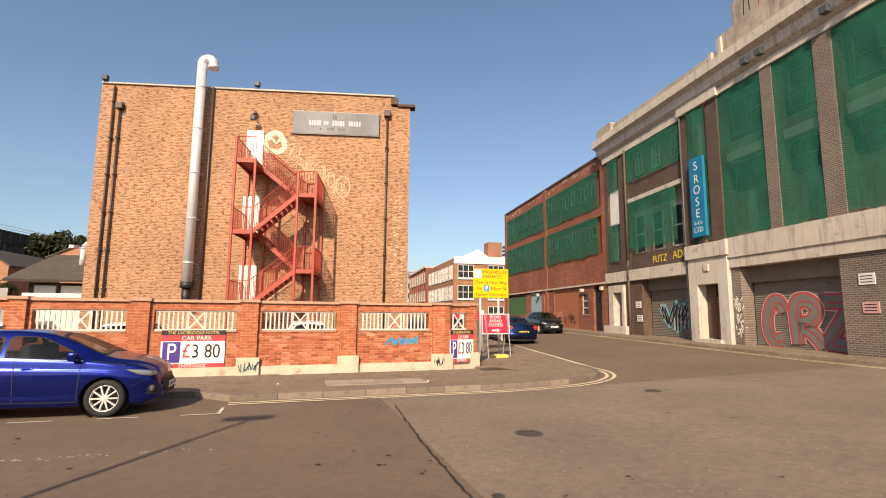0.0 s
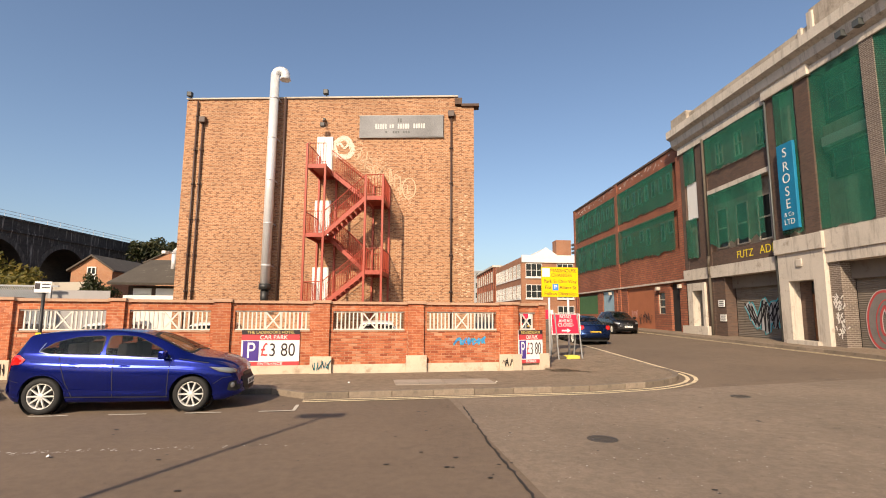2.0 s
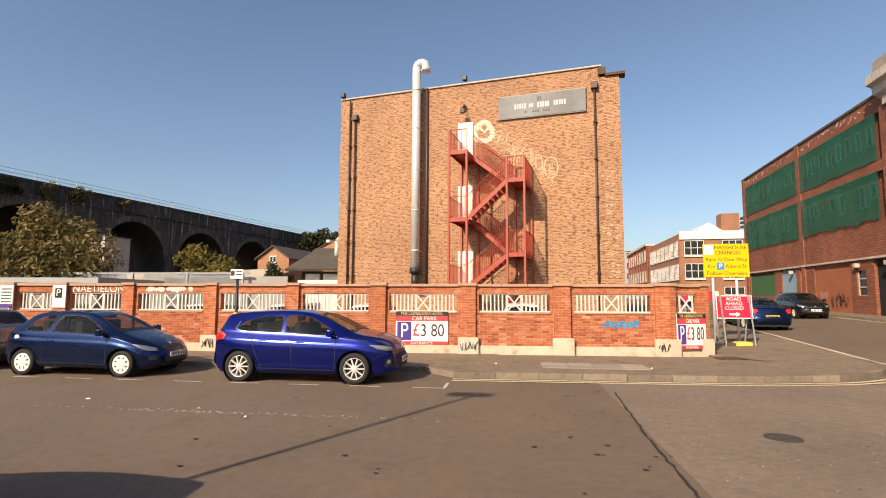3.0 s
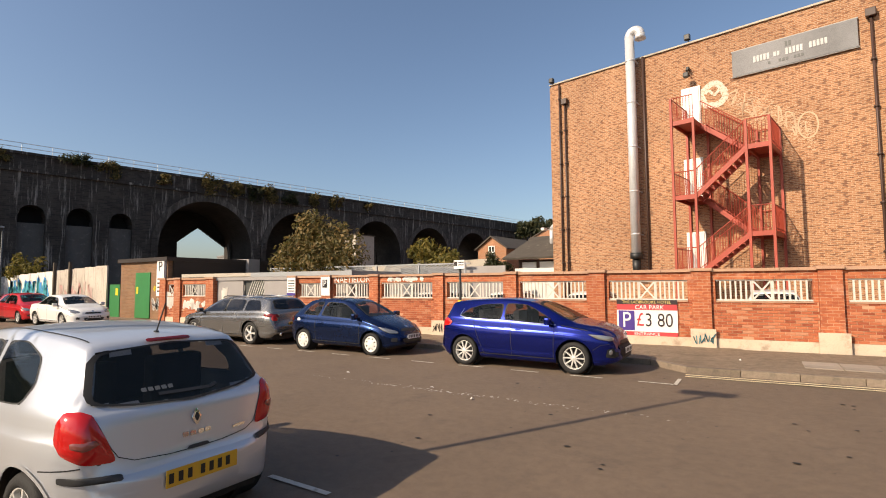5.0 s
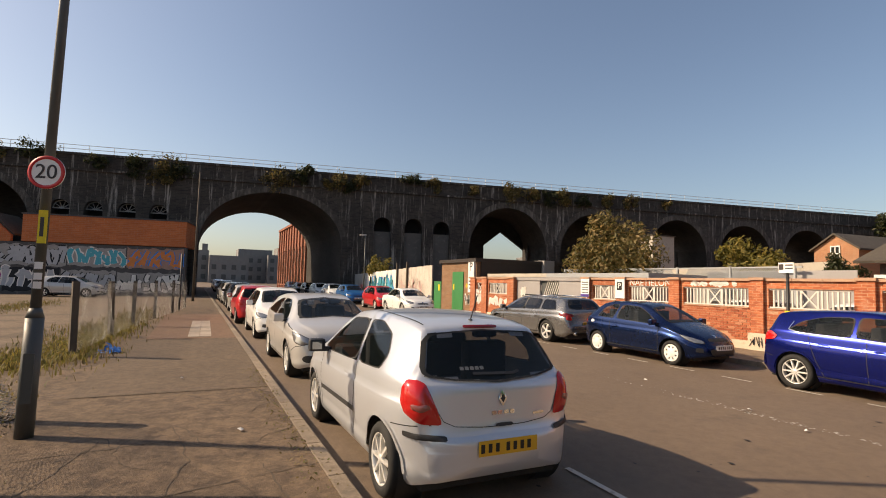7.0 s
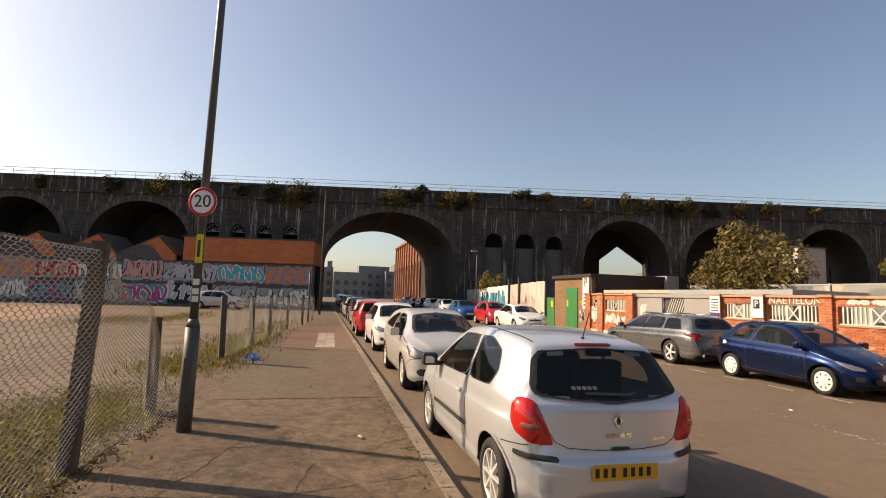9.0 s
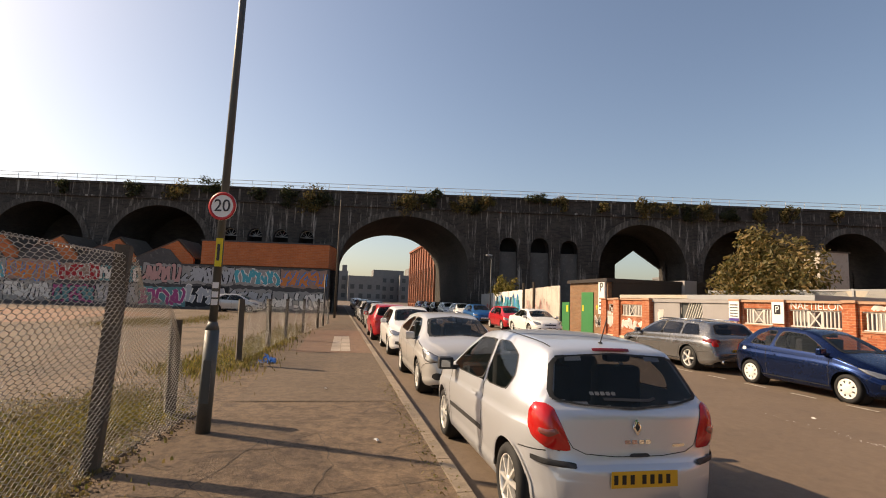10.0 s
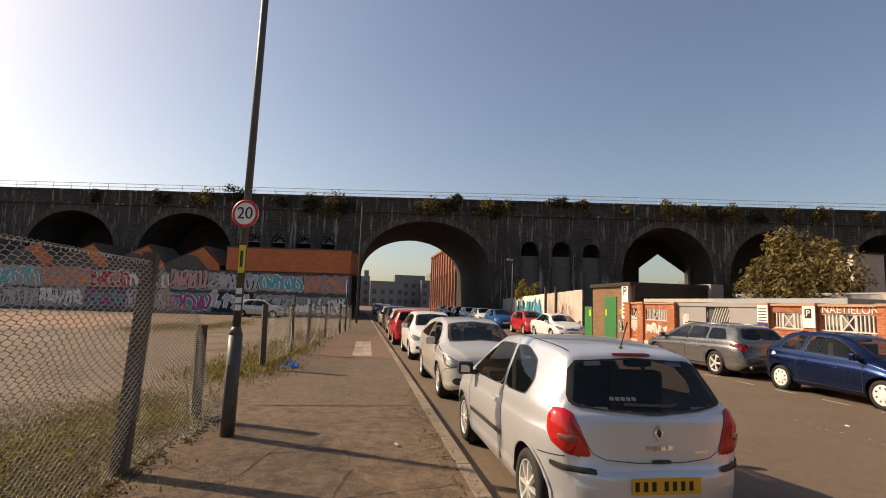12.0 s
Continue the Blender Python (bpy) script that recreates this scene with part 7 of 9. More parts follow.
def bush(name, x, y, z0, size, count, s, material, label, seed, category="bush", clumps=16):
    r = random.Random(seed)
    t = thing(name, pose(x, y, z0), label, category)
    bm = bmesh.new()
    for k in range(9):
        a, l = r.uniform(0, 6.3), r.uniform(0.3, 0.75)
        p0 = Vector((r.uniform(-0.1, 0.1), r.uniform(-0.1, 0.1), -0.1))
        p1 = Vector((math.cos(a) * size[0] * l * 0.5, math.sin(a) * size[1] * l * 0.5, size[2] * 0.9))
        p2 = Vector((math.cos(a) * size[0] * l, math.sin(a) * size[1] * l, size[2] * r.uniform(1.1, 1.7)))
        tube(bm, p0, p1, 0.05, 6, 0.03)
        tube(bm, p1, p2, 0.03, 5, 0.008)
    part("trunk", bm, BARK, t)
    bm = bmesh.new()
    foliage(bm, (0, 0, size[2]), size, count, s, r, clumps)
    tagged(part("crown", bm, material, t), kind="stuff")
    return t


bush("bush", -20.4, 20.9, 0, (3.7, 2.0, 2.85), 12000, 0.13, LEAF_OLIVE, "large rounded shrub with olive and russet leaves", 3, clumps=34)
bush("bush", -14.6, 24.5, 1.2, (2.2, 1.6, 1.6), 3500, 0.13, LEAF_GREEN, "yellow-green shrub above the car park fence", 4, clumps=16)
bush("bush", -11.7, 26.5, 2.0, (1.1, 0.8, 0.8), 1200, 0.1, LEAF_DARK, "dark straggly shrub beside the shed", 5)
bush("bush", -43.5, 15.4, 1.0, (1.8, 1.2, 1.8), 1500, 0.16, LEAF_GREEN, "thin yellow-green shrub behind the hoarding", 6)
bush("bush", -46.5, 15.6, 0.5, (1.6, 1.0, 1.5), 1100, 0.16, LEAF_OLIVE, "straggly shrub behind the hoarding", 7)


def tree(x, y, z, sx, sz, label, seed):
    r = random.Random(seed)
    t = thing("tree", pose(x, y, 0), label, "tree")
    bm = bmesh.new()
    tube(bm, (0, 0, -0.3), (0.2, 0, z * 0.6), 0.3, 10, 0.2)
    for k in range(7):
        a = k * 0.9 + r.random()
        tube(bm, (0.2, 0, z * r.uniform(0.4, 0.6)), (math.cos(a) * sx * 0.7, math.sin(a) * sx * 0.6, z + r.uniform(-0.3, 0.5) * sz), 0.12, 6, 0.02)
    part("trunk", bm, BARK, t)
    bm = bmesh.new()
    foliage(bm, (0, 0, z), (sx, sx * 0.8, sz), 2200, 0.34, r, 20)
    tagged(part("crown", bm, LEAF_DARK, t), kind="stuff")


tree(-32.5, 84, 11.4, 3.0, 2.2, "dark tree at the end of the viaduct", 20)
tree(-28.6, 82, 11.0, 1.8, 1.5, "dark tree beside the viaduct", 21)
tree(-36.0, 88, 11.8, 2.0, 1.6, "dark tree behind the viaduct", 22)

# plants rooted in the viaduct
r = random.Random(77)
for i, (s, z, a, mt) in enumerate(((-3.2, 11.6, 1.5, LEAF_OLIVE), (-1.2, 11.3, 0.9, LEAF_DARK), (7.0, 11.6, 1.1, LEAF_OLIVE), (9.7, 11.9, 0.9, LEAF_DARK), (10.2, 12.6, 0.5, LEAF_DARK), (13.0, 11.6, 1.1, LEAF_OLIVE), (14.2, 11.0, 0.7, LEAF_DARK),
                                      (20.7, 12.4, 0.8, LEAF_DARK), (23.2, 12.0, 0.9, LEAF_OLIVE), (27.5, 11.8, 0.6, LEAF_OLIVE), (31.6, 11.8, 1.0, LEAF_OLIVE), (34.5, 11.8, 0.8, LEAF_OLIVE), (38.5, 11.6, 1.1, LEAF_OLIVE), (41.0, 11.4, 0.8, LEAF_DARK), (47.0, 11.9, 0.9, LEAF_OLIVE),
                                      (-13.0, 12.5, 1.1, LEAF_DARK), (-21.0, 11.7, 0.8, LEAF_DARK), (-8.0, 11.8, 0.7, LEAF_DARK), (52, 12.0, 0.6, LEAF_OLIVE), (-28, 11.8, 0.7, LEAF_DARK), (-5.0, 11.5, 1.0, LEAF_DARK), (15.6, 11.9, 0.8, LEAF_OLIVE), (36.4, 11.5, 0.9, LEAF_DARK), (44.2, 11.6, 0.8, LEAF_OLIVE), (-16.5, 11.8, 0.9, LEAF_OLIVE))):
    a *= 1.3
    t = thing("wall_plant", VX @ pose(s, -0.3, z), "scrubby plant rooted in the viaduct parapet", "plant", "viaduct plants")
    bm = bmesh.new()
    for k in range(5):
        tube(bm, (0, 0.3, -0.3), (r.uniform(-a, a) * 0.8, r.uniform(-0.5, 0.1), r.uniform(-0.2, a)), 0.02, 4, 0.005)
    part("stem", bm, BARK, t)
    bm = bmesh.new()
    foliage(bm, (0, 0, 0.1), (a * 1.25, 0.6, a * 0.95), int(560 * a), 0.13, r, 11)
    tagged(part("crown", bm, mt, t), kind="stuff")

# ---- things behind and beyond the car park wall ----
GREY_PAINT = surf("grey_gate_paint", (0.30, 0.28, 0.27), 0.55, 0.12, 1.5, 50, 0.1)
LIGHT_GREY = surf("pale_grey_paint", (0.32, 0.33, 0.335), 0.6, 0.12, 1.5, 50, 0.1)
ORANGE_BRICK = brick_mat("orange_brick", (0.50, 0.13, 0.04), (0.58, 0.17, 0.055), (0.5, 0.24, 0.14), vary=0.25, row=0.15, width=0.45)
SUB_BRICK = brick_mat("substation_brick", (0.20, 0.10, 0.05), (0.27, 0.14, 0.07), (0.25, 0.17, 0.11), vary=0.25)
# dark brown for the roof; on the flank it paints in the shade
BROWN_FLANK_SHADE = surf("dark_brown_and_flank_shade", (0.028, 0.02, 0.017), 0.6, 0.15, 1, 40, 0.1)
sub = thing("substation", Matrix(), "brown brick substation block with a green steel door", "building")
boxes("wall", SUB_BRICK, sub, (-28.5, -24.0, 14.75, 18.0, 0, 3.05))
# side away from the sun, its shade put into the colour
boxes("side_wall", BROWN_FLANK_SHADE, sub, (-24.0, -23.9, 15.0, 20.6, 0, 3.2), label="flank wall painted dark brown for its shaded side")
boxes("roof", BROWN_FLANK_SHADE, sub, (-28.6, -23.85, 14.6, 20.7, 3.05, 3.25))
d = boxes("door", GREEN_PAINT, sub, (-26.9, -25.5, 14.7, 14.75, 0.15, 2.5), label="green steel door", bevel=0.01)
boxes("door_notice", YELLOW_SPRAY, d, (-26.75, -26.6, 14.69, 14.7, 1.4, 1.75))
boxes("warning_board", VIN_WHITE, sub, (-24.75, -24.1, 14.62, 14.74, 1.3, 3.25), label="tall white parking board")
lettering("sign_letter", "P", 0.7, BLACK_SPRAY, sub, pose(-24.42, 14.615, 2.75))
for k in range(4):
    boxes("notice_bar", BLACK_SPRAY, sub, (-24.65, -24.2, 14.615, 14.62, 1.5 + k * 0.2, 1.58 + k * 0.2))
graffiti(sub, -25.3, -24.3, 0.5, 1.2, 14.745, PALE, BLACK_SPRAY, 3, 31, 0.03, PALE)
graffiti(sub, -25.2, -24.9, 1.5, 1.8, 14.745, YELLOW_SPRAY, YELLOW_SPRAY, 2, 33, 0.02, YELLOW_SPRAY)
boxes("gate_leaf", GREEN_PAINT, sub, (-30.0, -28.9, 14.9, 15.0, 0, 1.9))
boxes("gate_notice", YELLOW_SPRAY, sub, (-29.3, -29.05, 14.88, 14.9, 1.3, 1.7))

hoard = thing("hoarding", Matrix(), "graffitied timber and steel hoarding along the street", "hoarding")
cols = (LIGHT_GREY, LIGHT_GREY, PALE, PALE, PALE, STONE, STONE)
for k in range(14):
    x0 = -48.5 + k * 1.32
    boxes("hoarding_panel", LIGHT_GREY if k < 3 else (PALE if k < 9 else STONE), hoard, (x0, x0 + 1.3, 14.75, 14.82 + 0.01 * (k % 2), 0, 2.45 + 0.04 * k))
graffiti(hoard, -43.5, -37.2, 0.3, 2.4, 14.74, BLUE_SPRAY, CYAN_SPRAY, 9, 41, 0.11, PALE)
graffiti(hoard, -48.0, -44.5, 0.5, 1.6, 14.74, PINK, RED_SPRAY, 5, 42, 0.06, LIGHT_GREY)
graffiti(hoard, -36.0, -31.5, 0.4, 2.2, 14.74, STONE, PINK, 5, 43, 0.05, STONE)
for x in (-36.5, -34.4):
    boxes("hoarding_post", TIMBER, hoard, (x, x + 0.14, 14.6, 14.74, 0, 3.3))

# grey gates and the flat-roofed kiosk behind them
gates = thing("vehicle_gates", WM, "plain grey steel car park gates", "gate")
boxes("gate_leaf", GREY_PAINT, gates, (-19.4, -17.75, 0.1, 0.16, 0.1, 2.02), bevel=0.01)
boxes("gate_leaf", GREY_PAINT, gates, (-16.5, -15.0, 0.1, 0.16, 0.1, 2.02), bevel=0.01)
for k in range(9):
    bm = bmesh.new()
    u = -17.7 + k * 0.13
    bar(bm, (u, 0.13, 0.9 + 0.02), (u + 0.5, 0.13, 2.0), 0.03, 0.032)
    part("lattice_bar", bm, RAIL_WHITE, gates)
boxes("lattice_back", DARK_METAL, gates, (-17.75, -16.5, 0.2, 0.22, 0.1, 2.02))
boxes("gate_beam", GREY_PAINT, gates, (-19.45, -14.95, 0.05, 0.2, 2.02, 2.16))
graffiti(gates, -19.2, -18.8, 0.8, 1.8, 0.095, PALE, PALE, 2, 51, 0.03, PALE)
kiosk = thing("kiosk", WM, "low flat-roofed white kiosk behind the gates", "hut")
boxes("wall", GREY_PAINT, kiosk, (-22.5, -12.8, 1.2, 4.0, 0, 2.2))
boxes("roof", CONCRETE, kiosk, (-22.8, -18.0, 0.7, 4.2, 2.2, 2.36))
boxes("roof", LIGHT_GREY, kiosk, (-18.0, -12.4, 0.7, 4.2, 2.18, 2.36))
boxes("wall_block", GREY_PAINT, kiosk, (-24.9, -23.4, 5.2, 6.0, 0, 3.3))

# diagonal lattice fence
lat = thing("lattice_fence", pose(-23.2, 20.2, 0, 0, 0, 3.4), "grey steel fence of diagonal slats behind the car park", "fence", kind="structure")
for k in range(170):
    u = 0.3 + k * 0.07
    right = (k // 34) % 2
    bm = bmesh.new()
    a, b = ((u, 0, 1.4), (u + 0.9, 0, 2.72)) if right else ((u + 0.9, 0, 1.4), (u, 0, 2.72))
    bar(bm, a, b, 0.025, 0.026)
    part("slat", bm, LIGHT_GREY, lat)
boxes("top_rail", LIGHT_GREY, lat, (0.2, 13.0, -0.04, 0.04, 2.72, 2.78))
boxes("bottom_rail", LIGHT_GREY, lat, (0.2, 13.0, -0.04, 0.04, 1.32, 1.4))
for k in range(6):
    boxes("post", LIGHT_GREY, lat, (0.2 + k * 2.5, 0.28 + k * 2.5, -0.05, 0.05, 0, 2.8))
boxes("backing_panel", GREY_PAINT, lat, (9.0, 14.6, 0.3, 0.35, 0, 2.62))
bm = bmesh.new()
slab_poly(bm, [(-22.0, 0), (-12.0, 0), (-12.0, 3.3), (-22.0, 3.0)], 27.4, 27.7)
solo("garden_wall", bm, CONCRETE, Matrix(), "long pale rendered yard wall", "wall", kind="structure")
wb = thing("white_shed", pose(-37.5, 40.5, 0), "white-clad shed glimpsed through an arch", "building")
boxes("wall", CONCRETE, wb, (0, 3, 0, 3.0, 0, 7.0))
boxes("roof", SLATE, wb, (-0.1, 3.1, -0.1, 3.1, 7.0, 7.1))


def gable_house(x, y, w, d, eave, ridge, rot, label, material=HOUSE_BRICK, win=True, chimney=True):
    h = thing("house", pose(x, y, 0, 0, 0, rot), label, "house")
    bm = bmesh.new()
    slab_poly(bm, [(0, 0), (w, 0), (w, eave), (w / 2, ridge), (0, eave)], 0, d)
    part("wall", bm, material, h)
    for s in (0, 1):
        bm = bmesh.new()
        e = 0.25
        xa, za = (-e, eave - e * (ridge - eave) / (w / 2)) if s == 0 else (w + e, eave - e * (ridge - eave) / (w / 2))
        slab_poly(bm, [(xa, za), (w / 2, ridge + 0.02), (w / 2, ridge + 0.16), (xa, za + 0.14)], -0.25, d + 0.2)
        part("roof_slope", bm, SLATE, h, "grey slate roof slope")
    if win:
        wd = boxes("window", WIN_DARK, h, (w * 0.4, w * 0.6, -0.03, 0.02, eave - 1.0, eave + 0.2))
        bm = bmesh.new()
        for a in (0.4, 0.5, 0.6):
            box(bm, w * a - 0.035, w * a + 0.035, -0.08, -0.03, eave - 1.05, eave + 0.25)
        for z in (eave - 1.0, eave - 0.4, eave + 0.2):
            box(bm, w * 0.4, w * 0.6, -0.075, -0.028, z - 0.05, z + 0.05)
        part("frame", bm, WHITE_PAINT, wd)
    if chimney:
        boxes("chimney", material, h, (w * 0.42, w * 0.58, d * 0.7, d * 0.8, ridge - 0.3, ridge + 0.9))
    return h


gable_house(-23.0, 46, 3.3, 7, 5.3, 6.4, -6, "small orange-brick gabled house with one sash window", chimney=False)
gable_house(-19.5, 62, 7.5, 8, 8.0, 9.6, -8, "distant brick house with a slate roof")
gable_house(-27, 70, 6, 8, 8.2, 9.6, -8, "distant brick house with a slate roof")
shed = thing("yard_shed", pose(-14.2, 30.5, 0, 0, 0, -4), "low white-walled shed with a worn slate roof", "shed")
boxes("wall", WHITE_PAINT, shed, (2.1, 6.4, 0, 0.3, 0, 2.75))
boxes("wall", DARK_BRICK, shed, (2.1, 6.4, 0.5, 7, 0, 3.3))
for u in (2.4, 3.6, 4.8, 6.0):
    boxes("white_panel", WHITE_PAINT, shed, (u, u + 0.95, 0.42, 0.5, 2.75, 3.15))
bm = bmesh.new()
slab_poly(bm, [(-0.35, 3.3), (4.2, 5.0), (4.2, 5.12), (-0.4, 3.42)], 1.8, 7)
part("roof_slope", bm, SLATE, shed, "worn grey roof", Matrix(((0, 1, 0, -0.4), (1, 0, 0, 0), (0, 0, 1, 0), (0, 0, 0, 1))))
bm = bmesh.new()
sweep(bm, [(3.6, 2.4, 4.2), (3.6, 2.4, 5.4), (3.9, 2.4, 5.7), (4.6, 2.4, 5.7)], 0.16)
part("vent_pipe", bm, GALV, shed)

# ---- left side: saw-tooth works with a painted wall ----
WK = VX @ pose(0, -4.6, 0)
works = thing("works_building", WK, "low saw-tooth works with a graffitied wall and orange gables", "building")
DARK_WALL = surf("painted_dark_wall", (0.075, 0.07, 0.068), 0.8, 0.3, 0.6, 20, 0.2, stain=(0.2, 0.19, 0.18), stain_at=(0.55, 0.75))
boxes("wall", DARK_WALL, works, (-62, 0.5, 0, 0.4, 0, 4.2))
boxes("brick_strip", ORANGE_BRICK, works, (-11.4, 0.4, -0.1, 3.5, 4.25, 6.4), label="blind orange brick upper wall")
boxes("strip_coping", DARK_WALL, works, (-11.5, 0.5, -0.16, 3.5, 6.4, 6.52))
for k in range(9):
    u = -12.2 - k * 5.4
    bm = bmesh.new()
    slab_poly(bm, [(u, 4.2), (u - 5.4, 4.2), (u - 5.4, 4.5), (u - 1.6, 6.3), (u, 4.7)], 0.1, 0.45)
    part("saw_gable", bm, ORANGE_BRICK, works, "orange brick saw-tooth gable")
    bm = bmesh.new()
    slab_poly(bm, [(u - 5.5, 4.55), (u - 1.6, 6.4), (u - 1.6, 6.55), (u - 5.5, 4.7)], 0.35, 4.5)
    part("roof_slope", bm, SLATE, works)
    bm = bmesh.new()
    slab_poly(bm, [(u - 1.6, 6.4), (u + 0.05, 4.72), (u + 0.05, 4.86), (u - 1.6, 6.55)], 0.35, 4.5)
    part("roof_slope", bm, SLATE, works)
    bm = bmesh.new()
    slab_poly(bm, [(u - 1.0, 4.2), (u - 5.2, 4.2), (u - 5.2, 4.6), (u - 3.0, 5.6), (u - 2.2, 5.5)], 0.02, 0.1)
    part("tarred_panel", bm, DARK_WALL, works)
def throw_up(parent, u0, u1, z0, z1, y, ground, fill, line, letters, seed):
    """Fat sprayed letters, unreadable, on a rolled-on ground of another colour."""
    r = random.Random(seed)
    bm = bmesh.new()
    n = 16
    lo, hi = ([(u0 + (u1 - u0) * i / n, z + r.uniform(-0.1, 0.1)) for i in range(n + 1)] for z in (z0, z1))
    va, vb = ([bm.verts.new((x, y, z)) for x, z in row] for row in (lo, hi))
    for i in range(n):
        bm.faces.new((va[i], va[i + 1], vb[i + 1], vb[i]))
    part("painted_ground", bm, ground, parent)
    cw, h = (u1 - u0) / letters, z1 - z0
    for k in range(letters):
        cx, cz = u0 + cw * (k + 0.5) + r.uniform(-0.05, 0.05), (z0 + z1) / 2 + r.uniform(-0.08, 0.08) * h
        bm = bmesh.new()
        strokes = []
        for j in range(r.randint(3, 4)):
            (xa, za), (xb, zb) = r.sample([(-0.38, -0.4), (-0.38, 0.4), (0.36, -0.4), (0.36, 0.4), (0.0, 0.42), (0.0, -0.42), (0.3, 0.0), (-0.3, 0.05)], 2)
            bend = (r.uniform(-0.2, 0.2), r.uniform(-0.1, 0.1))
            strokes.append([(cx + cw * 1.05 * x, cz + h * 0.86 * z) for x, z in ((xa, za), ((xa + xb) / 2 + bend[0], (za + zb) / 2 + bend[1]), (xb, zb))])
        for idx, (wide, depth) in enumerate(((0.44, 0.004), (0.28, 0.009))):
            for j, q in enumerate(strokes):
                old = len(bm.faces)
                ribbon(bm, curve_of(q, 4), wide * r.uniform(0.85, 1.1), y - depth - 0.0008 * j - 0.0002 * k)
                bm.faces.ensure_lookup_table()
                for f in bm.faces[old:]:
                    f.material_index = idx
        tagged(part("graffiti", bm, [line, fill], parent, "fat sprayed letter with an outline"), kind="stuff")


rg = random.Random(12)
ASH = surf("grey_emulsion", (0.33, 0.31, 0.285), 0.85, 0.25, 1.2, 20, 0.1)
TEAL = surf("teal_spray", (0.10, 0.26, 0.27), 0.8, 0.2, 3, 40, 0.05)
MAGENTA = surf("magenta_spray", (0.42, 0.07, 0.2), 0.8, 0.2, 3, 40, 0.05)
BRICK_PINK = surf("faded_pink_ground", (0.36, 0.22, 0.17), 0.85, 0.25, 1.5, 20, 0.1)
UPPER = [(ASH, CYAN_SPRAY, PALE), (BRICK_PINK, ORANGE_SPRAY, BLUE_SPRAY), (ASH, PINK, BLACK_SPRAY), (ASH, SILVER_SPRAY, BLACK_SPRAY), (BRICK_PINK, RED_SPRAY, PALE), (TEAL, PALE, BLACK_SPRAY)]
LOWER = [(ASH, SILVER_SPRAY, BLACK_SPRAY), (ASH, PALE, BLACK_SPRAY), (TEAL, MAGENTA, PALE), (BLACK_SPRAY, SILVER_SPRAY, PALE), (MAGENTA, TEAL, BLACK_SPRAY)]
order = (1, 0, 3, 2, 5, 4)
for rows, lo, hi in ((UPPER, 2.3, 4.05), (LOWER, 0.35, 2.15)):
    u, k = 0.4, 0
    while u > -58:
        w = rg.uniform(3.6, 5.2)
        g, f, l = rows[(order[k % 6]) % len(rows)]
        throw_up(works, u - w, u - 0.1, lo + rg.uniform(-0.1, 0.1), hi + rg.uniform(-0.25, 0.08), -0.012, g, f, l, rg.randint(5, 7), int(300 + k + lo * 100))
        u -= w
        k += 1

# ---- beyond the arch ----
def pilaster_block(name, m, length, height, depth, bays, storeys, material, label, win=STONE):
    b = thing(name, m, label, "building")
    boxes("wall", material, b, (0, length, 0.2, depth, 0, height))
    boxes("cornice", win, b, (-0.1, length + 0.1, -0.15, depth, height, height + 0.35))
    for i in range(bays + 1):
        u = length * i / bays
        boxes("pilaster", material, b, (u - 0.3, u + 0.3, 0.0, 0.2, 0, height))
    for i in range(bays):
        for s in range(storeys):
            u0, u1 = length * i / bays + 0.55, length * (i + 1) / bays - 0.55
            z0 = height * s / storeys + 0.9
            w = boxes("window", WIN_DARK, b, (u0, u1, 0.12, 0.22, z0, z0 + height / storeys * 0.55))
            bm = bmesh.new()
            for k in range(3):
                uu = u0 + (u1 - u0) * k / 2
                box(bm, uu - 0.05, uu + 0.05, 0.06, 0.12, z0, z0 + height / storeys * 0.55)
            box(bm, u0 - 0.08, u1 + 0.08, 0.02, 0.13, z0 - 0.16, z0)
            part("frame", bm, win, w)
    return b


pilaster_block("brick_warehouse", pose(-99, 14.3, 0), 26, 10.6, 14, 10, 1, RED_BRICK, "red-orange brick warehouse with tall pilasters beyond the arch", RED_BRICK)
pilaster_block("brick_terrace", pose(-62, -0.8, 0, 0, 0, 180), 36, 8.2, 10, 9, 2, RED_BRICK, "shaded brick terrace beyond the arch")
GREY_FAR = surf("distant_grey", (0.2, 0.195, 0.19), 0.9, 0.15, 0.05, 1, 0.05)
for i, (y0, y1, h, x) in enumerate(((-14, 4, 11, -190), (4, 16, 9, -180), (14, 26, 12.5, -200), (24, 44, 10.5, -195), (30, 36, 14.5, -215), (-40, -14, 12, -200), (2, 4, 15, -220), (44, 70, 9, -190))):
    t = thing("distant_block", Matrix(), "hazy grey distant city block", "building", "skyline")
    boxes("wall", GREY_FAR, t, (x - 12, x, y0, y1, 0, h))
    for s in range(int(h / 3.2)):
        for k in range(int((y1 - y0) / 3)):
            boxes("window", DARK_METAL, t, (x, x + 0.1, y0 + 0.8 + k * 3, y0 + 2.2 + k * 3, 1.2 + s * 3.2, 2.8 + s * 3.2))
pilaster_block("grey_shed", pose(-84, 62, 0, 0, 0, 79), 30, 7.4, 8, 6, 1, GREY_FAR, "low grey building seen through a viaduct arch", GREY_FAR)

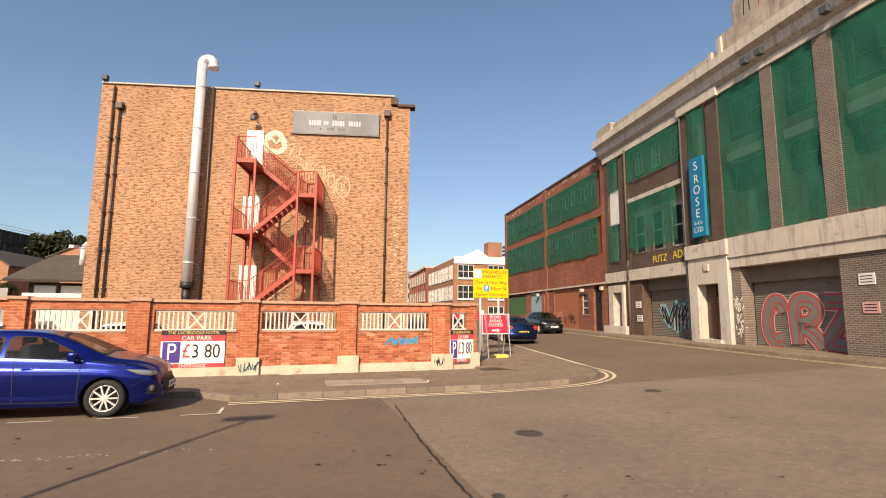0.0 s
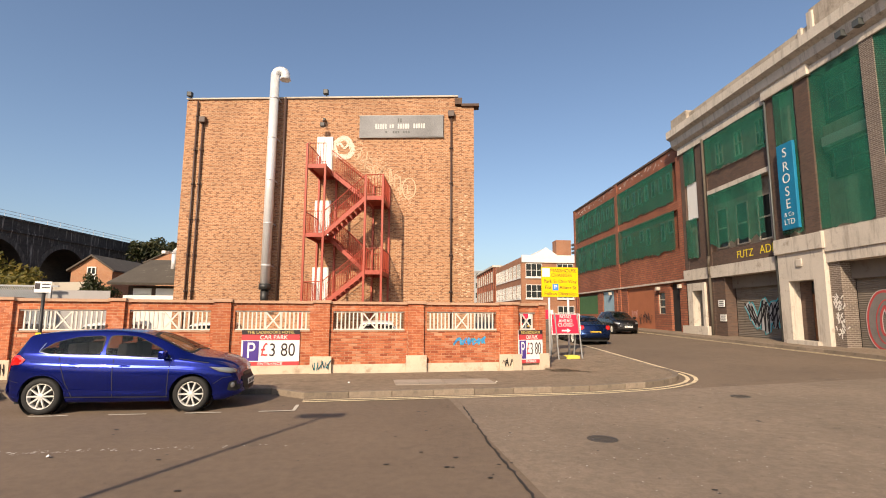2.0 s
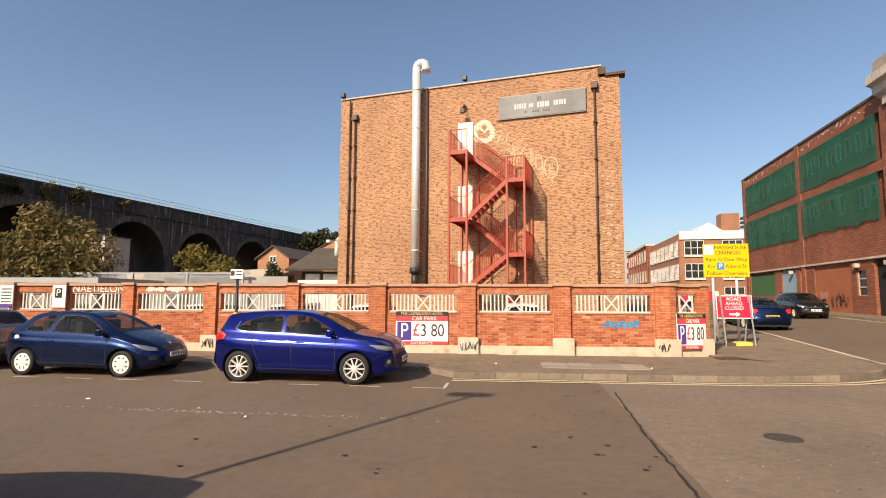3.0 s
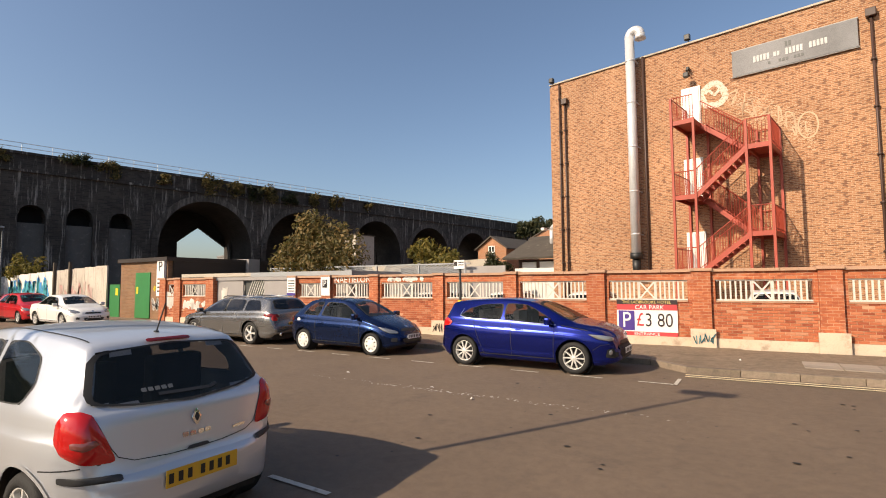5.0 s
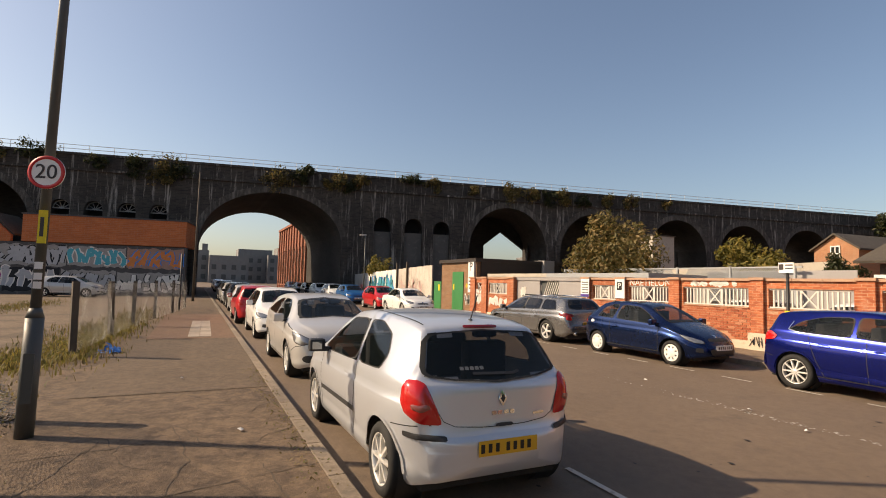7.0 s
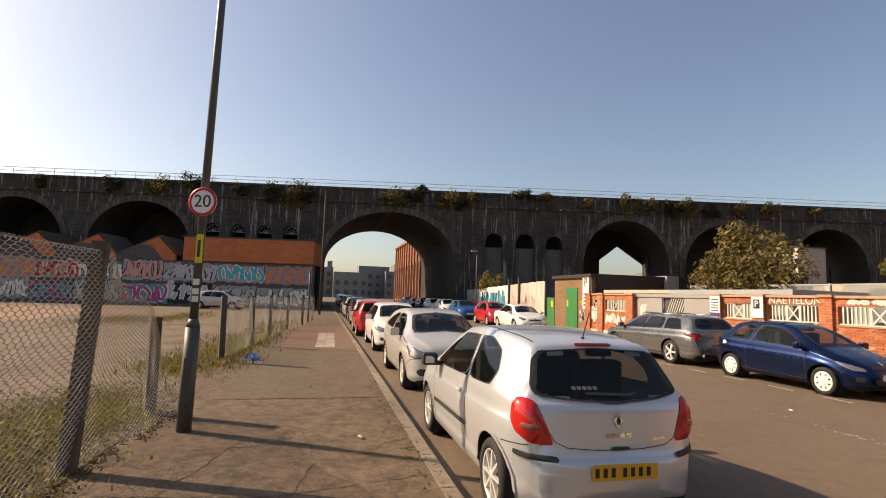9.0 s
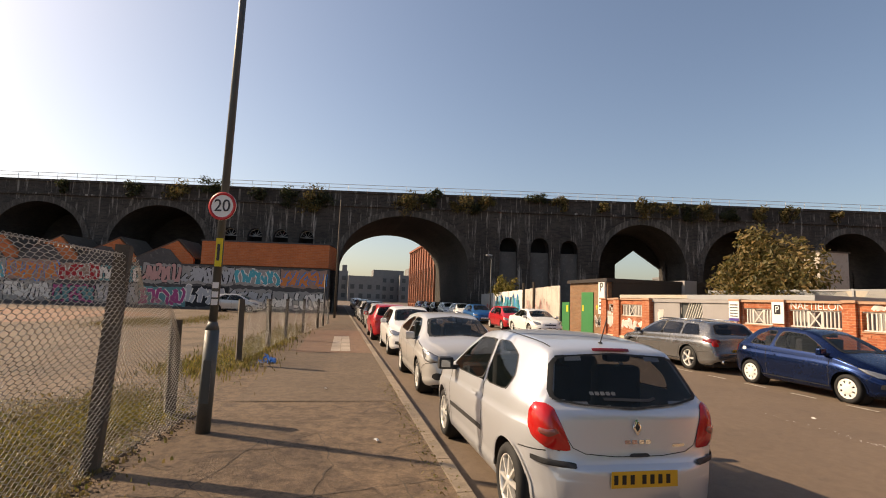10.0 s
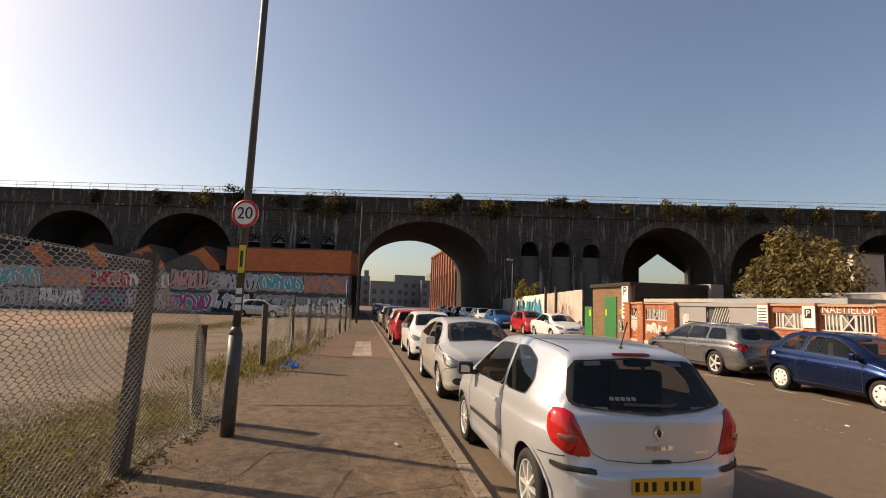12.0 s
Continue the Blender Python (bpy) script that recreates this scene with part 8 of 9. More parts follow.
# ---- far end of the side street ----
def window_grid(b, us, zs, w, h, y=0.0):
    for u in us:
        for z in zs:
            d = boxes("window", WIN_DARK, b, (u, u + w, y - 0.02, y + 0.1, z, z + h))
            bm = bmesh.new()
            for k in range(4):
                box(bm, u + w * k / 3 - 0.035, u + w * k / 3 + 0.035, y - 0.08, y - 0.02, z, z + h)
            for k in range(3):
                box(bm, u, u + w, y - 0.075, y - 0.018, z + h * k / 2 - 0.035, z + h * k / 2 + 0.035)
            box(bm, u - 0.1, u + w + 0.1, y - 0.12, y - 0.015, z - 0.25, z - 0.06)
            part("frame", bm, WHITE_PAINT, d)


corner = thing("corner_works", pose(23.6, 72, 0, 0, 0, -4), "red-brick works with white windows and roof", "building")
boxes("wall", FAR_BRICK, corner, (0, 16, 0.1, 20, 0, 10.3))
boxes("fascia", WHITE_PAINT, corner, (0, 16, -0.1, 0.4, 9.5, 10.6))
boxes("chimney_block", FAR_BRICK, corner, (5.9, 8.2, 2, 4, 10.3, 13.2))
bm = bmesh.new()
slab_poly(bm, [(1.6, 10.3), (6.4, 10.3), (4.0, 11.9)], 1, 10)
part("white_roof", bm, WHITE_PAINT, corner)
for k in range(3):
    boxes("vent_slat", DARK_METAL, corner, (8.6, 10.6, 2, 3, 11.2 + k * 0.6, 11.5 + k * 0.6))
window_grid(corner, (0.6, 5.3, 8.2, 11.2), (1.2, 4.3, 7.4), 2.4, 1.9)
side = thing("corner_works_flank", pose(24.95, 92, 0, 0, 0, -94), "sunlit brick flank with rows of white windows", "building")
boxes("wall", FAR_BRICK, side, (0, 19.8, 0.0, 0.1, 0, 10.25))
window_grid(side, [0.6 + 2.8 * k for k in range(7)], (1.2, 4.3, 7.4), 2.0, 1.9)
pilaster_block("brick_terrace", pose(28, 122, 0, 0, 0, -95), 24, 11.2, 8, 8, 3, RED_BRICK, "distant brick terrace along the side street")
pilaster_block("distant_tower", pose(36.5, 165, 0, 0, 0, -12), 6, 16, 8, 3, 5, LIGHT_GREY, "pale distant office tower", LIGHT_GREY)
pilaster_block("brick_terrace", pose(46, 62, 0, 0, 0, -30), 20, 9, 8, 7, 3, FAR_BRICK, "brick building closing the side street")

# ---- vacant lot, chain-link fence, lamp post ----
def lot_sheet():
    bm = bmesh.new()
    xs, ys = [-47 + 1.5 * i for i in range(39)], [-62 + 1.5 * j for j in range(41)] + [-1.53]
    rr = random.Random(2)
    g = [[bm.verts.new((x, y, 0.12)) for y in ys] for x in xs]
    for i in range(len(xs) - 1):
        for j in range(len(ys) - 1):
            bm.faces.new((g[i][j], g[i + 1][j], g[i + 1][j + 1], g[i][j + 1])).smooth = True
    solo("lot", bm, DIRT, Matrix(), "bare dusty earth of a vacant lot", "ground", kind="structure")


lot_sheet()
RUST_BRICK = surf("brick_rubble", (0.24, 0.115, 0.066), 0.95, 0.35, 0.5, 9, 0.5, stain=(0.2, 0.145, 0.1), stain_at=(0.45, 0.6))
rq = random.Random(61)
sheet_pts = [(-31 + 11 * math.cos(a) * rq.uniform(0.8, 1.15), -19 + 7.5 * math.sin(a) * rq.uniform(0.75, 1.2)) for a in [k * math.tau / 34 for k in range(34)]]
bm = bmesh.new()
bm.faces.new([bm.verts.new((x, y, 0.126)) for x, y in sheet_pts])
solo("rubble_patch", bm, RUST_BRICK, Matrix(), "reddish patch of crushed brick on the lot", "ground", kind="structure")


GRASS_SOIL = surf("trodden_grass", (0.075, 0.05, 0.026), 0.95, 0.4, 1.2, 14, 0.7, stain=(0.115, 0.095, 0.026), stain_at=(0.54, 0.64), grit=0.45)
rr = random.Random(44)
bm = bmesh.new()
edge = [(0.5 - 0.22 * i, -3.6 - 0.9 * math.sin(i * 0.23) + rr.uniform(-0.35, 0.35)) for i in range(37)] + [(-7.7, -2.4)]
ring = [bm.verts.new((x, y, 0.127)) for x, y in edge]
inner = [bm.verts.new((x, -1.56, 0.127)) for x, y in edge]
for i in range(len(edge) - 1):
    bm.faces.new((ring[i], ring[i + 1], inner[i + 1], inner[i]))
solo("grass_patch", bm, GRASS_SOIL, Matrix(), "trodden brown-green turf behind the chain-link fence", "grass", kind="structure")


def tufts(name, spots, count, h, material, label, seed, cat="grass"):
    rr = random.Random(seed)
    bm = bmesh.new()
    for i in range(count):
        x, y, sx, sy = spots[rr.randrange(len(spots))]
        px, py = rr.gauss(x, sx), rr.gauss(y, sy)
        a, hh, w = rr.uniform(0, 6.3), h * rr.uniform(0.3, 1.1), rr.uniform(0.006, 0.016)
        lean = Vector((math.cos(a), math.sin(a), 0)) * hh * rr.uniform(0.1, 0.8)
        side = Vector((-math.sin(a), math.cos(a), 0)) * w
        p = Vector((px, py, 0.14))
        q = p + lean * 0.4 + Vector((0, 0, hh * 0.65))
        v = [bm.verts.new(k) for k in (p - side, p + side, q + side * 0.8, q - side * 0.8)]
        bm.faces.new(v)
        bm.faces.new([v[3], v[2], bm.verts.new(p + lean + Vector((0, 0, hh)))])
    solo(name, bm, material, Matrix(), label, cat, kind="stuff")


tufts("grass", [(-12.0, -2.0, 0.8, 0.3), (-10.8, -2.3, 0.6, 0.35), (-13.8, -1.9, 1.0, 0.2), (-17, -1.55, 1.5, 0.25)], 6000, 0.12, LEAF_GREEN, "yellow-green weeds along the fence foot", 4)
tufts("grass", [(-11.5, -2.1, 1.2, 0.5), (-16, -2.1, 2.5, 0.5), (-22, -1.6, 2.5, 0.4), (-26, -9, 2.0, 0.8), (-30, -7, 3.0, 0.5)], 8000, 0.15, GRASS_DRY, "dry straw-coloured weeds on the lot", 5)
tufts("grass", [(-5.6, -2.3, 0.7, 0.3), (-4.2, -2.6, 0.6, 0.4), (-6.8, -2.6, 0.8, 0.4), (-3.4, -2.1, 0.6, 0.3), (-5.2, -3.3, 1.2, 0.8)], 16000, 0.05, GRASS_DRY, "short dry grass behind the chain-link fence", 6)
tufts("grass", [(-6.0, -2.5, 0.6, 0.25), (-4.6, -2.8, 0.7, 0.3), (-6.3, -2.0, 0.25, 0.2)], 6000, 0.06, LEAF_GREEN, "short green grass behind the chain-link fence", 7)
SOIL = surf("dark_soil", (0.075, 0.056, 0.04), 0.95, 0.3, 3, 30, 0.6)
bm = bmesh.new()
rr = random.Random(9)
for i in range(900):
    x = rr.uniform(-6.6, -1.5)
    y = -1.6 + rr.gauss(0, 0.07) + (0.2 if x < -5.2 else 0.06)
    s = rr.uniform(0.005, 0.016)
    tube(bm, (x, y, 0.12), (x + s * 0.3, y, 0.12 + s), s, 5, s * 0.4)
solo("soil_edge", bm, SOIL, Matrix(), "crumbling dark soil and gravel along the fence foot", "soil", kind="stuff")


def fence_mesh(parent, top, foot, c=0.055, h=0.033, r=0.0030, seed=1, sag=0.04):
    """Chain-link between a top line and a foot line, both given as (distance, x, y, z) corners: upright zigzag wires, each hooked into the next."""
    length = top[-1][0]
    T = [smooth_line([(q[0], q[k]) for q in top]) for k in (1, 2, 3)]
    F = [smooth_line([(q[0], q[k]) for q in foot]) for k in (1, 2, 3)]
    n = int(2.0 / h)

    def at(d, k, out):
        d = min(max(d, 0), length)
        p = Vector([f(d) for f in F]) * (1 - k) + Vector([f(d) for f in T]) * k
        w = sag * noise.noise(Vector((d * 0.9, k * 2.2, seed)))
        v = 0.35 * sag * noise.noise(Vector((d * 3.1, k * 6.0, seed + 5)))
        return p + Vector((v, w * 1.6 + out, w * 0.5 + v))
    verts, faces = [], []
    for i in range(int(length / c)):
        chain = []
        for j in range(n + 1):
            u = (i + (i + j) % 2 * 1.08 - 0.04) * c
            chain += [at(u, (j - 0.22) / n, -0.004), at(u, (j + 0.22) / n, 0.004)]
        ring = None
        for a, b, e in zip(chain, chain[1:], chain[2:] + chain[-1:]):
            t = (e - a).normalized()
            s = t.cross(Vector((0, 1, 0))).normalized() * r
            u = t.cross(s).normalized() * r
            k = len(verts)
            verts += [b + q for q in (s, u, -s, -u)]
            if ring is not None:
                faces += [(ring + m, ring + (m + 1) % 4, k + (m + 1) % 4, k + m) for m in range(4)]
            ring = k
    me = bpy.data.meshes.new("chain_link")
    me.from_pydata([tuple(v) for v in verts], [], faces)
    me.materials.append(WIRE)
    ob = new("chain_link", me)
    ob.parent = parent
    return tagged(ob, "galvanised chain-link mesh", kind="stuff")


fence = thing("chain_link_fence", Matrix(), "sagging galvanised chain-link fence on leaning posts", "fence")
fence_mesh(fence, [(0, -0.6, -1.65, 2.06), (2.2, -2.8, -1.65, 2.1), (4.0, -4.55, -1.62, 2.12), (5.0, -5.4, -1.62, 1.75), (6.1, -6.45, -1.6, 1.5)], [(0, -0.6, -1.7, 0.16), (2.2, -2.6, -1.66, 0.12), (4.0, -4.2, -1.6, 0.12), (5.0, -5.3, -1.44, 0.13), (6.1, -6.35, -1.32, 0.16)], seed=1, sag=0.09)
fence_mesh(fence, [(0, -11.6, -1.65, 1.5), (4, -15.5, -1.44, 1.55), (10, -21.6, -0.84, 1.5), (18, -29.5, 0.06, 1.5)], [(0, -11.5, -1.6, 0.14), (4, -15.4, -1.4, 0.14), (10, -21.5, -0.8, 0.14), (18, -29.4, 0.08, 0.14)], c=0.07, h=0.045, r=0.0022, seed=2, sag=0.07)
for a, b, w in (((-4.17, -1.62, 0.0), (-4.54, -1.65, 2.2), 0.13), ((-6.42, -1.63, 0.0), (-6.48, -1.66, 1.38), 0.13), ((-11.5, -1.68, 0), (-11.6, -1.72, 1.62), 0.12), ((-15.2, -1.5, 0), (-15.15, -1.55, 1.6), 0.11), ((-18.4, -1.3, 0), (-18.4, -1.3, 1.6), 0.11), ((-21.7, -0.9, 0), (-21.7, -0.9, 1.6), 0.11), ((-25.2, -0.42, 0), (-25.2, -0.42, 1.6), 0.11), ((-29.5, 0.0, 0), (-29.5, 0.0, 1.6), 0.11), ((-1.4, -1.75, 0), (-1.4, -1.78, 2.1), 0.13)):
    bm = bmesh.new()
    a, b = Vector(a), Vector(b)
    bar(bm, a, b, w, w)
    part("fence_post", bm, TIMBER, fence, "weathered leaning post")
bm = bmesh.new()
tube(bm, (-0.6, -1.65, 2.07), (-4.55, -1.64, 2.12), 0.003, 4)
tube(bm, (-4.55, -1.62, 2.1), (-6.45, -1.6, 1.5), 0.003, 4)
for i in range(62):
    x = -0.9 - i * 0.0625
    pts = [(x + 0.018 * math.cos(t), -1.65 + 0.004 * t, 2.1 + 0.018 * math.sin(t)) for t in [k * 0.9 for k in range(8)]]
    sweep(bm, pts, 0.0022, 4)
part("line_wire", bm, WIRE, fence, "twisted top wire")
bm = bmesh.new()
tube(bm, (-27.2, -0.2, 0.1), (-27.2, -0.2, 2.9), 0.045, 8)
solo("sign_post", bm, BLACK_PAINT, Matrix(), "thin black post beside the fence", "post")

lamp = thing("street_lamp", pose(-5.53, -1.0, 0.12, -0.7, 0.25, 0), "tall dark grey tapered street lamp column", "street lamp")
bm = bmesh.new()
tube(bm, (0, 0, 0), (0, 0, 1.2), 0.082, 20)
tube(bm, (0, 0, 1.2), (0, 0, 1.3), 0.082, 20, 0.052)
part("base_section", bm, DARK_METAL, lamp)
boxes("access_door", DARK_METAL, lamp, (0.07, 0.087, -0.045, 0.045, 0.35, 0.85))
bm = bmesh.new()
tube(bm, (0, 0, 1.28), (0, 0, 7.9), 0.049, 16, 0.042)
part("column", bm, DARK_METAL, lamp)
bm = bmesh.new()
tube(bm, (0, 0, 7.8), (0.0, 0.0, 7.95), 0.05, 10)
box(bm, -0.5, 0.28, -0.12, 0.14, 7.92, 8.05, 0.03)
part("lantern", bm, GREY_METAL, lamp)
SIGN_RED = gloss("sign_red", (0.52, 0.015, 0.02), 0.4)
sp = thing("speed_sign", pose(-5.44, -0.95, 2.81, 0, 0, 74), "round white speed limit sign with a red ring", "sign")
bm = bmesh.new()
tube(bm, (0, -0.035, 0), (0, -0.02, 0), 0.172, 36)
part("plate", bm, VIN_WHITE, sp)
bm = bmesh.new()
lathe(bm, [(0.172, -0.034), (0.172, -0.038), (0.137, -0.038), (0.137, -0.034)], 40)
part("red_ring", bm, SIGN_RED, sp)
lettering("sign_letter", "20", 0.21, VIN_BLACK, sp, pose(0, -0.038, 0.0), squeeze=1.0)
bm = bmesh.new()
tube(bm, (0, 0.075, -0.03), (0, 0.075, 0.03), 0.068, 14)
box(bm, -0.03, 0.03, -0.02, 0.05, -0.02, 0.02)
part("clamp", bm, GREY_METAL, sp)
tag = thing("lamp_notice", pose(-5.455, -0.955, 2.25, 0, 0, 74), "narrow yellow notice strapped to the lamp column", "sign")
boxes("panel", YELLOW_SPRAY, tag, (-0.04, 0.04, -0.03, -0.015, -0.17, 0.17))
boxes("notice_bar", VIN_BLACK, tag, (-0.02, 0.015, -0.033, -0.03, -0.1, 0.1))
for z in (1.75, 1.86, 1.66):
    st = thing("sticker", pose(-5.46, -0.965, z, 0, 0, 74), "torn pale sticker on the lamp column", "sticker", "stickers")
    boxes("panel", VIN_WHITE, st, (-0.035, 0.04, -0.026, -0.018, -0.04, 0.03))
bm = bmesh.new()
tube(bm, (0, 0, 0), (0, 0, 8.9), 0.09, 10, 0.05)
solo("lamp_column", bm, TIMBER, pose(-37.5, 0.35, 0.1), "tall thin timber pole near the viaduct", "pole")
fl = thing("street_lamp", pose(-41, 13.4, 0.12), "slender street lamp in front of the viaduct", "street lamp")
bm = bmesh.new()
tube(bm, (0, 0, 0), (0, 0, 5.6), 0.07, 8, 0.045)
part("column", bm, DARK_METAL, fl)
bm = bmesh.new()
box(bm, -0.15, 0.15, -0.5, 0.05, 5.55, 5.68, 0.03)
part("lantern", bm, GREY_METAL, fl)

# ---- signs at the corner ----
ps = thing("parking_post", pose(-6.62, 13.75, 0.12), "black post with a small white parking plate", "sign")
bm = bmesh.new()
tube(bm, (0, 0, 0), (0, 0, 2.15), 0.038, 10)
part("post", bm, BLACK_PAINT, ps)
boxes("panel", VIN_WHITE, ps, (-0.18, 0.18, -0.06, -0.04, 2.14, 2.4))
boxes("notice_bar", VIN_BLACK, ps, (-0.17, -0.06, -0.064, -0.06, 2.22, 2.36))
boxes("notice_bar", VIN_BLACK, ps, (-0.02, 0.16, -0.064, -0.06, 2.24, 2.27))
boxes("notice_bar", VIN_BLACK, ps, (-0.02, 0.16, -0.064, -0.06, 2.32, 2.35))
boxes("yellow_tag", YELLOW_SPRAY, ps, (-0.06, 0.06, -0.05, -0.038, 0.95, 1.2))

SIGN_YELLOW = surf("sign_yellow", (0.82, 0.50, 0.0), 0.45, 0.06, 2, 40, 0.03)
ys = thing("diversion_sign", pose(7.72, 19.35, 0, 0, 0, 0), "large yellow temporary road sign on two steel posts", "sign")
boxes("panel", SIGN_YELLOW, ys, (0, 1.5, -0.04, 0, 2.5, 3.66))
boxes("pale_patch", VIN_WHITE, ys, (0.02, 0.34, -0.044, -0.04, 3.28, 3.62))
lettering("sign_letter", "MASSHOUSE", 0.185, VIN_BLACK, ys, pose(0.9, -0.042, 3.52), squeeze=1.05)
lettering("sign_letter", "CHANGES", 0.185, VIN_BLACK, ys, pose(0.82, -0.042, 3.34), squeeze=1.0)
lettering("sign_letter", "Park St One Way", 0.19, VIN_BLACK, ys, pose(0.76, -0.042, 3.1))
lettering("sign_letter", "For", 0.19, VIN_BLACK, ys, pose(0.27, -0.042, 2.86))
lettering("sign_letter", "Albert St", 0.19, VIN_BLACK, ys, pose(1.07, -0.042, 2.86))
lettering("sign_letter", "Follow Diversion", 0.19, VIN_BLACK, ys, pose(0.76, -0.042, 2.62))
boxes("parking_panel", BLUE_SPRAY, ys, (0.44, 0.68, -0.046, -0.04, 2.75, 3.0))
lettering("sign_letter", "P", 0.24, VIN_WHITE, ys, pose(0.56, -0.049, 2.87))
for u in (0.32, 1.1):
    bm = bmesh.new()
    tube(bm, (u, 0.05, 0.1), (u, 0.05, 3.6), 0.045, 10)
    part("post", bm, GALV, ys)
SIGN_PINK = surf("sign_red_fluor", (0.72, 0.02, 0.06), 0.45, 0.05, 2, 40, 0.03)
rs = thing("closure_sign", pose(7.68, 18.2, 0.16, 0, 0, 4), "red road closure sign on a steel frame with sandbag", "sign")
pl = boxes("panel", SIGN_PINK, rs, (0.0, 1.15, -0.05, -0.02, 1.06, 1.82), m=pose(0, 0, -0.13, -4, 0, 0))
boxes("border", VIN_WHITE, pl, (0, 1.15, -0.054, -0.05, 1.06, 1.09), (0, 1.15, -0.054, -0.05, 1.79, 1.82), (0, 0.03, -0.054, -0.05, 1.09, 1.79), (1.12, 1.15, -0.054, -0.05, 1.09, 1.79))
for w, z, sz in (("ROAD", 1.70, 0.165), ("AHEAD", 1.55, 0.165), ("CLOSED", 1.40, 0.165)):
    lettering("sign_letter", w, sz, VIN_WHITE, pl, pose(0.57, -0.054, z))
bm = bmesh.new()
slab_poly(bm, [(0.4, 1.17), (0.62, 1.17), (0.62, 1.12), (0.75, 1.2), (0.62, 1.28), (0.62, 1.23), (0.4, 1.23)], -0.057, -0.05)
part("arrow", bm, VIN_WHITE, pl)
for u in (0.12, 1.03):
    for y in (-0.28, 0.42):
        bm = bmesh.new()
        bar(bm, (u, 0.02, 1.72), (u, y, 0.0), 0.04, 0.025)
        part("frame_leg", bm, GREY_METAL, rs)
bm = bmesh.new()
box(bm, 0.45, 0.95, -0.3, 0.1, 0.0, 0.2, 0.08)
part("sandbag", bm, surf("sandbag_yellow", (0.62, 0.5, 0.08), 0.8, 0.15, 3, 40, 0.2), rs, "yellow sandbag")
bm = bmesh.new()
box(bm, 0.2, 0.5, -0.2, 0.15, 0.0, 0.16, 0.06)
part("sandbag", bm, SOIL, rs)
# stacked barriers and a white van front seen behind the sign
bar_ = thing("road_barrier", pose(8.6, 24.5, 0.3), "red and white slatted road barrier", "barrier")
for k in range(6):
    boxes("barrier_slat", VIN_WHITE if k % 2 else SIGN_PINK, bar_, (0.26 * k, 0.26 * k + 0.25, 0, 0.04, 1.3, 1.75))
for u in (0.1, 1.4):
    boxes("barrier_leg", GREY_METAL, bar_, (u, u + 0.06, 0, 0.06, 0, 1.3))

# ---- cars across the street, in the side street and in the yards ----
parked(SALOON, "saloon", WHITE, "white saloon parked nose-on across the street", pose(-24.2 - 2.3, 11.6, 0))
parked(GC, "small", RED, "bright red hatchback parked across the street", pose(-29.2 - 2, 11.6, 0))
parked(GC, "small", CYAN, "bright blue hatchback parked across the street", pose(-36.5 - 2, 11.6, 0))
parked(GC, "small", WHITE, "white hatchback parked across the street", pose(-44.5, 11.7, 0))
parked(GC, "small", WHITE, "white hatchback parked across the street", pose(-50.0, 11.7, 0))
parked(GC, "small", BLACK, "black hatchback parked under the arch", pose(-56.0, 11.9, 0))
parked(SALOON, "saloon", BLACK, "black saloon parked beyond the arch", pose(-62.0, 12.0, 0))
parked(GC, "small", NAVY, "navy hatchback parked beyond the arch", pose(-68.0, 12.0, 0))
parked(GC, "small", SILVER2, "silver hatchback parked on the vacant lot", pose(-43.8, -7.6, 0.12, 0, 0, 80))
gz = ground_z
parked(SALOON, "saloon", NAVY, "dark blue saloon parked in the side street", pose(12.5, 24.4 + 2.3, gz(12.2, 26.5), 0, 0, 85))
parked(GC, "small", BLACK, "black hatchback parked in the side street", pose(18.2, 33.6, gz(18.2, 33), 0, 0, -96))
parked(GC, "small", BLACK, "black hatchback parked in the side street", pose(11.4, 33.0, gz(11.4, 33), 0, 0, 85))
for x, y, r_ in ((-4.2, 20.0, 88), (-7.6, 20.2, 92), (-10.9, 20.1, 90), (1.4, 20.6, 90)):
    parked(GC, "small", WHITE, "white hatchback parked behind the car park wall", pose(x, y, gz(x, y), 0, 0, r_))

# ---- street surface details ----
IRON = surf("cast_iron", (0.055, 0.045, 0.038), 0.6, 0.2, 6, 60, 0.5)
for x, y, w in ((4.4, 7.6, 0.22), (8.9, 10.4, 0.2), (2.9, 5.2, 0.07)):
    if w:
        mh = thing("manhole_cover", pose(x, y, gz(x, y) + 0.006), "round worn iron manhole cover in asphalt", "manhole cover", "ironwork")
        bm = bmesh.new()
        tube(bm, (0, 0, -0.02), (0, 0, 0.006), w, 24)
        part("frame", bm, IRON, mh)
        for k in range(5):
            boxes("rib", IRON, mh, (-w * 0.6, w * 0.6, -w * 0.6 + k * w * 0.3 - 0.012, -w * 0.6 + k * w * 0.3 + 0.012, 0.006, 0.011))


def crack(pts, w, seed, material=SOIL, z=0.010, base=0.0, name="crack"):
    rr = random.Random(seed)
    bm = bmesh.new()
    p = resample(pts, 0.12)
    rows = []
    for i, q in enumerate(p):
        t = (p[min(i + 1, len(p) - 1)] - p[max(i - 1, 0)]).normalized()
        n = Vector((-t.y, t.x))
        j = n * rr.uniform(-0.02, 0.02)
        ww = w * rr.uniform(0.3, 1.0) / 2
        rows.append([bm.verts.new((q.x + j.x + n.x * s, q.y + j.y + n.y * s, gz(q.x, q.y) + z + base)) for s in (-ww, ww)])
    for a, b in zip(rows, rows[1:]):
        bm.faces.new((a[0], b[0], b[1], a[1]))
    solo(name, bm, material, Matrix(), "irregular dark crack in the tarmac", "crack", kind="structure")


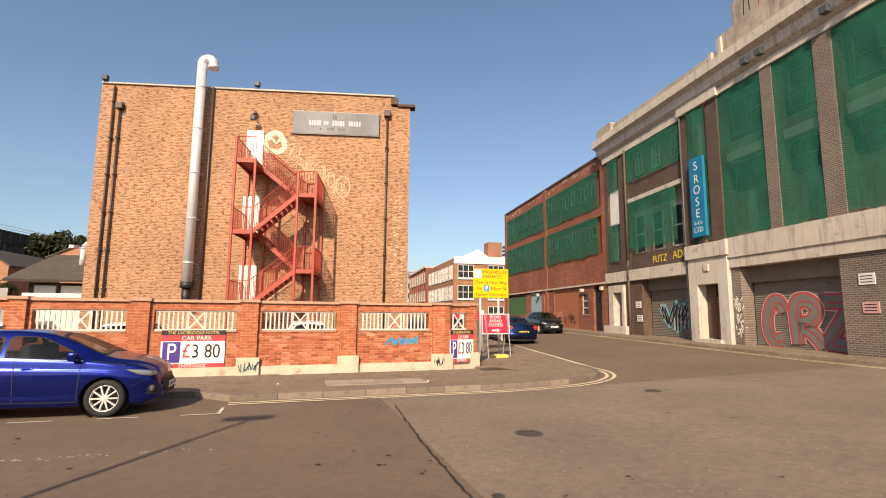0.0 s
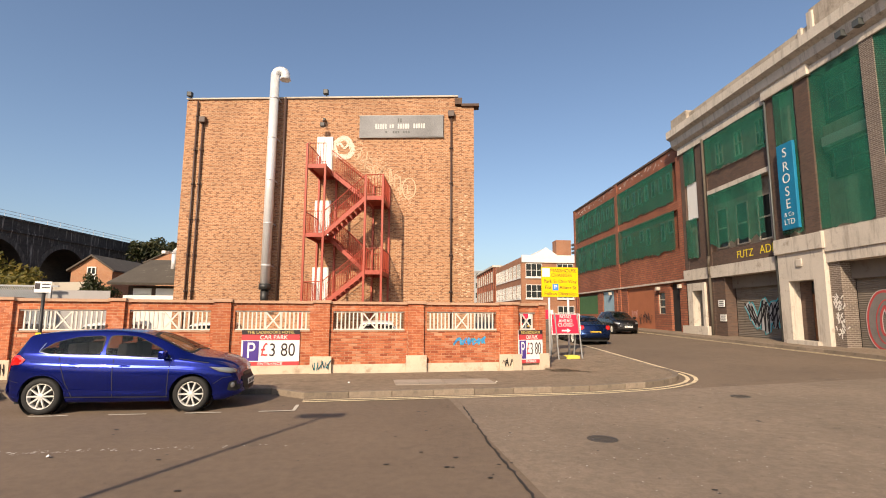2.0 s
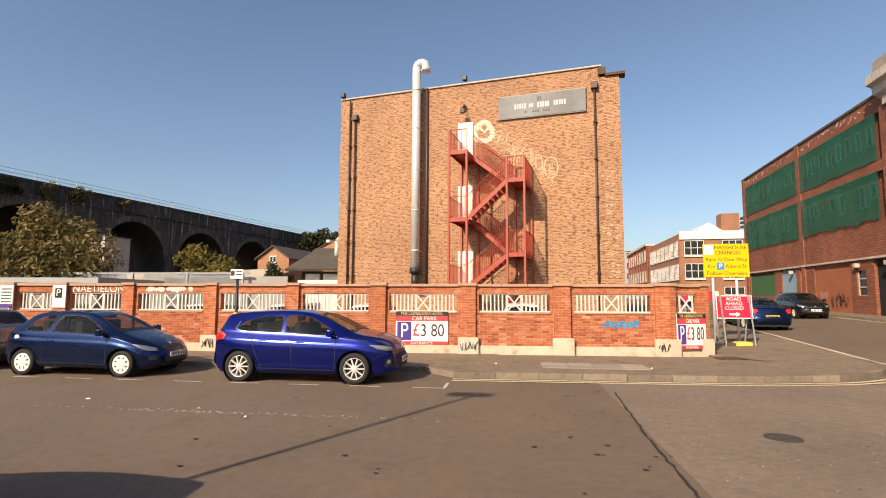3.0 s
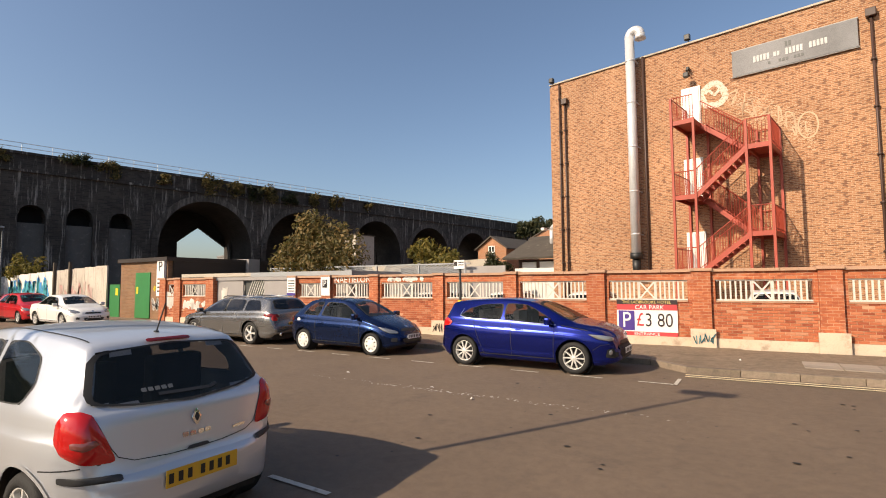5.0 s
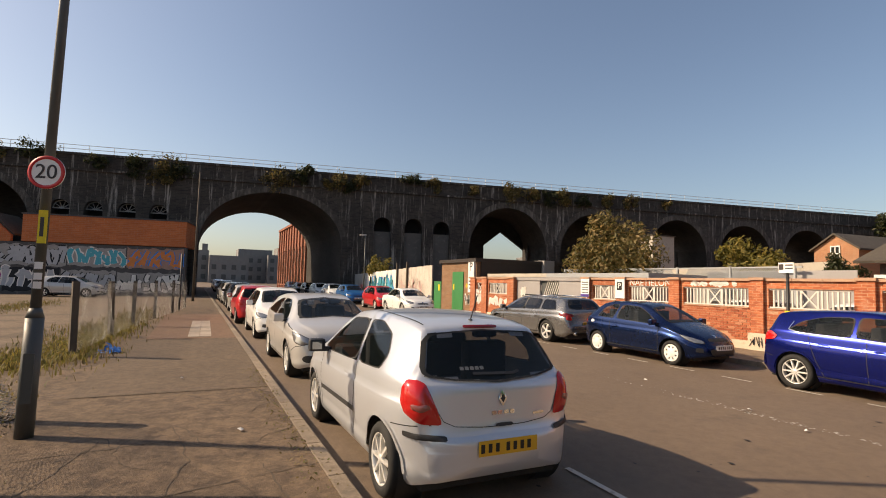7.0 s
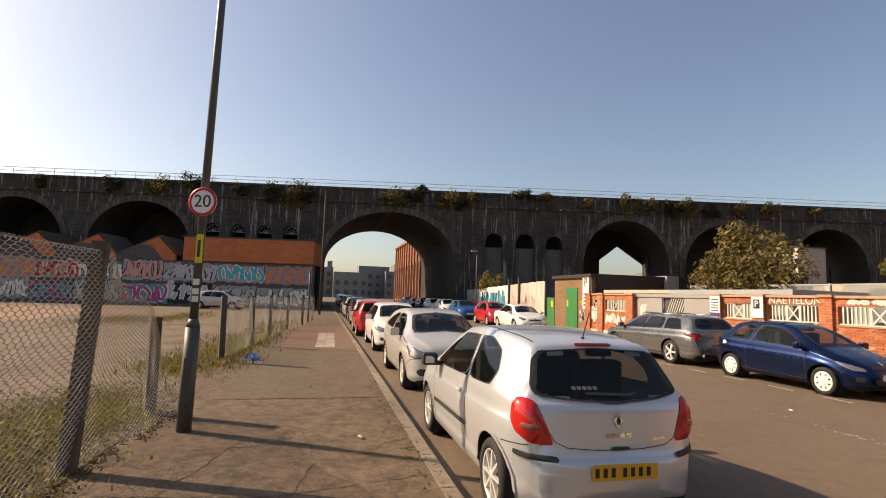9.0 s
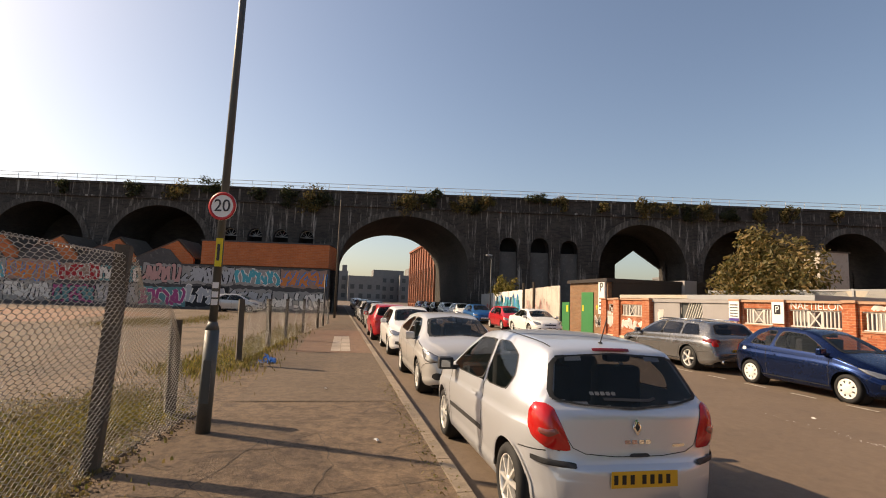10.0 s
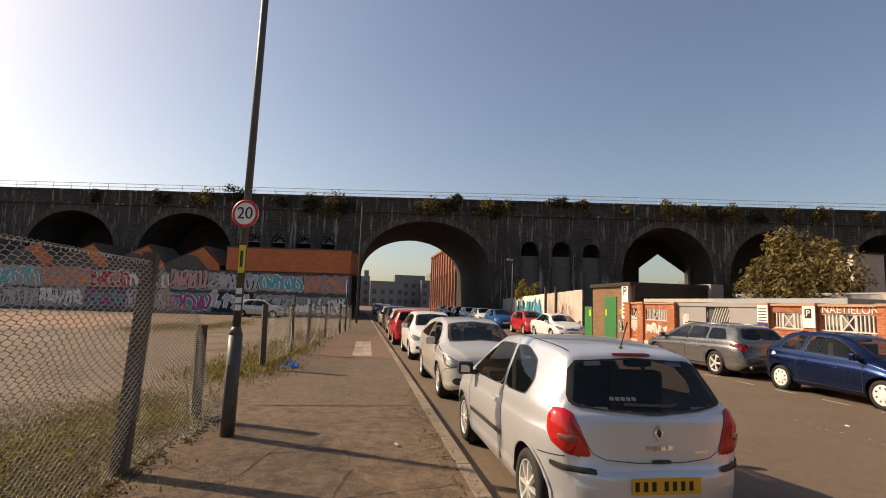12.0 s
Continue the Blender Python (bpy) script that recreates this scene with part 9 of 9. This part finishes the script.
TAR = surf("bitumen_joint", (0.022, 0.018, 0.015), 0.8, 0.2, 5, 60, 0.3)
crack([(2.62, 2.0), (2.62, 5.2), (2.7, 7.5), (2.88, 10.5)], 0.05, 1, TAR)
for k, pts in enumerate(([(-3.6, -1.2), (-3.4, 0.1), (-3.75, 1.6)], [(-2.9, 0.2), (-4.2, 0.5), (-5.4, 0.35)], [(-4.6, 1.6), (-4.4, 0.9), (-4.9, 0.3), (-4.7, -0.9)], [(-7.3, -1.2), (-7.25, 0.3), (-7.35, 1.6)], [(-2.4, 0.9), (-3.1, 1.2), (-3.9, 1.1)], [(-5.1, -0.3), (-4.3, -0.5), (-3.0, -0.9)])):
    crack(pts, 0.018, 20 + k, SOIL, 0.004, 0.12)
rc = random.Random(71)
for k in range(16):
    x, y, a = rc.uniform(-9.5, -1.8), rc.uniform(-1.2, 1.5), rc.uniform(0, 6.3)
    pts = [(x, y)]
    for j in range(rc.randint(3, 6)):
        a += rc.uniform(-0.7, 0.7)
        x, y = x + 0.32 * math.cos(a), min(1.6, max(-1.4, y + 0.32 * math.sin(a)))
        pts.append((x, y))
    crack(pts, 0.014, 60 + k, SOIL, 0.004, 0.12)
TARMAC2 = surf("patch_tarmac", (0.108, 0.073, 0.046), 0.9, 0.25, 1.4, 120, 0.4, grit=0.4)
TARMAC3 = surf("red_patch_tarmac", (0.15, 0.085, 0.052), 0.9, 0.25, 1.4, 120, 0.4, grit=0.35)


def patch(x0, x1, y0, y1, material, label, z=0.126):
    bm = bmesh.new()
    n = max(1, int((x1 - x0) / 1.0))
    rr = random.Random(int(x0 * 10))
    lo = [bm.verts.new((x0 + (x1 - x0) * i / n, y0 + rr.uniform(-0.03, 0.03), gz(x0, y0) + z)) for i in range(n + 1)]
    hi = [bm.verts.new((x0 + (x1 - x0) * i / n, y1 + rr.uniform(-0.03, 0.03), gz(x0, y0) + z)) for i in range(n + 1)]
    for i in range(n):
        bm.faces.new((lo[i], lo[i + 1], hi[i + 1], hi[i]))
    solo("tarmac_patch", bm, material, Matrix(), label, "pavement", kind="structure")


patch(-14.2, -7.3, -1.0, 1.55, TARMAC2, "greyer tarmac patch in the footway")
patch(-24, -14.3, -0.6, 1.55, TARMAC3, "reddish tarmac patch in the footway")
patch(-45, -30, 0.6, 1.55, TARMAC2, "greyer tarmac patch in the footway")
pv2 = bpy.data.objects["pavement_2"]
for k in range(9):
    for j in range(2):
        bm = bmesh.new()
        x, y = -14.7 - k * 0.62, 0.36 + j * 0.3 + 0.01 * k
        box(bm, x - 0.6, x, y, y + 0.29, 0.10, 0.134)
        part("paving_slab", bm, SLAB, pv2)
pv1 = bpy.data.objects["pavement_1"]
for k in range(4):
    for j in range(2):
        bm = bmesh.new()
        x, y = 1.7 + k * 0.62, 12.75 + j * 0.47
        box(bm, x, x + 0.6, y, y + 0.45, 0.10, 0.134)
        part("paving_slab", bm, SLAB, pv1)
# litter
LITTER = surf("pale_litter", (0.7, 0.68, 0.64), 0.7, 0.1, 5, 60, 0.1)
for k, (x, y, z) in enumerate(((-5.0, 1.0, 0.13), (-8.3, 0.35, 0.13), (-3.3, -1.75, 0.2), (-3.9, 8.0, 0.01), (-2.9, 7.6, 0.01), (1.9, 4.9, 0.01), (-6.2, 8.4, 0.01), (4.2, 12.9, 0.13), (0.6, 13.2, 0.13))):
    bm = bmesh.new()
    rr = random.Random(k)
    vs = [bm.verts.new((math.cos(a) * rr.uniform(0.02, 0.06), math.sin(a) * rr.uniform(0.02, 0.05), rr.uniform(0, 0.03))) for a in [i * 1.05 for i in range(6)]]
    top = bm.verts.new((0, 0, 0.035))
    for i in range(6):
        bm.faces.new((vs[i], vs[(i + 1) % 6], top))
    solo("litter", bm, LITTER, pose(x, y, z), "crumpled scrap of pale litter on the ground", "litter", "litter")
bm = bmesh.new()
rr = random.Random(3)
for i in range(60):
    p = Vector((-11.9 + rr.gauss(0, 0.16), -1.05 + rr.gauss(0, 0.1), 0.14 + abs(rr.gauss(0, 0.05))))
    leaf(bm, p, Vector((0, 0, 1)), rr.uniform(0.03, 0.09), rr)
solo("plastic_bag", bm, BLUE_SPRAY, Matrix(), "crumpled blue plastic bag by the fence", "litter")
SPECK = surf("white_fleck", (0.5, 0.47, 0.42), 0.8, 0.1, 5, 50, 0.1)
bm = bmesh.new()
rr = random.Random(31)
for i in range(1500):
    x, y = rr.uniform(2.9, 17), rr.uniform(2.2, 12.5)
    s = rr.uniform(0.005, 0.014)
    vs = [bm.verts.new((x + s * math.cos(a), y + s * math.sin(a), gz(x, y) + 0.013)) for a in (0.3, 1.9, 3.2, 4.8)]
    bm.faces.new(vs)
for i in range(160):
    x, y = rr.gauss(-3.4, 1.3), 7.9 + rr.gauss(0, 0.05) - 0.02 * rr.random()
    s = rr.uniform(0.01, 0.03)
    vs = [bm.verts.new((x + s * math.cos(a), y + s * 0.6 * math.sin(a), gz(x, y) + 0.006)) for a in (0.3, 1.9, 3.2, 4.8)]
    bm.faces.new(vs)
solo("stone_flecks", bm, SPECK, Matrix(), "pale stone flecks and worn paint in the asphalt", "road", kind="stuff")
bm = bmesh.new()
for i in range(140):
    x, y = rr.uniform(-3, 9), rr.uniform(3, 11)
    s = rr.uniform(0.008, 0.03)
    vs = [bm.verts.new((x + s * math.cos(a) * 1.4, y + s * math.sin(a), gz(x, y) + 0.0105)) for a in (0.2, 1.1, 2.0, 3.1, 4.2, 5.2)]
    bm.faces.new(vs)
solo("oil_spots", bm, TAR, Matrix(), "small dark oil and gum spots on the asphalt", "road", kind="stuff")
bm = bmesh.new()
for i in range(500):
    x, y = rr.uniform(-9, -2), 1.5 + rr.gauss(0, 0.1)
    if y < 1.68:
        s = rr.uniform(0.008, 0.025)
        leaf(bm, Vector((x, y, 0.132)), Vector((0, 0, 1)), s, rr)
solo("dead_leaves", bm, GRASS_DRY, Matrix(), "dry leaf litter along the kerb", "leaves", kind="stuff")

# ---- single bricks of the car park wall ----
def brick_mesh(length):
    bm = bmesh.new()
    x, y, z = length / 2, 0.02, 0.0325
    f = [bm.verts.new(p) for p in ((-x + 0.004, -y, -z + 0.004), (x - 0.004, -y, -z + 0.004), (x - 0.004, -y, z - 0.004), (-x + 0.004, -y, z - 0.004))]
    k = [bm.verts.new(p) for p in ((-x, y, -z), (x, y, -z), (x, y, z), (-x, y, z))]
    bm.faces.new(f)
    for i in range(4):
        bm.faces.new((f[i], k[i], k[(i + 1) % 4], f[(i + 1) % 4]))
    return bm


STRETCHER, HEADER = (mesh_of("brick", brick_mesh(n), LOOSE_BRICK) for n in (0.215, 0.105))
rb = random.Random(6)
for w, m, a, b in BRICK_PANELS:
    single = w == parkwall and -2.8 < a < 1.0
    verts, faces = [], []
    for row in range(13):
        z = 0.36 + 0.0365 + row * 0.0731
        u = a + 0.004
        first = row % 2
        while u < b - 0.03:
            n = 0.105 if first else 0.215
            first = 0
            n = min(n, b - u - 0.002)
            y = rb.uniform(-0.004, 0.003)
            if n > 0.05 and rb.random() > 0.012:
                me = STRETCHER if n > 0.16 else HEADER
                k = n / (0.215 if n > 0.16 else 0.105)
                if single:
                    o = new("brick", me)
                    o.parent = w
                    o.matrix_basis = Matrix.Translation((u + n / 2, 0.014 + y, z)) @ Matrix.Diagonal((k, 1, 1, 1))
                else:
                    base = len(verts)
                    verts += [(u + n / 2 + v.co.x * k, 0.014 + y + v.co.y, z + v.co.z) for v in me.vertices]
                    faces += [tuple(base + i for i in p.vertices) for p in me.polygons]
            u += n + 0.0095
    if verts:
        me = bpy.data.meshes.new("brick_rest")
        me.from_pydata(verts, [], faces)
        me.materials.append(LOOSE_BRICK)
        o = new("brick_rest", me)
        o.parent = w
        tagged(o, "rows of worn orange-red bricks", kind="stuff")
